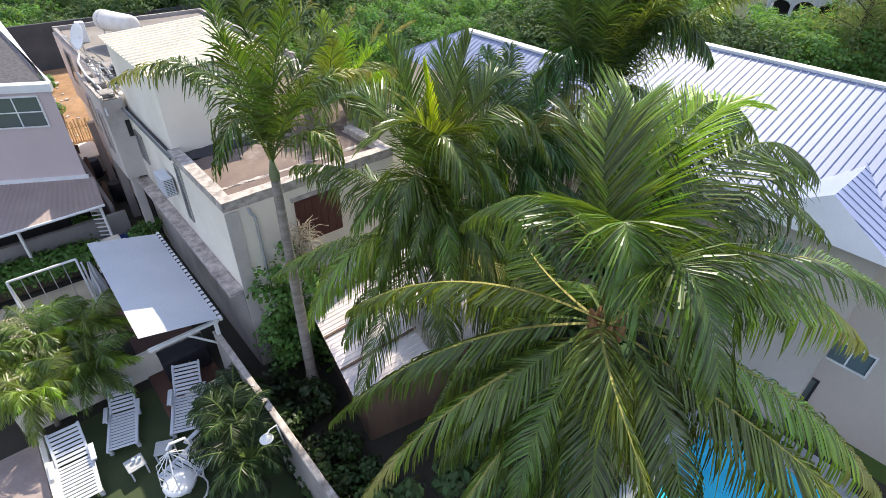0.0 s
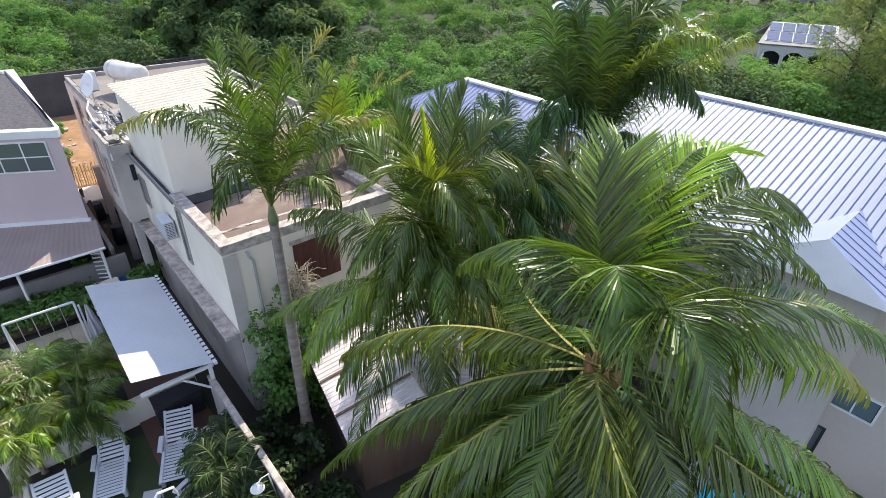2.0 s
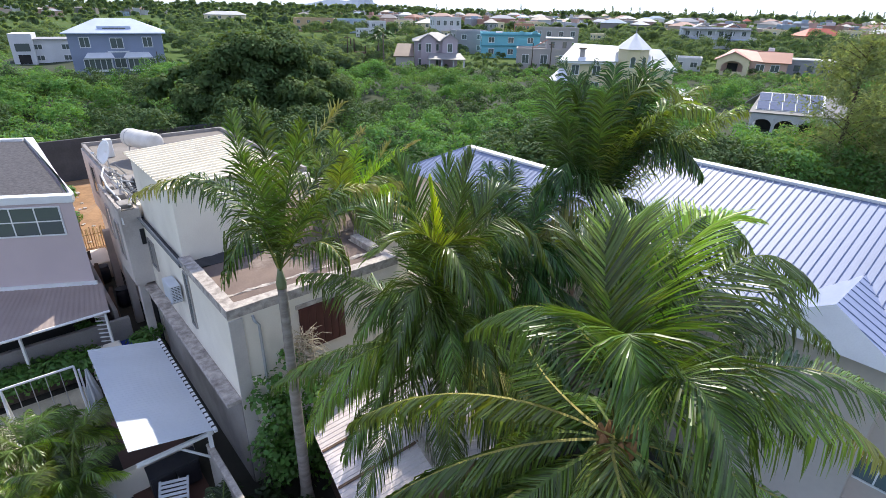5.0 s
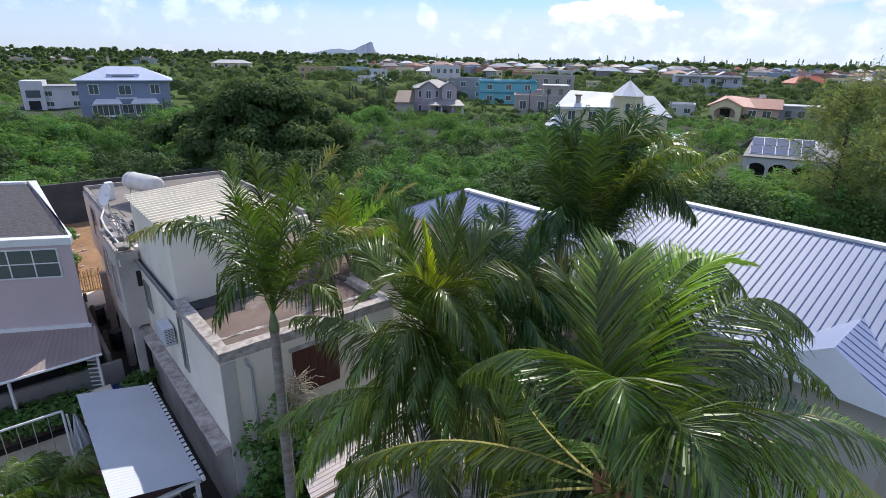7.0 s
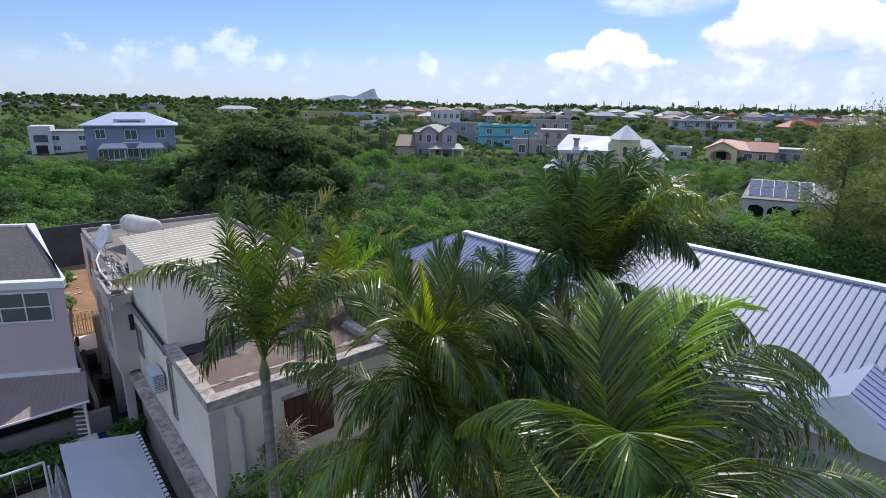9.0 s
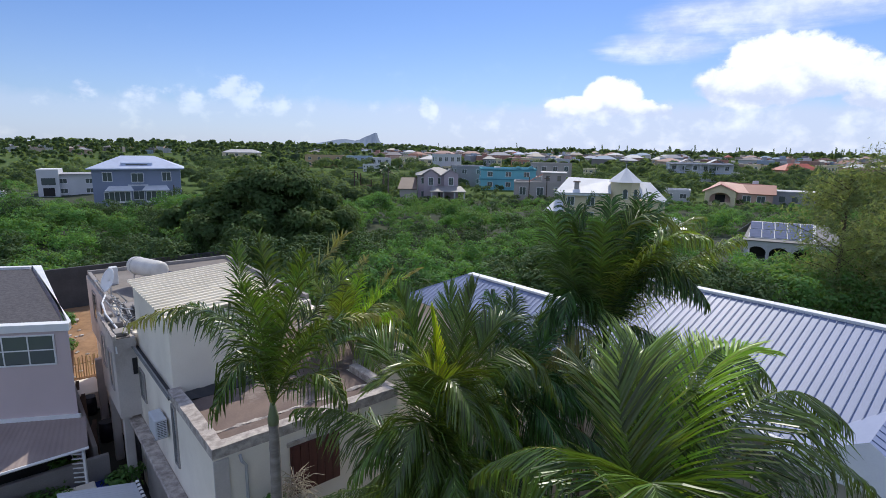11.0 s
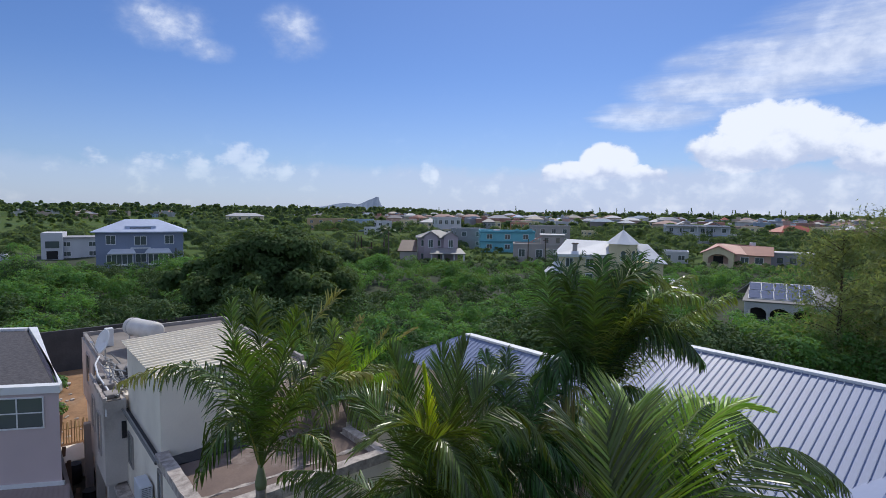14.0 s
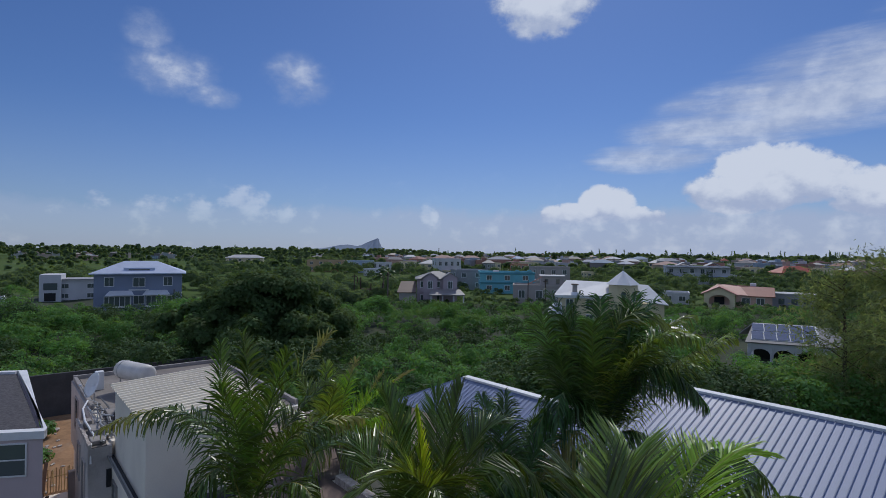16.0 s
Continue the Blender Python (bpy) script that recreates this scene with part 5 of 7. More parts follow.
def palm(name, label, foot, crown, fronds, trunk_r=(0.17, 0.13), leaf=0.85, n=70, width=0.048, hang=0.6, young=(), old=(), base_mat="frond", shaft=0.0, seed=1, lean=(0, 0),
         dead=0, nuts=0, lift=0.25, sweep=0.6, stalk=0.16, fill=0, ragged=0.1, spear=-1, stalk_mat="rachis", tipped=(), fibre=0.0, short=(), fall=0.5, spread=(), under=0, firm=(0.35, 0.3, 0.0), bark="trunk", pale=()):
    """fronds: azimuth, reach, height of the tip over the crown, and the pull of the arch along, across and up."""
    a = root(name, label, "palm tree", pose(*foot))
    f = Vector(foot)
    c = Vector(crown) - f
    part("trunk", palm_trunk(bmesh.new(), (0, 0, 0), c - Vector((0, 0, shaft)), *trunk_r, lean=lean), M[bark], a, "ringed grey trunk", True)
    if shaft:
        part("crownshaft", tubed([c - Vector((0, 0, shaft)), c - Vector((0, 0, shaft * 0.6)), c, c + Vector((0, 0, 0.25))], [trunk_r[1], trunk_r[1] * 1.1, trunk_r[1] * 0.7, 0.03], 12), M["shaft"], a, "smooth green crownshaft", True)
    rng = random.Random(seed)
    fronds = list(fronds) + [arching(rng.uniform(0, 360), rng.uniform(0.6, 0.8) * 3.4, 1.2, rng.uniform(-1.6, 0.8)) for _ in range(fill)]
    # older leaves hanging under the others
    marked = len(fronds)
    for i in range(under):
        low = rng.uniform(-3.2, -1.6)
        fronds.append((360 * (i + rng.uniform(-0.3, 0.3)) / under, rng.uniform(2.2, 3.4), low, 1.7, rng.uniform(-0.3, 0.3), rng.uniform(-0.5, 0.9)))
    for i, (az, reach, drop, ax, bow, high) in enumerate(fronds):
        # fronds listed in pale get the leaf colour with sunlight put in
        mat = M["frond_yellow" if i == spear else "frond_new"] if i in young else M["frond_old"] if i in old else M["frond_lit_pale" if i in pale else base_mat]
        stiff = drop > 2.0
        me = frond_mesh(reach, drop, ax, bow, high, leaf * rng.uniform(0.92, 1.08) * (0.45 if i == spear else 0.74 if i in short else 0.82 if drop > 2.0 else 1.0), n, width, hang * (firm[0] if stiff else 0.62 if i in spread else 1.0) * rng.uniform(0.85, 1.15), seed * 100 + i,
                        lift=lift * 1.5 if stiff else lift * 0.5, sweep=1.12 if i == spear else sweep + (0.4 if i in short else 0.0) + (firm[1] if stiff else 0.05), fall=firm[2] if stiff else fall * 0.1 if i in spread else fall, stalk=stalk, ragged=ragged, tips=0.86 if i in tipped else 1.3)
        o = frond_part("frond", me, [mat, M[stalk_mat if drop < 0.6 and i < marked else "green_stalk"], M["frond_old"]], a, "yellow-green young frond" if i in young else "yellowing frond" if i in old else "")
        o.matrix_local = Matrix.Translation(c + Vector((0, 0, 0.1 * rng.random()))) @ pose(0, 0, 0, 0, 0, az)
    for i in range(dead):
        me = frond_mesh(*arching(0, rng.uniform(0.7, 1.2), 0.35, -rng.uniform(1.6, 2.2))[1:], leaf * 0.6, int(n * 0.6), width * 0.8, 0.9, seed * 100 + 60 + i)
        o = frond_part("dead_frond", me, [M["frond_dead"], M["frond_dead"]], a, "dry brown hanging frond")
        o.matrix_local = Matrix.Translation(c) @ pose(0, 0, 0, 0, 0, rng.uniform(0, 360))
    if fibre:
        bm = bmesh.new()
        for i in range(7):
            q = 0.9 * i + rng.uniform(-0.2, 0.2)
            e = Vector((math.cos(q), math.sin(q), 0))
            tube(bm, [c - Vector((0, 0, 0.35)) + e * 0.12, c + e * 0.2, c + e * 0.27 + Vector((0, 0, fibre * rng.uniform(0.6, 1.0)))], [0.09, 0.11, 0.03], 6)
        part("leaf_sheath", bm, M["sheath"], a, "brown fibrous leaf sheaths", True)
    for i in range(nuts):
        bm = bmesh.new()
        bmesh.ops.create_icosphere(bm, subdivisions=2, radius=0.12)
        bmesh.ops.scale(bm, vec=(0.85, 0.85, 1.15), verts=bm.verts)
        q = rng.uniform(0, 6.28)
        bmesh.ops.translate(bm, vec=c + Vector((0.3 * math.cos(q), 0.3 * math.sin(q), -0.25 - 0.3 * rng.random())), verts=bm.verts)
        part("coconut", bm, M["frond_old" if i % 2 else "shaft"], a, "", True)
    return a


tall_low = [(174, 4.15, -0.5, 2.4, 0, 1.15), (-172, 4.35, -2.07, 2.56, 0, 0.29), (-156, 4.01, -2.66, 2.74, -0.15, -0.7), (-137, 3.3, -2.7, 1.77, -0.16, -1.3),
            (-110, 2.7, -2.0, 1.29, -0.2, -1.5), (-92, 3.2, 0.42, 1.63, -0.81, 1.68), (-64, 2.44, -1.19, 1.65, 0.14, -1.37), (-32, 3.61, -1.21, 2.58, -0.05, -0.52),
            (-16, 4.47, -2.0, 2.49, -0.06, 0.3), (-65, 1.99, 0.82, 0.75, -0.1, 3.29), (7, 4.66, 0.32, 1.7, 0.27, 2.36), (-93, 1.2, 1.25, 0.27, -0.6, 3.62)]
tall_high = [(28, 4.74, 0.35, 1.72, 0.48, 3.26), (47, 3.55, 2.54, 1.19, 0.74, 3.27), (83, 2.02, 2.74, 1.13, 0.38, 3.32), (48, 3.9, 2.0, 1.9, 0.85, 4.3),
             (139, 2.9, 0.59, 0.91, -0.24, 2.84), (116, 2.68, 0, 1.75, 0.28, -0.1), (3, 4.04, -0.26, 1.94, 0.03, 2.05), (61, 3.67, 2.43, 1.63, 0.62, 2.78),
             (114, 1.76, 2.35, 0.96, 0.05, 3.18), (28, 3.4, 1.97, 1.31, 0.26, 3.9), (20, 3.9, -0.9, 1.7, 0, 1.8)]
palm("coconut_palm", "tall coconut palm with glossy arching green fronds", (2.5, 6.6, 0.02), (2.16, 6.09, 7.3), tall_low + tall_high,
     leaf=1.36, n=112, width=0.031, hang=0.95, young=(13,), tipped=(2, 3, 8, 18), seed=3, nuts=4, dead=1, sweep=0.5, ragged=0.06, lift=0.3, spread=(9, 10, 11), short=(0, 1, 2, 3, 4, 5, 6), pale=(0, 2, 3, 5, 6, 7, 8, 14, 18), under=11, fibre=0.3)
palm("coconut_palm", "coconut palm with drooping fronds and a yellow young leaf", (-0.6, 10.6, 0.02), (-0.78, 9.90, 6.1),
     [(173, 3.2, 1.43, 1.37, -0.1, 1.86), (-174, 3.83, -1.04, 1.88, 0, 0.59), (-149, 3.08, -1.35, 2.13, -0.09, 1.15), (-157, 1.55, 2.4, -0.4, 0.2, 4.0), (-55, 1.47, 1.89, 0.09, -0.54, 4.4),
      (122, 0.64, 3.8, 0.26, -0.06, 2.5), (66, 1.31, 4.14, 0.53, 0.12, 2.8), (143, 1.34, 3.97, 0.55, -0.06, 2.98), (48, 2.15, 3.2, 0.85, 0.13, 3.69), (19, 2.5, 1.76, 0.89, 0.07, 4.9),
      (148, 3.03, 2.5, 1.14, -0.16, 3.72), (-14, 2.52, -1.15, 1.13, 0, 0), (92, 1.8, 3.84, 0.91, -0.14, 2.37), (-13, 1.78, 0.71, 0.56, 0, 3.9), (-123, 1.66, 0.37, 0.64, 0.11, 3.71)] +
     [(-100, 1.6, 0.6, 0.5, 0, 2.6), (-75, 1.8, 0.2, 0.6, 0, 2.4), (-125, 1.9, 0, 0.7, 0, 2.2), (-45, 1.9, -0.2, 0.7, 0, 2.2), (-160, 1.8, 0.6, 0.5, 0, 2.8)],
     leaf=1.2, n=100, width=0.029, hang=0.97, young=(5,), spear=5, old=(11,), seed=5, nuts=5, under=10, pale=(2, 3), stalk_mat="green_stalk", sweep=0.5, ragged=0.10, spread=(3, 4))
palm("coconut_palm", "tall dark upright palm with bushy crown", (3.7, 15.6, 0.02), (3.49, 14.96, 7.45),
     [(147, 0.74, 4.29, 1.58, 0.26, 2.11), (-18, 1.26, 4.32, 0.05, 0, 2.75), (-4, 3.14, 3.43, 1.41, 0, 2.18), (-156, 1.95, 3.92, 1.64, -0.21, 2.22), (-160, 2.39, -0.24, 1.64, -0.12, 3.0),
      (-29, 2.08, -0.64, 0.72, 0, 1.92), (88, 0.8, 4.17, 0.42, 0.06, 2.56), (45, 1.28, 4.33, 0.57, 0.05, 2.18), (19, 2.7, 3.79, 0.78, 0.2, 3.29), (127, 1.5, 3.88, 0.97, 0.1, 1.9),
      (-146, 2.16, -1.1, 1.54, -0.21, 2.12), (-115, 1.32, 3.77, 0.76, -0.22, 2.28), (-66, 1.75, 3.35, 0.56, -0.2, 2.29), (-132, 2.14, 3.14, 1.53, -0.37, 2.07), (-30, 3.03, 3.48, 1.26, -0.02, 2.78),
      (-39, 2.39, 3.51, 0.88, -0.06, 3.99), (0, 2.02, 3.27, -0.24, 0.15, 5.6), (-37, 2.51, 1.94, 0.93, -0.06, 4.09), (0, 2.62, 1.53, 0.83, 0.07, 3.99), (-134, 2.07, 1.21, 1.63, -0.44, 3.22)] +
     [(40 * i + 13, 0.9 + 0.35 * (i % 4), 4.3 - 0.45 * (i % 3), 0.7, 0, 2.3) for i in range(5)],
     leaf=1.45, n=84, width=0.034, base_mat="frond_dark", pale=(2, 8, 10, 12, 14, 15, 16), seed=8, dead=4, hang=0.97, nuts=4, under=10, sweep=0.45, ragged=0.18, lift=0.1, old=(10,), firm=(0.85, 0.1, 0.04))
palm("royal_palm", "slender feather palm with grey ringed trunk and green crownshaft", (-4.45, 10.25, 0.02), (-4.45, 10.25, 7.6),
     [(-170, 2.71, 1.84, 0.56, -0.13, 3), (139, 1.38, 3.3, 0.87, 0.22, 1.74), (130, 0.44, 3.61, 0.09, -0.21, 2.09), (24, 1.64, 3.65, 0, 0, 2.12), (23, 2.25, 1.85, 0.68, 0, 2.06),
      (-27, 2, 0.56, 1.34, 0.18, 1.64), (-113, 1.46, 0.5, 0.57, 0.07, 2.4), (49, 2.36, 2.77, 0.44, 0.21, 1.77), (-91, 1.12, 2.96, 0.43, 0.16, 2.22), (-32, 1.29, 3.47, 0.55, -0.07, 2.16),
      (-44, 2.26, 2.44, 1.09, -0.06, 1.53), (149, 3.04, 1.76, 0.99, -0.4, 1.59)],
     trunk_r=(0.17, 0.11), leaf=0.85, n=76, width=0.034, hang=0.92, shaft=0.35, seed=11, lift=0.30, tipped=(0, 3, 4), stalk=0.12, sweep=0.55, ragged=0.5, fall=0.3, firm=(0.75, 0.2, 0.0), bark="pale_trunk")
palm("areca_palm", "areca palm with yellow-tipped feathery fronds behind the tower", (-4.4, 17.3, 5.79), (-4.84, 17.71, 6.5),
     [(-7, 2.63, 2.53, 1.03, 0, 1.53), (-15, 2.38, 1.24, 0.83, -0.1, 0.95), (28, 1.71, 2.22, 0.38, 0.06, 0.45), (132, 0.81, 2.49, 0.37, 0, 1.5), (159, 1.7, 2.15, 0.81, 0, 1.21),
      (-23, 2.55, 0.48, 0.36, -0.34, 0.6), (170, 2.38, 1.26, 1.07, 0, 0.43), (70, 1.27, 2.5, 0.4, 0.17, 0.99), (-72, 1.26, 2.19, 0.6, -0.44, 1.02), (-151, 1.65, 0.23, 0.87, 0, 0.55)],
     trunk_r=(0.08, 0.06), leaf=0.9, n=74, width=0.034, hang=0.85, seed=14, young=(0, 1, 2, 7), tipped=(0, 1, 2, 5, 7), base_mat="frond_lit_pale", lift=0.3, fill=12, ragged=0.25, sweep=0.6, firm=(0.7, 0.15, 0.0))
palm("coconut_palm", "dark bushy palm crowded between its taller neighbours", (0.8, 13.4, 0.02), (0.75, 13.3, 6.0),
     [arching(*q) for q in ((90, 1.6, 0.6, 3.0), (40, 2.2, 0.8, 2.6), (0, 2.6, 1.2, 1.4), (140, 2.0, 0.8, 2.6), (180, 2.6, 1.2, 1.0), (-60, 2.2, 1.5, 0.2), (-100, 2.0, 1.7, 0.4), (-140, 2.4, 1.4, -0.2),
      (20, 3.0, 1.2, 0.2), (-20, 2.8, 1.3, -0.6), (60, 2.4, 0.8, 2.4), (110, 1.8, 0.7, 2.9), (-90, 1.4, 2.0, 1.4), (-40, 1.8, 1.8, 1.0), (160, 2.4, 1.2, 0.4), (70, 2.8, 1.2, 0.8))],
     leaf=1.15, n=88, width=0.032, hang=0.95, base_mat="frond_dark", seed=17, dead=2, fill=6, under=8, firm=(0.8, 0.1, 0.1))


def small_palm(label, x, y, z0, h, n_fronds, reach, seed, young=(), mat="frond"):
    rng = random.Random(seed)
    fr = [arching(360 * i / n_fronds + rng.uniform(-15, 15), reach * rng.uniform(0.75, 1.15), 0.7 * rng.uniform(0.7, 1.2), rng.uniform(-0.5, 0.9)) for i in range(n_fronds)]
    return palm("areca_palm", label, (x, y, z0), (x, y, z0 + h), fr, (0.06, 0.05), 0.52, 54, 0.022, 0.75, young=young, seed=seed, base_mat=mat, stalk_mat="green_stalk", ragged=0.25)


for i, (x, y, h, nf, reach) in enumerate(((-12.3, 10.1, 1.5, 24, 1.4), (-11.3, 8.4, 1.2, 22, 1.25), (-10.4, 9.4, 1.2, 24, 1.2), (-11.2, 10.6, 1.5, 24, 1.3), (-13.1, 8.9, 1.4, 22, 1.3))):
    small_palm("low areca palm clump beside the terrace", x, y, 0.06, h, nf, reach, 30 + i, young=(1,) if i != 1 else (0, 4, 7), mat="frond_lit_pale" if i % 2 else "frond")
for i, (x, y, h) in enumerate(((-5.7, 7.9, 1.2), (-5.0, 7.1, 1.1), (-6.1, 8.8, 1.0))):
    small_palm("low palm against the lane wall, shade put into its leaf colour", x, y, 0.06, h, 26, 1.1, 40 + i, mat="frond_shade")


# ---------------------------------------------------------------- bushes and trees
def bush(name, label, category, x, y, z, r, h, mat, size, per, seed, clumps=9):
    rng = np.random.default_rng(seed)
    a = root(name, label, category, pose(x, y, z))
    bm = bmesh.new()
    tops = []
    for i in range(5):
        q = 6.28 * i / 5 + rng.uniform(0, 1)
        e = (0.5 * r * math.cos(q), 0.5 * r * math.sin(q), h * 0.6)
        tube(bm, [(0, 0, 0), (e[0] * 0.4, e[1] * 0.4, h * 0.3), e], 0.04, 5, 0.4)
    part("stem", bm, M["bark"], a)
    cs = [(rng.uniform(-0.6, 0.6) * r, rng.uniform(-0.6, 0.6) * r, h * rng.uniform(0.35, 0.85)) for _ in range(clumps)]
    rs = [r * rng.uniform(0.35, 0.6) for _ in range(clumps)]
    leaf_cloud("crown", clump_points(rng, cs, rs, per, 0.9, 0.4), size, mat, a, 0.4, seed=seed)
    return a


def climber():
    """Leafy climber on the corner of the white house."""
    rng = np.random.default_rng(4)
    p = uv(4.25, 11.75)
    a = root("climbing_shrub", "tall leafy climber against the white house corner", "shrub", pose(p.x, p.y, 0.02, 0, 0, 45))
    part("stem", tubed([(0, 0, 0), (0.05, 0.1, 1.5), (-0.1, 0.2, 3.6)], 0.06, 6, 0.4), M["bark"], a)
    cs, rs = [], []
    for i in range(60):
        z = 0.3 + 3.9 * i / 59
        cs.append((rng.uniform(-0.8, 1.25 - 0.08 * z), rng.uniform(-0.9, 0.2), z))
        rs.append(rng.uniform(0.32, 0.62) * (1.15 - 0.12 * z))
    leaf_cloud("crown", clump_points(rng, cs, rs, 300, 1.0, 0.3), 0.12, M["climber"], a, 0.2, seed=4, long=1.3)
    bm = bmesh.new()
    for i in range(190):
        q = rng.uniform(0, 6.28)
        s = Vector((0.75 + rng.uniform(-0.2, 0.2), -0.25 + rng.uniform(-0.2, 0.2), 4.2 + rng.uniform(-0.5, 0.8)))
        e = s + Vector((0.5 * math.cos(q), 0.5 * math.sin(q), rng.uniform(-0.5, 0.45)))
        tube(bm, [s, s.lerp(e, 0.5) + Vector((0, 0, 0.1)), e], 0.012, 3, 0.4)
    part("dry_tangle", bm, M["frond_dead"], a, "tangle of dry pale twigs")


climber()


def hedge():
    rng = np.random.default_rng(9)
    p = uv(-1.6, 21.2)
    a = root("hedge", "clipped dark green hedge before the awning", "hedge", pose(p.x, p.y, 0.02, 0, 0, 45))
    part("stem", boxed((-1.9, -0.2, 0), (2.2, 0.2, 0.7), 0.05), M["bark"], a)
    cs = [(x, rng.uniform(-0.12, 0.12), 0.65) for x in np.linspace(-1.9, 2.2, 12)]
    leaf_cloud("crown", clump_points(rng, cs, [0.72] * 12, 900, 0.9, 0.5), 0.10, M["climber"], a, 0.3, seed=9)


hedge()
for i, (u, v, r, h) in enumerate(((2.55, 21.0, 0.8, 1.3), (2.0, 19.2, 0.6, 0.9), (0.9, 22.6, 0.8, 1.5))):
    p = uv(u, v)
    bush("shrub", "dark green shrub beside the canopy", "shrub", p.x, p.y, 0.02, r, h, M["climber"], 0.10, 500, 150 + i)


def scrap():
    """Planks, drums and a tank left in the passage between the houses."""
    rng = random.Random(44)
    for i in range(9):
        p = uv(2.15 + rng.uniform(-0.1, 0.3), 24.5 + i * 1.1, 0.02)
        m = pose(p.x, p.y, p.z, 0, 0, 45 + rng.uniform(-14, 14)) @ pose(0, 0, 0.02, rng.uniform(35, 62))
        thing("plank", boxed((-0.08, 0, 0), (0.08, rng.uniform(1.4, 2.2), 0.04), 0.006), M["wood"], m, "weathered plank leaning in the passage", "plank", "planks in the passage")
    for u, v in ((2.75, 26.2), (2.5, 29.4)):
        p = uv(u, v, 0.02)
        d = root("drum", "dark plastic drum standing in the passage", "drum", pose(p.x, p.y, p.z))
        part("body", tubed([(0, 0, 0), (0, 0, 0.25), (0, 0, 0.6), (0, 0, 0.85)], [0.27, 0.3, 0.3, 0.27], 14), M["black_board"], d, "", True)
        part("lid", tubed([(0, 0, 0.85), (0, 0, 0.9)], 0.28, 14), M["tar"], d)


scrap()
for i, (u, v, r, h) in enumerate(((2.2, 38.0, 1.1, 1.5), (2.9, 44.5, 0.9, 1.0), (1.2, 41.0, 0.7, 0.9))):
    p = uv(u, v)
    bush("shrub", "green shrub on bare earth", "shrub", p.x, p.y, 0.08, r, h, M["climber"], 0.14, 500, 50 + i)
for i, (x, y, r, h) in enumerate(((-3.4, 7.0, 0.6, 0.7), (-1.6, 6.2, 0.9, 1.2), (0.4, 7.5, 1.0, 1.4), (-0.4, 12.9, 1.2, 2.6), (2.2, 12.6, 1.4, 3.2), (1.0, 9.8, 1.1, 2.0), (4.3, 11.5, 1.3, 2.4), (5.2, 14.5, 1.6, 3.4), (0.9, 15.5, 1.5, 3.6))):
    bush("garden_shrub", "dark garden shrub under palms, shade put into its leaf colour", "shrub", x, y, 0.02, r, h, M["shrub_shade"], 0.16, 420, 60 + i)


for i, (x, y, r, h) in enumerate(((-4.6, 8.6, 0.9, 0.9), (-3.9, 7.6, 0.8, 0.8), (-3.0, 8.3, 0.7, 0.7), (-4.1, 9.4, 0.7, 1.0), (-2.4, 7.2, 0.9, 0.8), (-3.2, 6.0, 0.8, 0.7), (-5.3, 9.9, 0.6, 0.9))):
    bush("ground_fern", "dark ground cover in the yard, shade put into its colour", "shrub", x, y, 0.02, r, h, M["frond_shade"], 0.10, 520, 160 + i)


def rubble():
    rng = random.Random(6)
    bm = bmesh.new()
    for _ in range(170):
        p = uv(rng.uniform(-2.5, 3.6), rng.uniform(29, 46), 0.08)
        r = rng.uniform(0.04, 0.16) * (2.2 if rng.random() < 0.12 else 1.0)
        g = bmesh.ops.create_icosphere(bm, subdivisions=1, radius=r)
        for v in g["verts"]:
            v.co = p + Vector((v.co.x * rng.uniform(0.8, 1.3), v.co.y * rng.uniform(0.8, 1.3), v.co.z * 0.55 + r * 0.3))
    thing("rubble", bm, M["worn_cap"], Matrix(), "loose stones on the bare earth", "stones", kind="stuff")


rubble()


def tree(name, label, x, y, height, spread, mat, size, per, seed, clumps=40, trunk=0.35, low=0.25, airy=False):
    """A tapered trunk with limbs and a crown of many leaf clumps with an uneven outline."""
    rng = np.random.default_rng(seed)
    a = root(name, label, "tree", pose(x, y, 0))
    bm = bmesh.new()
    fork = Vector((0, 0, height * (0.32 if not airy else 0.5)))
    tube(bm, [(0, 0, 0), fork * 0.5 + Vector((0.1, 0, 0)), fork], trunk, 8, 0.7)
    cs, rs = [], []
    for i in range(clumps):
        q = rng.uniform(0, 6.28)
        zz = low + (1 - low) * rng.random()
        wide = math.sqrt(max(0.05, 1 - ((zz - 0.5) / 0.55) ** 2))
        d = spread * wide * math.sqrt(rng.random()) * rng.uniform(0.75, 1.08)
        cs.append((d * math.cos(q), d * math.sin(q), height * zz * 0.92))
        rs.append(spread * rng.uniform(0.10, 0.26) * (0.8 if airy else 1.0))
    for i in range(0, clumps, 4):
        e = Vector(cs[i])
        tube(bm, [fork * 0.9, fork.lerp(e, 0.5) + Vector((0, 0, 0.3)), e], trunk * 0.35, 5, 0.25)
    part("trunk", bm, M["bark"], a, "brown trunk and limbs")
    pts = clump_points(rng, cs, rs, per, 0.8, 0.25 if airy else 0.45)
    pts[:, :3] += rng.normal(0, 0.12, (len(pts), 3))
    leaf_cloud("crown", pts, size, mat, a, 0.5 if not airy else 0.1, seed=seed, long=1.6 if not airy else 3.5)
    return a


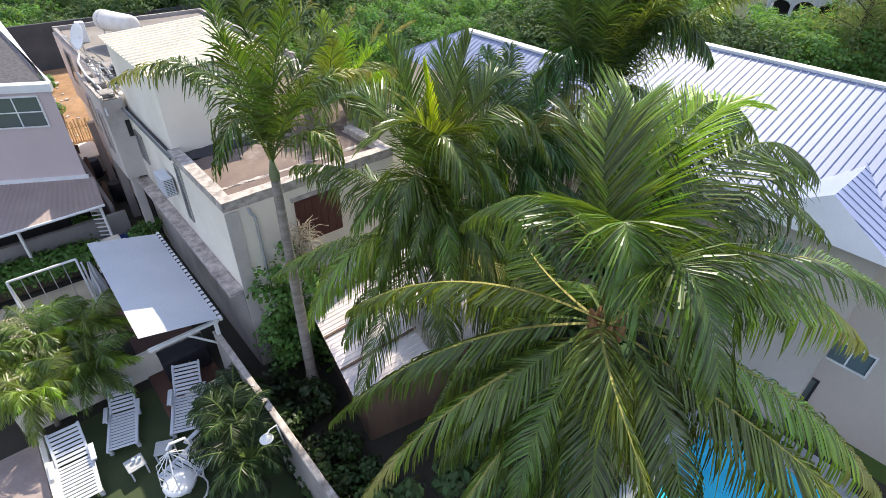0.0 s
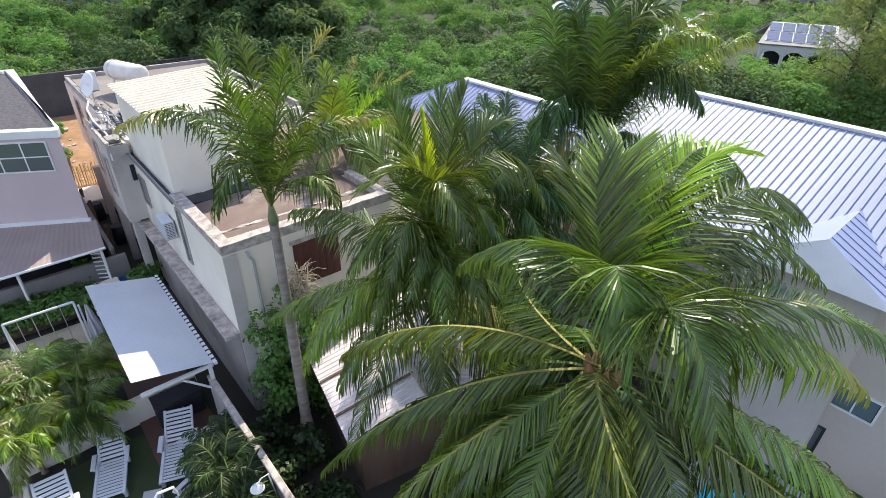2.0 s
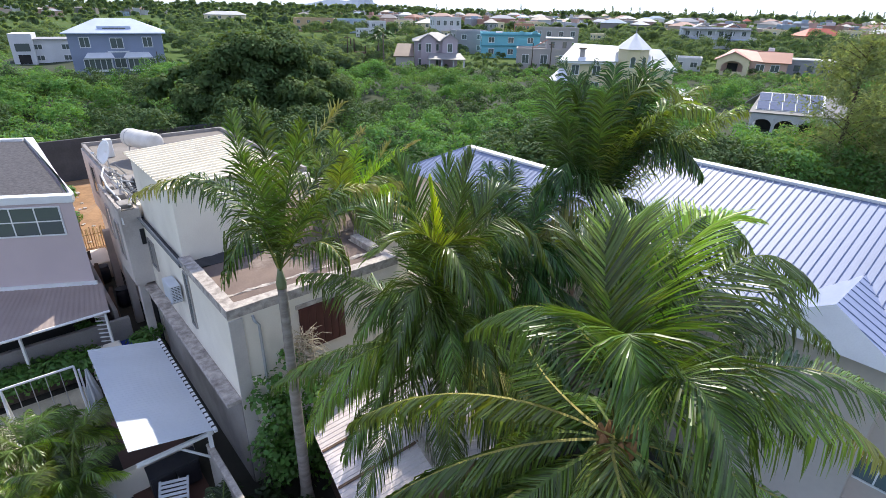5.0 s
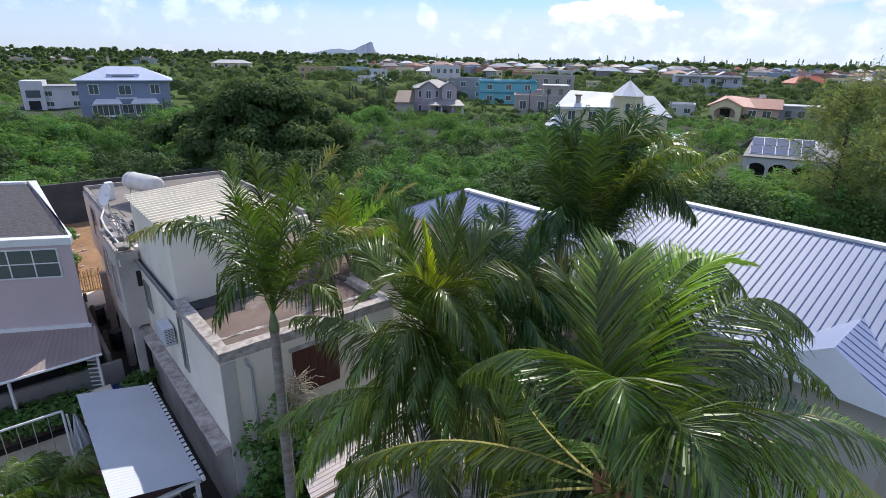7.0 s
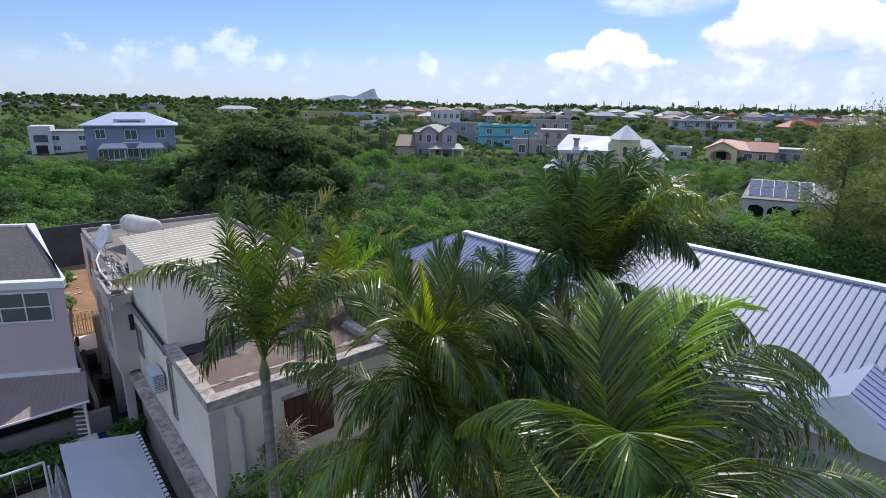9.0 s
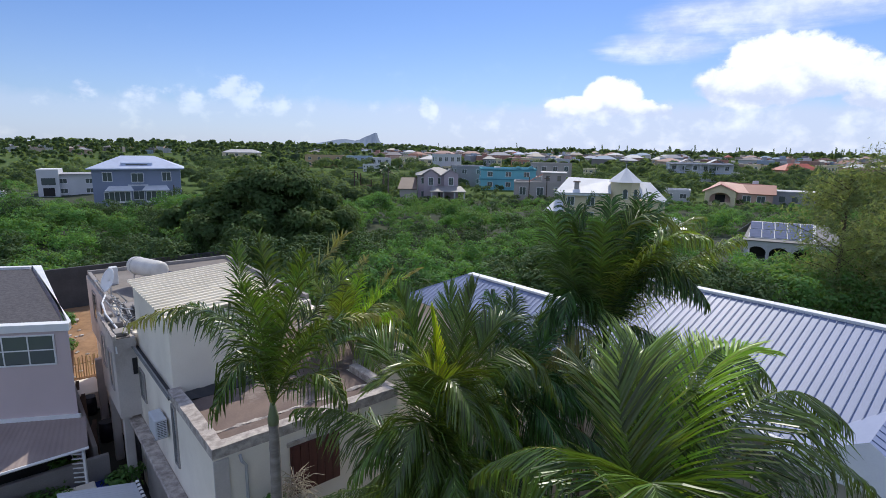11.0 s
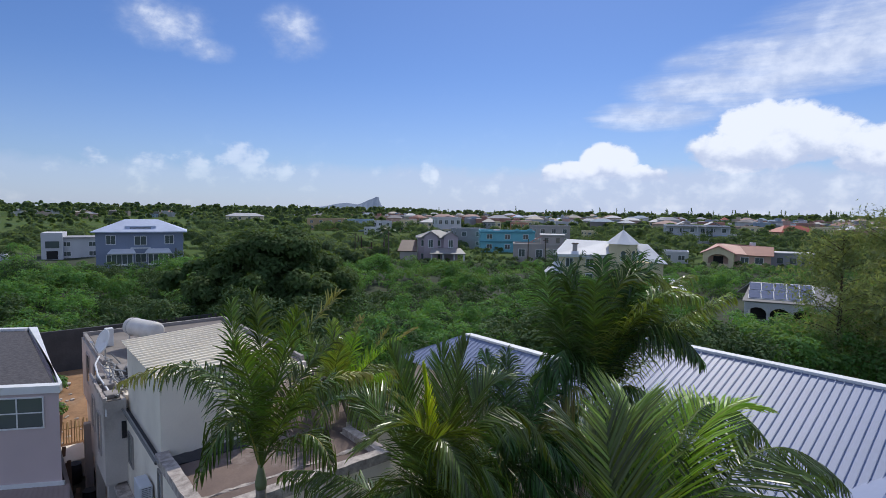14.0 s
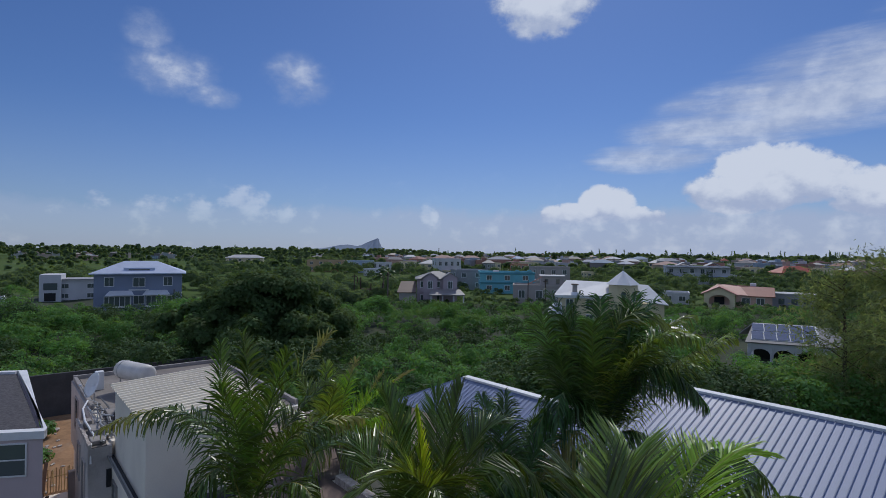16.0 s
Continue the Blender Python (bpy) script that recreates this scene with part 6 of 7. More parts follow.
tree("mango_tree", "large dark green mango tree with dense rounded crown", -22.3, 54.5, 10.6, 8.1, M["mango"], 0.23, 470, 71, 260, 0.5, 0.02)
tree("mango_tree", "dark rounded tree beside the large mango", -33.0, 58.0, 7.0, 5.0, M["mango"], 0.40, 420, 72, 40, 0.35, 0.1)
def casuarina(x, y, height, spread, seed):
    """A slender feathery tree: ascending boughs hung with fine drooping needles."""
    rng = np.random.default_rng(seed)
    a = root("casuarina_tree", "feathery grey-green casuarina tree", "tree", pose(x, y, 0))
    bm = bmesh.new()
    tube(bm, [(0, 0, 0), (0.1, 0, height * 0.5), (0, 0.1, height * 0.93)], 0.2, 7, 0.15)
    pts = []
    for i in range(92):
        s = 0.12 + 0.88 * i / 91
        q = rng.uniform(0, 6.28)
        reach = spread * (0.3 + 0.85 * math.sin(math.pi * min(1.0, 0.12 + s * 0.88)) ** 0.8) * rng.uniform(0.35, 1.4)
        st = np.array([0, 0, height * s * 0.86])
        en = st + np.array([reach * math.cos(q), reach * math.sin(q), 0.6 * reach * rng.uniform(0.3, 1.3)])
        if i % 2 == 0:
            tube(bm, [st, (st + en) / 2 + (0, 0, 0.1), en], 0.04, 4, 0.3)
        f = rng.random((120, 1)) ** 0.6
        p = st + (en - st) * (0.2 + 0.9 * f) + rng.normal(0, 0.24, (120, 3)) * (0.5 + f)
        p[:, 2] -= np.abs(rng.normal(0, 0.5, 120))
        pts.append(p)
    part("trunk", bm, M["bark"], a, "slim grey trunk and boughs")
    leaf_cloud("crown", np.concatenate(pts), 0.07, M["casuarina"], a, 0.0, seed=seed, long=5.0)


for k, (x, y, h, w) in enumerate(((25.8, 40.4, 13.4, 2.9), (28.2, 38.4, 14.6, 3.6), (32.0, 39.5, 15.6, 4.2), (36.5, 41.0, 14.6, 4.0), (29.0, 36.0, 9.0, 3.0))):
    casuarina(x, y, h, w, 73 + k)


def scrub():
    """The overgrown plot behind the houses: one mass of bushes."""
    rng = np.random.default_rng(21)
    kinds = {"scrub": ([], []), "dark_scrub": ([], [])}
    for _ in range(2300):
        y = 36 + 88 * rng.random() ** 1.25
        x = rng.uniform(-1.05, 1.0) * (y * 0.95 + 8) + 2
        u, v = (x + y) * S45, (y - x) * S45
        if u < 25.5 and v < 22.5:
            continue
        if v < 51 and u < 14.5 and u > -18:
            continue
        if 27 < x < 50 and 60 < y < 80:
            continue
        if math.hypot(x + 21.5, y - 51.0) < 8.0:
            continue
        if x < -58 and y > 92:
            continue
        lump = noise.noise((x * 0.07, y * 0.07, 0.3))
        big = rng.uniform(0.9, 2.3) * (1.0 + 0.4 * lump)
        patch = noise.noise((x * 0.05, y * 0.08, 5.0)) + rng.normal(0, 0.16)
        k = "dark_scrub" if patch > (0.22 if y > 48 else 0.0) - (0.2 if x < -18 and y < 78 else 0.0) else "scrub"
        base = rng.uniform(-0.2, 1.3) + 1.5 * lump + (0.8 if y < 52 else 0) - (0.9 if y > 96 else 0)
        big *= 0.65 if y > 96 else 1.0
        # each bush is a dome of smaller leafy heads
        for _ in range(int(4 + 3 * big)):
            d = rng.normal(size=3)
            d[2] = abs(d[2]) + 0.15
            d /= np.linalg.norm(d)
            r = big * rng.uniform(0.26, 0.46)
            kinds[k][0].append((x + d[0] * big * 0.8, y + d[1] * big * 0.8, max(0.2, base + big * 0.25) + d[2] * big * 0.95))
            kinds[k][1].append(r)
    # low growth between the bushes
    for _ in range(2600):
        y = 36 + 88 * rng.random() ** 1.25
        x = rng.uniform(-1.05, 1.0) * (y * 0.95 + 8) + 2
        if (x + y) * S45 < 27 and (y - x) * S45 < 53 or x < -58 and y > 92 or 27 < x < 50 and 60 < y < 80:
            continue
        k = "dark_scrub" if rng.random() < 0.45 else "scrub"
        kinds[k][0].append((x, y, 0.7 + 0.7 * noise.noise((x * 0.1, y * 0.1, 1.0))))
        kinds[k][1].append(rng.uniform(0.6, 1.1))
    for nm, mat in (("scrub", "shrub"), ("dark_scrub", "shrub_shade")):
        pts = clump_points(rng, kinds[nm][0], kinds[nm][1], 95, 0.95, 0.72)
        o = leaf_cloud(nm, pts, 0.145, M[mat], None, 0.5, seed=22, long=2.1)
        tagged(o, "dense green scrub covering the open plot" if nm == "scrub" else "darker bushes among the scrub, shadow contrast put into their colour", "scrub", kind="stuff")
    # near-black humped sheet beneath, so that gaps are not empty
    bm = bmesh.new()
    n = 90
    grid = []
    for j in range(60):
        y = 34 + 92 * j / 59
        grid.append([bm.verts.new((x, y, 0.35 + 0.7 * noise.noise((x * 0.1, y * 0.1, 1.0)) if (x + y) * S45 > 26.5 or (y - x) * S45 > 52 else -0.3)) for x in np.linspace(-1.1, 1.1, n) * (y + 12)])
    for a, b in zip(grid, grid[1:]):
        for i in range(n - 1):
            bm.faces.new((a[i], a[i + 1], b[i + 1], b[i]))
    thing("scrub_floor", bm, M["undergrowth"], Matrix(), "humped near-black green sheet under the scrub", "undergrowth", kind="structure")


scrub()


# ---------------------------------------------------------------- houses in the distance
def arch_mesh(x, z, r, rz, top, y0, y1, n=12):
    """A wall piece with a round arch cut from below."""
    bm = bmesh.new()
    rows = []
    for k in range(n + 1):
        q = math.pi * k / n
        px, pz = x - r * math.cos(q), z + rz * math.sin(q)
        rows.append([bm.verts.new(p) for p in ((px, y0, pz), (px, y0, top), (px, y1, top), (px, y1, pz))])
    for s, t in zip(rows, rows[1:]):
        for k in range(4):
            bm.faces.new((s[k], s[(k + 1) % 4], t[(k + 1) % 4], t[k]))
    bm.faces.new(rows[0][::-1])
    bm.faces.new(rows[-1])
    return bm


def far_house(label, x, y, rz, w, d, h, wall, roof="flat", roof_mat="roof_grey", storeys=2, bays=4, rise=2.0, over=0.5, shutters=None, porch=0.0, balcony=False):
    """A house with storeys, windows and roof; local x along the front, the front faces -y."""
    a = root("house", label, "house", pose(x, y, 0, 0, 0, rz), "houses across the plain")
    part("wall", prism(bmesh.new(), [(-w / 2, -d / 2), (w / 2, -d / 2), (w / 2, d / 2), (-w / 2, d / 2)], 0, h), wall, a)
    if roof == "flat":
        bm = bmesh.new()
        for lo, hi in (((-w / 2 - .1, -d / 2 - .1, h), (w / 2 + .1, -d / 2 + .2, h + .5)), ((-w / 2 - .1, d / 2 - .2, h), (w / 2 + .1, d / 2 + .1, h + .5)),
                       ((-w / 2 - .1, -d / 2 + .2, h), (-w / 2 + .2, d / 2 - .2, h + .5)), ((w / 2 - .2, -d / 2 + .2, h), (w / 2 + .1, d / 2 - .2, h + .5))):
            box(bm, lo, hi)
        part("parapet", bm, wall, a)
        part("roof", boxed((-w / 2 + .2, -d / 2 + .2, h), (w / 2 - .2, d / 2 - .2, h + .1)), M[roof_mat], a)
    else:
        W, D = w / 2 + over, d / 2 + over
        k = min(W, D) if roof == "hip" else 0.0
        rx, ry = (W - k, 0) if W >= D else (0, D - k)
        if roof == "pyramid":
            rx = ry = 0
        bm = bmesh.new()
        b = [bm.verts.new(p) for p in ((-W, -D, h), (W, -D, h), (W, D, h), (-W, D, h))]
        lo_ = [bm.verts.new(p) for p in ((-W, -D, h - .2), (W, -D, h - .2), (W, D, h - .2), (-W, D, h - .2))]
        bm.faces.new(lo_[::-1])
        for i in range(4):
            bm.faces.new((lo_[i], lo_[(i + 1) % 4], b[(i + 1) % 4], b[i]))
        if rx == 0 and ry == 0:
            t = bm.verts.new((0, 0, h + rise))
            for i in range(4):
                bm.faces.new((b[i], b[(i + 1) % 4], t))
        elif ry == 0:
            t0, t1 = bm.verts.new((-rx, 0, h + rise)), bm.verts.new((rx, 0, h + rise))
            bm.faces.new((b[0], b[1], t1, t0))
            bm.faces.new((b[2], b[3], t0, t1))
            bm.faces.new((b[1], b[2], t1))
            bm.faces.new((b[3], b[0], t0))
        else:
            t0, t1 = bm.verts.new((0, -ry, h + rise)), bm.verts.new((0, ry, h + rise))
            bm.faces.new((b[0], b[1], t0))
            bm.faces.new((b[1], b[2], t1, t0))
            bm.faces.new((b[2], b[3], t1))
            bm.faces.new((b[3], b[0], t0, t1))
        part("roof", bm, M[roof_mat], a)
    sh = h / storeys
    for s in range(storeys):
        for i in range(bays):
            cx = -w / 2 + w * (i + 0.5) / bays
            ww = min(1.5, w / bays * 0.45)
            far_window(a, cx - ww / 2, cx + ww / 2, s * sh + sh * 0.35, s * sh + sh * 0.78, -d / 2)
        for cy in (-d / 4, d / 4):
            for sx in (-1, 1):
                far_window(a, cy - 0.6, cy + 0.6, s * sh + sh * 0.35, s * sh + sh * 0.78, sx * w / 2, sx)
    if balcony:
        part("balcony", boxed((-w * 0.3, -d / 2 - 1.3, sh - 0.1), (w * 0.3, -d / 2, sh + 0.1)), M["white_paint"], a)
        bm = bmesh.new()
        box(bm, (-w * 0.3, -d / 2 - 1.3, sh + 0.9), (w * 0.3, -d / 2 - 1.2, sh + 1.0))
        for i in range(13):
            q = -w * 0.3 + w * 0.6 * i / 12
            box(bm, (q - 0.05, -d / 2 - 1.28, sh + 0.1), (q + 0.05, -d / 2 - 1.2, sh + 0.9))
        part("railing", bm, M["white_paint"], a)
    return a


def far_window(parent, a0, a1, z0, z1, face, side=0):
    """A simple framed window on the front (side 0) or on a side wall."""
    if side == 0:
        w = part("window", boxed((a0 - .12, face - .05, z0 - .12), (a1 + .12, face + .01, z1 + .12)), M["white_paint"], parent)
        mid = (a0 + a1) / 2
        for q0, q1 in ((a0, mid - .04), (mid + .04, a1)):
            part("pane", boxed((q0, face - .07, z0), (q1, face - .04, z1)), M["pane"], w)
    else:
        f0, f1 = sorted((face - side * .01, face + side * .05))
        w = part("window", boxed((f0, a0 - .12, z0 - .12), (f1, a1 + .12, z1 + .12)), M["white_paint"], parent)
        g0, g1 = sorted((face + side * .04, face + side * .07))
        part("pane", boxed((g0, a0, z0), (g1, a1, z1)), M["pane"], w)
    return w


def blue_house():
    a = far_house("blue three-level house with pale blue hipped roof", -72.9, 106.5, 31, 15.6, 9.6, 7.8, M["paint_blue"], "hip", "roof_blue", 2, 3, 2.4, 0.8)
    for x in (-3.2, 3.2):
        part("canopy", slab(bmesh.new(), [(x - 2.5, -6.9, 3.5), (x + 2.5, -6.9, 3.5), (x + 1.9, -4.8, 4.3), (x - 1.9, -4.8, 4.3)], 0.12), M["roof_white"], a, "white bay canopy")
        bay = part("bay", boxed((x - 1.9, -6.3, 1.0), (x + 1.9, -4.8, 3.4)), M["white_paint"], a)
        for i in range(4):
            part("pane", boxed((x - 1.78 + i * 0.91, -6.35, 1.4), (x - 1.0 + i * 0.91, -6.29, 3.2)), M["pane"], bay)
    part("dormer", prism(bmesh.new(), [(-2.8, -4.2), (2.8, -4.2), (1.4, -1.6), (-1.4, -1.6)], 7.8, lambda x, y: 8.9), M["roof_blue"], a, "low eyebrow dormer")
    part("dormer_pane", boxed((-1.9, -4.28, 8.1), (1.9, -4.19, 8.6)), M["pane"], a)
    part("door_bay", boxed((-1.3, -5.0, 0.0), (1.3, -4.8, 7.2)), M["paint_blue"], a)
    far_window(a, -1.0, 1.0, 5.1, 6.8, -5.0)
    far_window(a, -0.9, 0.9, 1.6, 3.2, -5.0)
    part("string_course", boxed((-1.8, -5.1, 4.3), (1.8, -4.8, 4.55)), M["roof_white"], a)


blue_house()
h = far_house("white box-shaped house with flat roof", -100.0, 123.0, 33, 10.5, 8.0, 4.6, M["paint_white"], "flat", "roof_grey", 2, 2)
t = part("stair_tower", boxed((-7.4, -5.2, 0), (-3.2, 2.0, 6.4)), M["paint_white"], h, "white stair tower")
part("pane", boxed((-6.6, -5.26, 2.8), (-3.9, -5.19, 4.4)), M["pane"], t)
# flat panel: the shade of an opening painted on the tower wall
part("opening", boxed((-6.4, -5.26, 0.2), (-4.2, -5.19, 2.1)), M["dark"], t)
part("slab_roof", boxed((-3.3, -4.6, 5.1), (5.5, 4.2, 5.3)), M["paint_grey"], h)
tank = thing("water_tank", tubed([(0, 0, 0), (0, 0, 1.7), (0, 0, 2.1)], [1.25, 1.25, 0.7], 14), M["plastic"], pose(-107.0, 108.5, 0), "white round plastic water tank on bare ground", "water tank", smooth=True)
def lilac_house():
    a = far_house("lilac two-storey house with grey gabled roofs", -12.4, 131.0, 8, 9.4, 8.0, 6.4, M["paint_lilac"], "hip", "roof_grey", 2, 3, 1.7, 0.5)
    for x in (-1.6, 3.2):
        g = part("gable", prism(bmesh.new(), [(x - 1.7, -4.9), (x + 1.7, -4.9), (x + 1.7, -3.4), (x - 1.7, -3.4)], 0, 6.6), M["paint_lilac"], a, "lilac gabled bay")
        for k in (-1, 1):
            part("gable_roof", slab(bmesh.new(), [(x + k * 2.0, -5.2, 6.5), (x, -5.2, 7.8), (x, -1.5, 7.8), (x + k * 2.0, -1.5, 6.5)][::k], 0.14), M["roof_grey"], g)
        part("gable_front", slab(bmesh.new(), [(x - 1.7, -4.9, 6.6), (x + 1.7, -4.9, 6.6), (x, -4.9, 7.7)], 0.1), M["paint_lilac"], g)
        far_window(a, x - 0.5, x + 0.5, 4.1, 5.8, -4.9)
    part("porch_roof", slab(bmesh.new(), [(-2.0, -9.0, 2.9), (6.5, -9.0, 2.9), (5.6, -4.9, 3.9), (-1.4, -4.9, 3.9)], 0.18), M["roof_grey"], a, "grey porch roof")
    for x in (-1.5, 1.2, 3.8, 6.1):
        part("porch_post", boxed((x - 0.15, -8.7, 0), (x + 0.15, -8.4, 2.8)), M["paint_white"], a)
    part("side_roof", slab(bmesh.new(), [(-9.5, -6.0, 3.2), (-4.9, -6.0, 3.2), (-4.9, -1.5, 5.6), (-8.6, -1.5, 5.6)], 0.18), M["roof_brown"], a, "brown lean-to roof")
    part("side_wing", boxed((-9.0, -5.6, 0), (-4.9, -1.5, 3.1)), M["paint_beige"], a)


lilac_house()
far_house("grey unfinished house with white roof", -6.5, 184.0, 16, 10.0, 9.0, 6.4, M["paint_grey"], "flat", "roof_white", 2, 2)


def cyan_house():
    a = far_house("cyan painted flat-roofed house with curved parapet", 6.2, 172.0, 4, 17.0, 10.0, 6.3, M["paint_cyan"], "flat", "roof_pale", 2, 3)
    for z in (3.2, 6.1):
        part("cornice", boxed((-8.7, -5.25, z), (8.7, -5.0, z + 0.35), 0.03), M["paint_teal"], a, "darker teal band")
    for x, r in ((3.0, 1.5), (6.9, 1.6)):
        part("curved_parapet", tubed([(x, -5.1, 6.6), (x, -4.7, 6.6)], r * 0.6, 16), M["paint_cyan"], a, "rounded parapet crest")
    part("roof_box", boxed((-4.0, -1.0, 6.4), (-2.2, 0.8, 7.1), 0.03), M["paint_white"], a)
    part("side_stair", boxed((8.5, -3.0, 0), (10.6, 2.0, 4.2), 0.03), M["paint_beige"], a)


def beige_house():
    a = far_house("beige rendered house with stepped flat roofs", 13.6, 139.0, -4, 13.0, 8.0, 4.3, M["paint_beige"], "flat", "roof_grey", 1, 3)
    u = part("upper_storey", boxed((0.5, -2.6, 4.4), (6.3, 3.6, 6.9), 0.03), M["paint_beige"], a, "upper storey")
    part("upper_roof", boxed((0.2, -2.9, 6.9), (6.6, 3.9, 7.15), 0.03), M["roof_pale"], u)
    for x in (1.4, 4.2):
        part("pane", boxed((x, -2.66, 5.0), (x + 0.9, -2.58, 6.3)), M["pane"], u)
    part("stair_parapet", slab(bmesh.new(), [(-3.0, -3.6, 4.9), (0.5, -3.6, 6.9), (0.5, -3.3, 6.9), (-3.0, -3.3, 4.9)], 0.25), M["roof_pink"], a, "pinkish stair parapet")


def balcony_house():
    """White house with two floors of verandas and little roof gables."""
    a = far_house("white two-storey house with banded verandas", 92.0, 243.0, -12, 25.0, 11.0, 7.4, M["paint_white"], "flat", "roof_grey", 2, 6, 1.6)
    part("veranda_slab", boxed((-12.8, -7.2, 3.5), (12.8, -5.5, 3.9)), M["roof_blue"], a, "blue-grey veranda band")
    part("eave_slab", boxed((-13.0, -7.3, 7.2), (13.0, -5.5, 7.5)), M["roof_grey"], a)
    for i in range(9):
        x = -12.4 + i * 3.1
        part("veranda_post", boxed((x - 0.16, -7.0, 0), (x + 0.16, -6.7, 7.2)), M["paint_white"], a)
    part("railing", boxed((-12.6, -7.05, 4.6), (12.6, -6.98, 4.75)), M["paint_white"], a)
    for x in (-5.0, 6.5):
        for k in (-1, 1):
            part("roof_gable", slab(bmesh.new(), [(x + k * 3.0, -5.0, 7.9), (x, -5.0, 9.4), (x, 2.0, 9.4), (x + k * 3.0, 2.0, 7.9)][::k], 0.15), M["roof_pale"], a, "pale little gable roof")


far_house("cream house with stepped roof", 24.0, 206.0, 14, 13.0, 9.0, 7.2, M["paint_beige"], "flat", "roof_grey", 2, 3)
far_house("low white flat-roofed house in the scrub", 48.5, 146.0, -18, 10.0, 6.0, 2.6, M["paint_white"], "flat", "roof_pale", 1, 3)
far_house("red-roofed house among trees", 152.0, 277.0, 10, 20.0, 10.0, 4.5, M["paint_ochre"], "hip", "roof_red", 1, 4, 3.2)
cyan_house()
beige_house()
balcony_house()


def utility_pole(x, y, h, arm=1.2):
    a = root("utility_pole", "weathered wooden utility pole with crossarm", "pole", pose(x, y, 0, 0, 0, 10), "poles across the plain")
    part("shaft", tubed([(0, 0, 0), (0, 0, h)], 0.14, 8, 0.7), M["bark"], a)
    if arm:
        part("crossarm", boxed((-arm / 2, -0.06, h - 0.7), (arm / 2, 0.06, h - 0.55)), M["bark"], a)
        for k in (-0.45, 0, 0.45):
            part("insulator", tubed([(k * arm, 0, h - 0.55), (k * arm, 0, h - 0.35)], 0.05, 6), M["pipe"], a)
    return a


for x, y, h, arm in ((-31.3, 124.1, 7.4, 1.3), (14.4, 130.2, 6.6, 1.3), (10.0, 127.6, 6.4, 0), (-58.6, 95.4, 5.2, 0)):
    utility_pole(x, y, h, arm)


def spire_villa():
    """Cream villa; local x along its front, y away from the plot."""
    a = root("house", "cream villa with white roofs and an eight-sided turret", "house", pose(18.6, 93.2, 0, 0, 0, -11.3), "houses across the plain")
    part("wall", boxed((-6.0, 0, 0), (2.3, 7.5, 5.6)), M["paint_cream"], a, "cream plaster")
    part("main_roof", slab(bmesh.new(), [(-6.8, -0.7, 5.6), (2.6, -0.7, 5.8), (2.6, 3.8, 7.9), (-4.8, 3.8, 8.1)], 0.18), M["roof_white"], a, "white roof slope")
    part("back_roof", slab(bmesh.new(), [(2.6, 8.2, 5.7), (-6.8, 8.2, 5.6), (-4.8, 3.8, 8.1), (2.6, 3.8, 7.9)], 0.18), M["roof_white"], a, "white roof slope")
    part("end_roof", slab(bmesh.new(), [(-6.8, 8.2, 5.6), (-6.8, -0.7, 5.6), (-4.8, 3.8, 8.1)], 0.15), M["roof_white"], a, "white roof end")
    part("eave_band", boxed((-6.5, -0.6, 5.2), (2.3, -0.1, 5.5)), M["white_paint"], a)
    c = part("chimney", boxed((-3.6, 0.4, 6.0), (-2.8, 1.2, 7.4), 0.03), M["paint_beige"], a)
    part("chimney_cap", prism(bmesh.new(), [(-3.8, 0.2), (-2.6, 0.2), (-2.6, 1.4), (-3.8, 1.4)], 7.4, 7.6), M["roof_brown"], c)
    for x in (-4.6, -1.2):
        far_window(a, x, x + 1.1, 3.5, 4.9, 0.0)
        far_window(a, x, x + 1.1, 0.8, 2.3, 0.0)
    # turret
    def ring(r, turn=0.3927):
        return [(4.8 + r * math.cos(0.7854 * k + turn), 1.2 + r * math.sin(0.7854 * k + turn)) for k in range(8)]
    t = part("turret", prism(bmesh.new(), ring(2.5), 0, 7.7), M["paint_cream"], a, "cream eight-sided turret")
    bm = bmesh.new()
    low = [bm.verts.new((x, y, 7.7)) for x, y in ring(3.0)]
    top = bm.verts.new((4.8, 1.2, 10.1))
    bm.faces.new(low[::-1])
    for k in range(8):
        bm.faces.new((low[k], low[(k + 1) % 8], top))
    part("turret_roof", bm, M["roof_white"], t, "white pointed roof")
    part("finial", tubed([(4.8, 1.2, 10.0), (4.8, 1.2, 10.7)], 0.07, 6), M["pipe"], t)
    for k in (5, 6):
        q = 0.7854 * k + 0.7854
        x, y = 4.8 + 2.33 * math.cos(q), 1.2 + 2.33 * math.sin(q)
        m = pose(x, y, 0, 0, 0, math.degrees(q) + 90)
        w = part("arched_window", boxed((-0.42, -0.07, 4.9), (0.42, 0.02, 6.3), 0.0, m), M["white_paint"], t)
        bm = boxed((-0.3, -0.1, 5.0), (0.3, -0.06, 6.2), 0.0, m)
        part("pane", bm, M["pane"], w)
        part("arch_head", tubed([m @ Vector((0, -0.09, 6.2)), m @ Vector((0, -0.01, 6.2))], 0.38, 12), M["pane"], w)
    # wings
    part("side_wing", boxed((7.0, -0.2, 0), (11.3, 6.5, 4.6)), M["paint_cream"], a)
    part("side_roof", slab(bmesh.new(), [(7.0, -0.8, 5.2), (11.9, -0.8, 4.6), (9.0, 3.2, 7.6), (7.2, 3.2, 7.7)], 0.18), M["roof_white"], a, "white roof slope")
    part("side_roof", slab(bmesh.new(), [(11.9, -0.8, 4.6), (11.9, 7.2, 4.6), (9.0, 3.2, 7.6)], 0.18), M["roof_white"], a, "white roof slope")
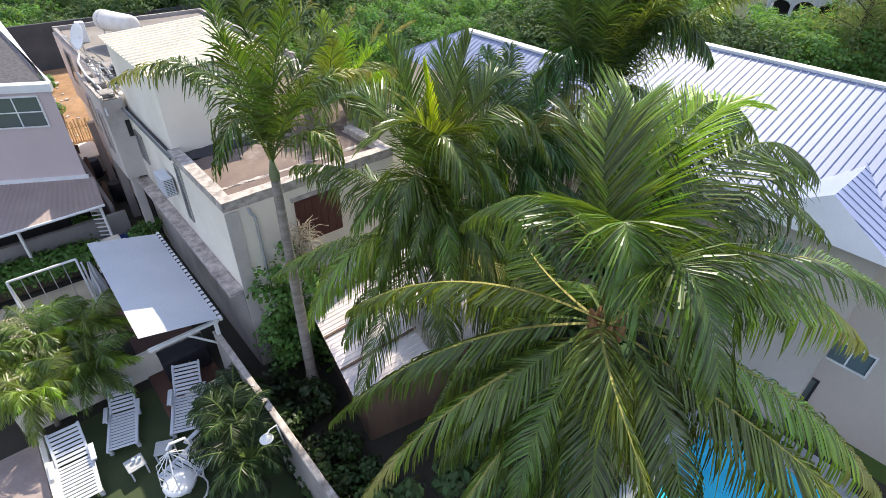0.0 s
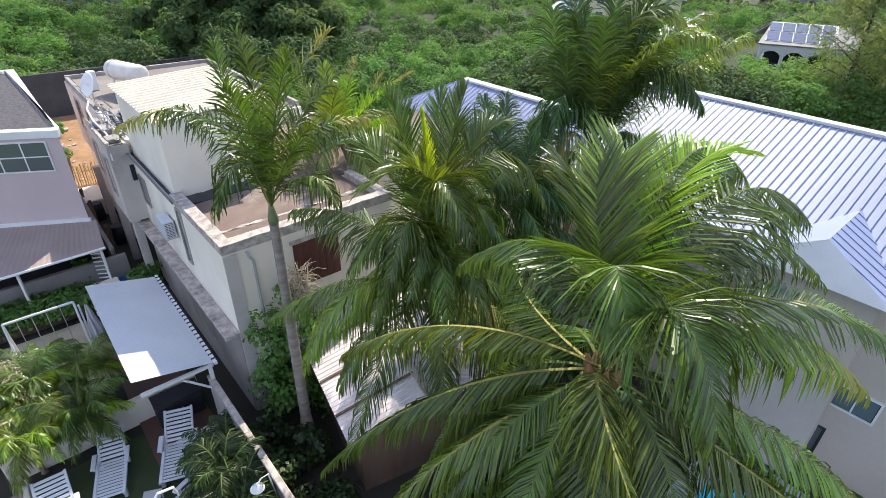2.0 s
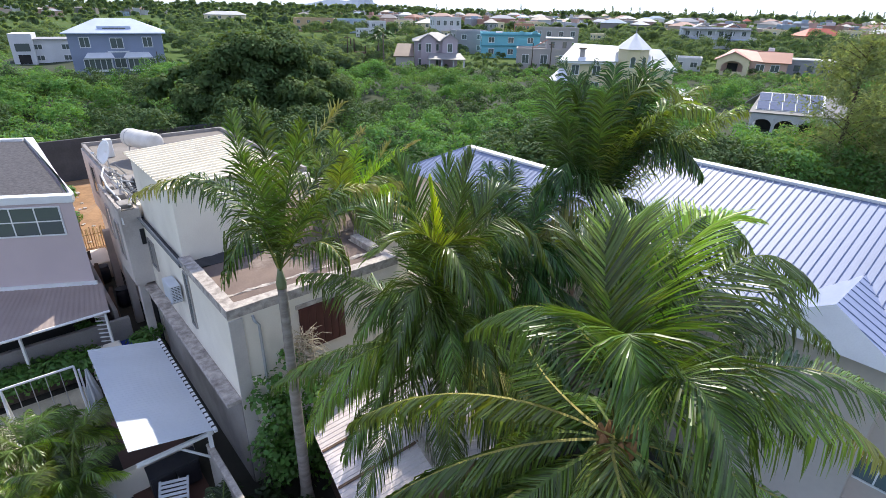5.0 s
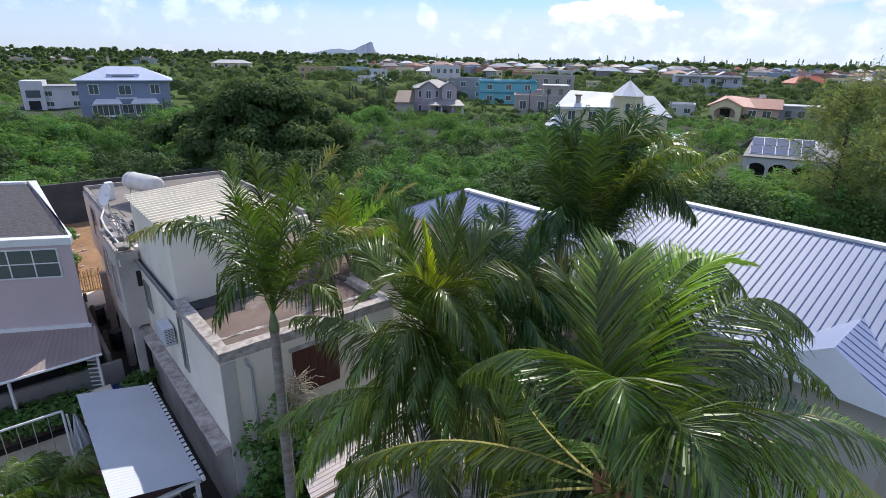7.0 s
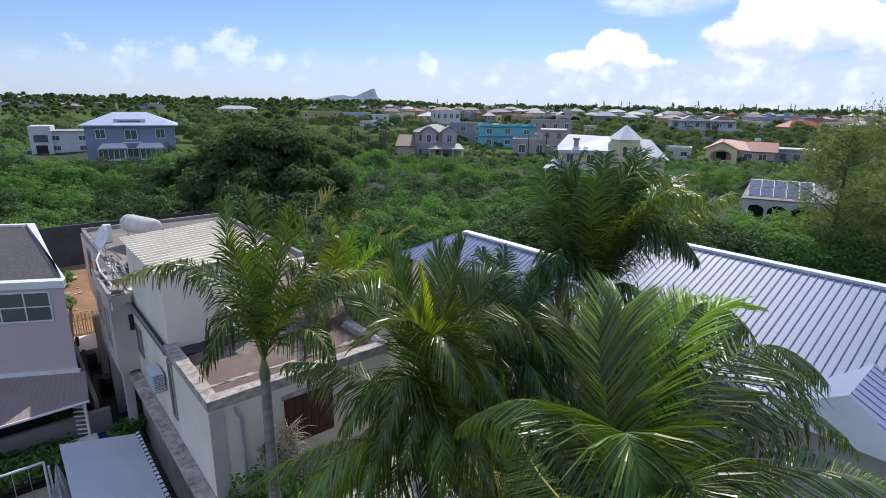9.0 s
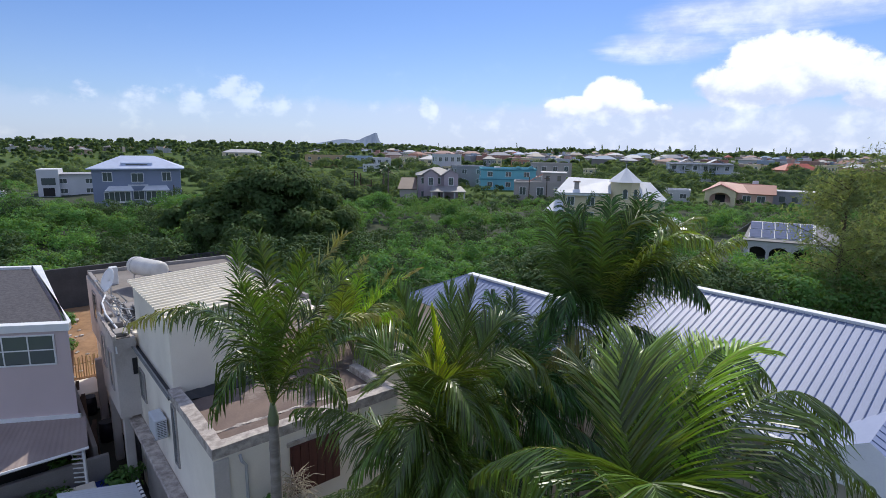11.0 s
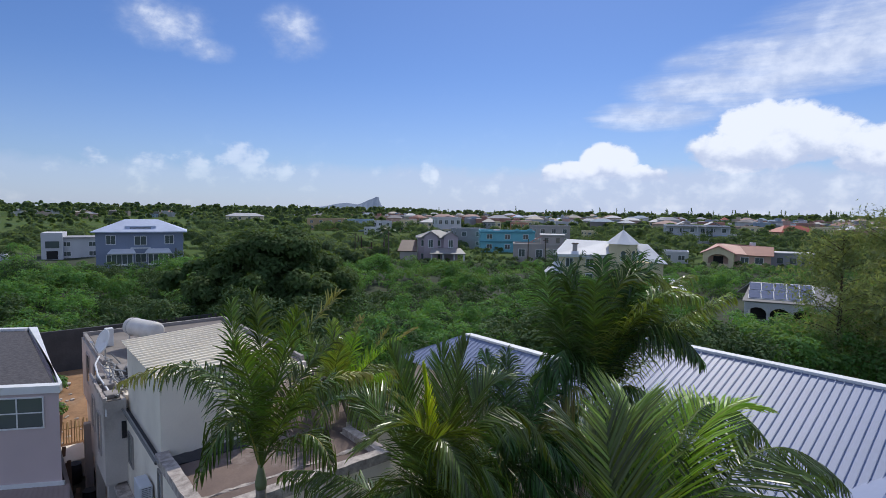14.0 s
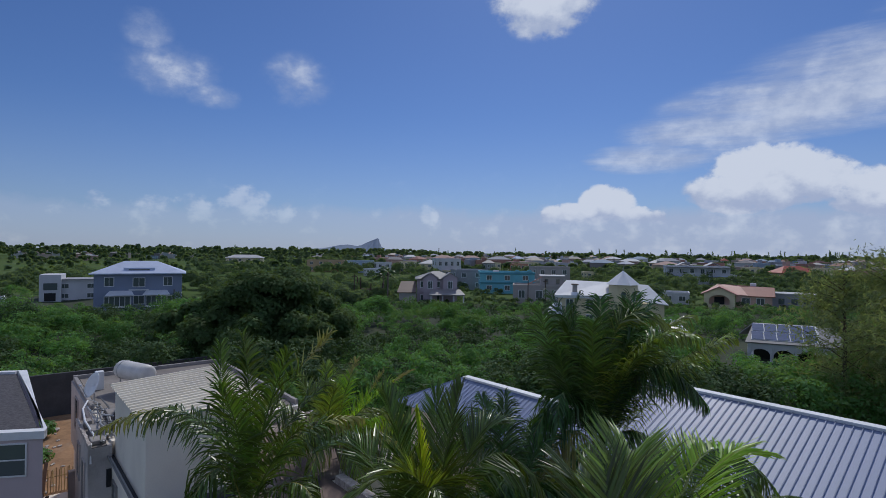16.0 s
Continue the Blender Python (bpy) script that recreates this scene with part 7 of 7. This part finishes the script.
    part("porch_roof", slab(bmesh.new(), [(-8.4, -2.6, 2.6), (-5.0, -2.6, 2.6), (-5.4, 0.0, 4.3), (-6.6, 0.0, 4.3)], 0.18), M["roof_white"], a, "small white porch roof")
    for x in (-7.9, -5.4):
        part("porch_post", boxed((x - 0.15, -2.4, 0), (x + 0.15, -2.1, 2.6)), M["white_paint"], a)
    part("low_wing", boxed((8.8, -13.5, 0), (12.4, -8.5, 2.1)), M["paint_cream"], a)
    part("low_roof", slab(bmesh.new(), [(8.2, -14.1, 2.1), (13.0, -14.1, 2.1), (11.8, -10.8, 3.4), (9.4, -10.8, 3.4)], 0.18), M["roof_white"], a, "white roof slope")


spire_villa()


def pink_house():
    """Pink house; local x along its front."""
    a = root("house", "pink house with an arched gable porch and tiled roofs", "house", pose(60.4, 134.1, 0, 0, 0, -24.2), "houses across the plain")
    part("wall", boxed((0.0, 0.0, 0), (7.6, 8.0, 3.4)), M["paint_pink"], a, "pink plaster")
    for x in (1.4, 4.4):
        w = far_window(a, x, x + 1.6, 1.2, 2.6, 0.0)
    part("roof_tiles", slab(bmesh.new(), [(2.6, -0.6, 3.2), (8.2, -0.6, 3.2), (8.2, 3.6, 5.2), (1.0, 3.6, 5.2)], 0.18), M["roof_tile"], a, "red tiled slope")
    part("roof_grey", slab(bmesh.new(), [(-7.0, 2.0, 3.6), (2.6, -0.6, 3.3), (1.0, 3.6, 5.2), (-4.0, 5.5, 5.6)], 0.18), M["roof_pink"], a, "faded pink slope")
    part("roof_back", slab(bmesh.new(), [(8.2, 9.0, 3.4), (-6.0, 9.0, 3.4), (-4.0, 5.2, 5.6), (8.2, 3.6, 5.2)], 0.18), M["roof_pink"], a, "faded pink slope")
    # arched gable porch
    p = part("porch", boxed((-6.9, 0.4, 0), (-0.2, 6.0, 3.4)), M["paint_pink"], a, "pink porch room")
    part("porch_front", arch_mesh(-3.5, 1.7, 2.3, 1.5, 3.5, -1.6, -1.3), M["paint_cream"], p, "cream arch")
    for x in (-6.3, -0.7):
        part("porch_pier", boxed((x - 0.55, -1.6, 0), (x + 0.55, -1.3, 3.5)), M["paint_cream"], p)
    part("porch_wall", boxed((-5.8, -1.55, 0), (-1.2, -1.35, 0.9)), M["paint_cream"], p)
    part("porch_gable", slab(bmesh.new(), [(-6.9, -1.6, 3.5), (-0.1, -1.6, 3.5), (-3.5, -1.6, 5.0)], 0.25), M["paint_cream"], p, "cream gable")
    part("porch_door", boxed((-4.6, 0.33, 0.2), (-2.4, 0.42, 2.6)), M["dark"], p)
    for k in (-1, 1):
        part("gable_roof", slab(bmesh.new(), [(-3.5 + k * 4.0, -2.0, 3.2), (-3.5, -2.0, 5.1), (-3.5, 5.0, 5.1), (-3.5 + k * 4.0, 5.0, 3.2)][::k], 0.16), M["roof_pink"], p, "faded pink slope")
    # grey annexe
    n = part("annexe", boxed((7.6, 3.0, 0), (16.5, 9.0, 3.7), 0.03), M["paint_grey"], a, "grey flat annexe")
    part("annexe_roof", boxed((7.4, 2.8, 3.7), (16.7, 9.2, 3.95), 0.03), M["roof_pale"], n)
    for x in (9.0, 11.6, 14.0):
        part("pane", boxed((x, 2.94, 1.4), (x + 1.2, 3.02, 2.7)), M["pane"], n)
    part("roof_tank", tubed([(3.8, 5.6, 5.0), (3.8, 5.6, 6.0)], 0.7, 10), M["plastic"], a)


pink_house()


def solar_house():
    a = root("house", "white arcaded house with solar panels on its roof", "house", pose(35.8, 66.2, 0, 0, 0, -20) @ Matrix.Diagonal((0.74, 0.68, 0.64, 1)), "houses across the plain")
    part("wall", boxed((-4.8, -1.5, 0), (7.0, 6.0, 4.2)), M["paint_white"], a)
    part("roof", slab(bmesh.new(), [(-6.2, -4.6, 4.5), (7.6, -4.6, 4.5), (6.0, 1.2, 7.4), (-4.6, 1.2, 7.4)], 0.2), M["roof_grey"], a, "grey roof slope")
    part("roof", slab(bmesh.new(), [(7.6, 6.8, 4.5), (-6.2, 6.8, 4.5), (-4.6, 1.2, 7.4), (6.0, 1.2, 7.4)], 0.2), M["roof_grey"], a, "grey roof slope")
    part("beam", boxed((-5.8, -4.3, 3.5), (7.2, -3.9, 4.3)), M["paint_white"], a)
    for i in range(5):
        x = -5.6 + i * 3.1
        part("column", tubed([(x, -4.1, 0), (x, -4.1, 3.5)], 0.24, 8), M["paint_white"], a)
    for i in range(4):
        part("arch", arch_mesh(-4.05 + i * 3.1, 2.1, 1.35, 1.25, 3.52, -4.25, -3.95), M["paint_white"], a)
    # shade of the porch painted as one dark panel on the wall
    part("porch_shade", boxed((-4.7, -1.56, 0.3), (6.9, -1.503, 3.4)), M["dark"], a, "near-black panel standing in for the shaded porch openings")
    part("balustrade", boxed((-5.6, -4.2, 0.8), (7.0, -4.0, 1.0)), M["paint_white"], a)
    n = Vector((0, -2.9, 5.8)).normalized()
    for r in range(2):
        for c in range(5):
            def pt(u, v):
                return Vector((-5.2 + u, -4.0 + 5.0 * v, 4.8 + 2.5 * v)) + n * 0.14
            u0, v0 = c * 1.75 + 0.25 * r, 0.06 + r * 0.47
            part("solar_panel", slab(bmesh.new(), [pt(u0, v0), pt(u0 + 1.62, v0), pt(u0 + 1.72, v0 + 0.43), pt(u0 + 0.1, v0 + 0.43)], 0.05), M["slab"], a, "dark blue solar panel")
    part("panel_frame", slab(bmesh.new(), [Vector((-5.35, -3.85, 4.87)) + n * 0.06, Vector((3.8, -3.85, 4.87)) + n * 0.06, Vector((4.2, 1.0, 7.3)) + n * 0.06, Vector((-4.7, 1.0, 7.3)) + n * 0.06], 0.04), M["white_paint"], a)


solar_house()


def ruin():
    a = root("brick_ruin", "unfinished brick shell with bare posts", "ruin", pose(-29.5, 134.0, 0, 0, 0, 14))
    part("wall", boxed((-5.0, -0.2, 0), (2.0, 0.2, 3.2)), M["roof_brown"], a)
    part("wall", boxed((-5.0, -0.2, 0), (-4.6, 6, 2.6)), M["roof_brown"], a)
    for x in (-3.4, -2.6, 0.0, 3.0, 4.4):
        part("post", boxed((x - 0.15, -0.6, 0), (x + 0.15, -0.3, 6.2 if x < -2 else 4.6)), M["bark"], a)


ruin()


def town():
    """Scattered houses farther off."""
    rng = random.Random(77)
    walls = ["white", "beige", "lilac", "cream", "salmon", "pink", "ochre", "pale_blue", "grey", "white", "cream"]
    words = dict(white="white", beige="beige", lilac="lilac", cream="cream", salmon="salmon", pink="pink", ochre="ochre", pale_blue="pale blue", grey="grey")
    spots = [(-166, 352, 24, 7, "cream"), (-96, 312, 22, 6.5, "ochre"), (-74, 306, 15, 6.5, "pale_blue"), (-52, 330, 16, 6, "pink"), (-30, 300, 16, 6, "cream"), (-20, 262, 12, 9, "white")]
    for x, y, w, h, key in spots:
        far_house(words[key] + " house among trees", x, y, rng.uniform(0, 25), w, 10, h, M["paint_" + key], rng.choice(["flat", "hip"]), rng.choice(["roof_pale", "roof_grey", "roof_red"]), 2, 4)
    for i in range(205):
        y = 250 + 540 * rng.random() ** 1.2
        x = rng.uniform(-0.72, 0.85) * y
        if x < -0.1 * y and rng.random() < 0.55:
            continue
        if abs(x / y - 0.38) < 0.06 and y < 330 or x / y < -0.22 and y < 560:
            continue
        key = rng.choice(walls)
        far_house(words[key] + " house among trees", x, y, rng.uniform(-20, 50), rng.uniform(5.5, 9.5), rng.uniform(5.5, 8), rng.choice([3.4, 3.6, 6.2, 6.6, 7.0]), M["paint_" + key],
                  rng.choice(["flat", "flat", "hip"]), rng.choice(["roof_pale", "roof_grey", "roof_grey", "roof_grey", "roof_red", "roof_brown", "roof_brown", "roof_blue"]), 2, rng.choice([2, 3, 3]), rng.uniform(1.5, 2.6))



def far_town():
    """The many small houses near the skyline, too small to pick apart."""
    rng = random.Random(88)
    bm = bmesh.new()
    for _ in range(340):
        az = radians(rng.choice([rng.uniform(-12, 42), rng.uniform(-12, 42), rng.uniform(-48, 42)]))
        d = rng.uniform(330, 900) if az > -0.2 else rng.uniform(600, 900)
        x, y, w, dp, h = d * math.sin(az), d * math.cos(az), rng.uniform(3.5, 7.5), rng.uniform(3, 6), rng.uniform(4.5, 8.5)
        m = Matrix.Translation((x, y, 0)) @ Matrix.Rotation(rng.uniform(-0.6, 0.9), 4, 'Z')
        box(bm, (-w, -dp, 0), (w, dp, h), 0.0, m)
        if rng.random() < 0.5:
            c4 = [bm.verts.new(m @ Vector(q)) for q in ((-w - .5, -dp - .5, h + 0.02), (w + .5, -dp - .5, h + 0.02), (w + .5, dp + .5, h + 0.02), (-w - .5, dp + .5, h + 0.02))]
            r2 = [bm.verts.new(m @ Vector(q)) for q in ((-w * 0.4, 0, h + 2.0), (w * 0.4, 0, h + 2.0))]
            for f in ((c4[0], c4[1], r2[1], r2[0]), (c4[2], c4[3], r2[0], r2[1]), (c4[1], c4[2], r2[1]), (c4[3], c4[0], r2[0])):
                bm.faces.new(f)
        else:
            box(bm, (-w * 0.5, -dp * 0.5, h + 0.02), (-w * 0.1, dp * 0.4, h + rng.uniform(0.8, 2.4)), 0.0, m)
    thing("far_town", bm, M["far_walls"], Matrix(), "many small pale houses near the skyline", "town", kind="stuff")


town()
far_town()


def far_woods():
    rng = np.random.default_rng(31)
    cs, rs = [], []
    for _ in range(5200):
        y = 118 + 800 * rng.random() ** 1.6
        x = rng.uniform(-0.98, 0.95) * y
        big = noise.noise((x * 0.012, y * 0.012, 2.0))
        if y < 420:
            r = rng.uniform(0.8, 1.9) if rng.random() < 0.8 - 0.3 * big else rng.uniform(1.8, 3.2)
        else:
            r = rng.uniform(1.4, 3.4) * (1 + 0.4 * big)
        if x < -55 and y < 135 or x < -0.15 * y and 210 < y < 560 and rng.random() < 0.6:
            continue
        if (-22 < x < 30 and y < 172) or (42 < x < 82 and y < 152):
            r = min(r, 0.9)
        h = r * rng.uniform(0.6, 1.25)
        if y > 600:
            h += rng.uniform(0, 3.0)
        cs.append((x, y, h))
        rs.append(r)
    # trees between the roofs of the town
    for _ in range(1500):
        az = radians(rng.uniform(-30, 43))
        d = rng.uniform(250, 720)
        r = rng.uniform(1.6, 3.3)
        cs.append((d * math.sin(az), d * math.cos(az), r * rng.uniform(0.8, 1.6)))
        rs.append(r)
    # skyline of trees
    for _ in range(2400):
        az = radians(rng.uniform(-50, 46))
        d = rng.uniform(600, 950)
        tall = 3.2 * noise.noise((az * 24, 1, 1)) + 2.2 * noise.noise((az * 90, 3, 1)) + (3.5 if az < -0.12 else 0.8)
        cs.append((d * math.sin(az), d * math.cos(az), rng.uniform(1.5, 10.5) + tall))
        rs.append(rng.uniform(1.3, 3.6))
    cs, rs = np.array(cs), np.array(rs)
    dist = np.hypot(cs[:, 0], cs[:, 1])
    order = dist < 300
    p1 = clump_points(rng, cs[order], rs[order], 50, 0.9, 0.6)
    p2 = clump_points(rng, cs[~order], rs[~order], 5.5, 0.9, 0.6)
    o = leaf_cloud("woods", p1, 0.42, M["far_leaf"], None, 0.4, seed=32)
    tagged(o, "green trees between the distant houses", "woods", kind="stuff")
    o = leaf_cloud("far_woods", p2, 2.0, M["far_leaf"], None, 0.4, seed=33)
    tagged(o, "dark green woods along the horizon", "woods", kind="stuff")
    # slim spires of casuarina on the skyline
    sp = []
    for _ in range(95):
        az = radians(rng.choice([rng.uniform(6, 42), rng.uniform(-50, 42)], p=[0.75, 0.25]))
        d = rng.uniform(600, 850)
        top = rng.uniform(11, 19)
        lean = rng.normal(0, 0.8)
        for k in range(70):
            s = (k / 69) ** 0.8
            sp.append((d * math.sin(az) + lean * s + rng.normal(0, 1.3 * (1.12 - s)), d * math.cos(az), 4 + (top - 4) * s))
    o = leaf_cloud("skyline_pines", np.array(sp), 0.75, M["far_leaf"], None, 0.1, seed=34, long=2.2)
    tagged(o, "slim casuarina trees on the skyline", "woods", kind="stuff")
    # the lone palm over the ruin
    for x, y, h in ((-24.5, 131, 7.6), (-26.0, 133, 6.4)):
        r2 = random.Random(int(h * 10))
        palm("far_palm", "distant palm beside the brick ruin", (x, y, 0), (x, y, h), [arching(360 * i / 14 + r2.uniform(-9, 9), r2.uniform(2.2, 3.0), 1.2, r2.uniform(-1.4, 1.2)) for i in range(14)],
             (0.2, 0.15), 0.9, 22, 0.12, 0.6, seed=90 + int(h), base_mat="frond_dark")


far_woods()


def mountain():
    bm = bmesh.new()
    y = 3600
    prof = [(-1290, 0), (-1246, 16), (-1145, 24), (-1085, 35), (-1025, 47), (-966, 52), (-898, 42), (-866, 50), (-827, 69), (-787, 85), (-760, 97), (-748, 93), (-741, 66), (-728, 38), (-700, 22), (-620, 0)]
    a = [bm.verts.new((x * 1.0, y, z)) for x, z in prof]
    b = [bm.verts.new((x * 1.072, y + 260, z * 0.8)) for x, z in prof]
    c = [bm.verts.new((x * 0.956, y - 160, 0)) for x, z in prof]
    for i in range(len(prof) - 1):
        bm.faces.new((a[i], a[i + 1], b[i + 1], b[i]))
        bm.faces.new((c[i], c[i + 1], a[i + 1], a[i]))
    thing("mountain", bm, M["hazy_hill"], Matrix(), "island hill with a cliff on the horizon, haze painted in its blue", "mountain", kind="structure")


mountain()
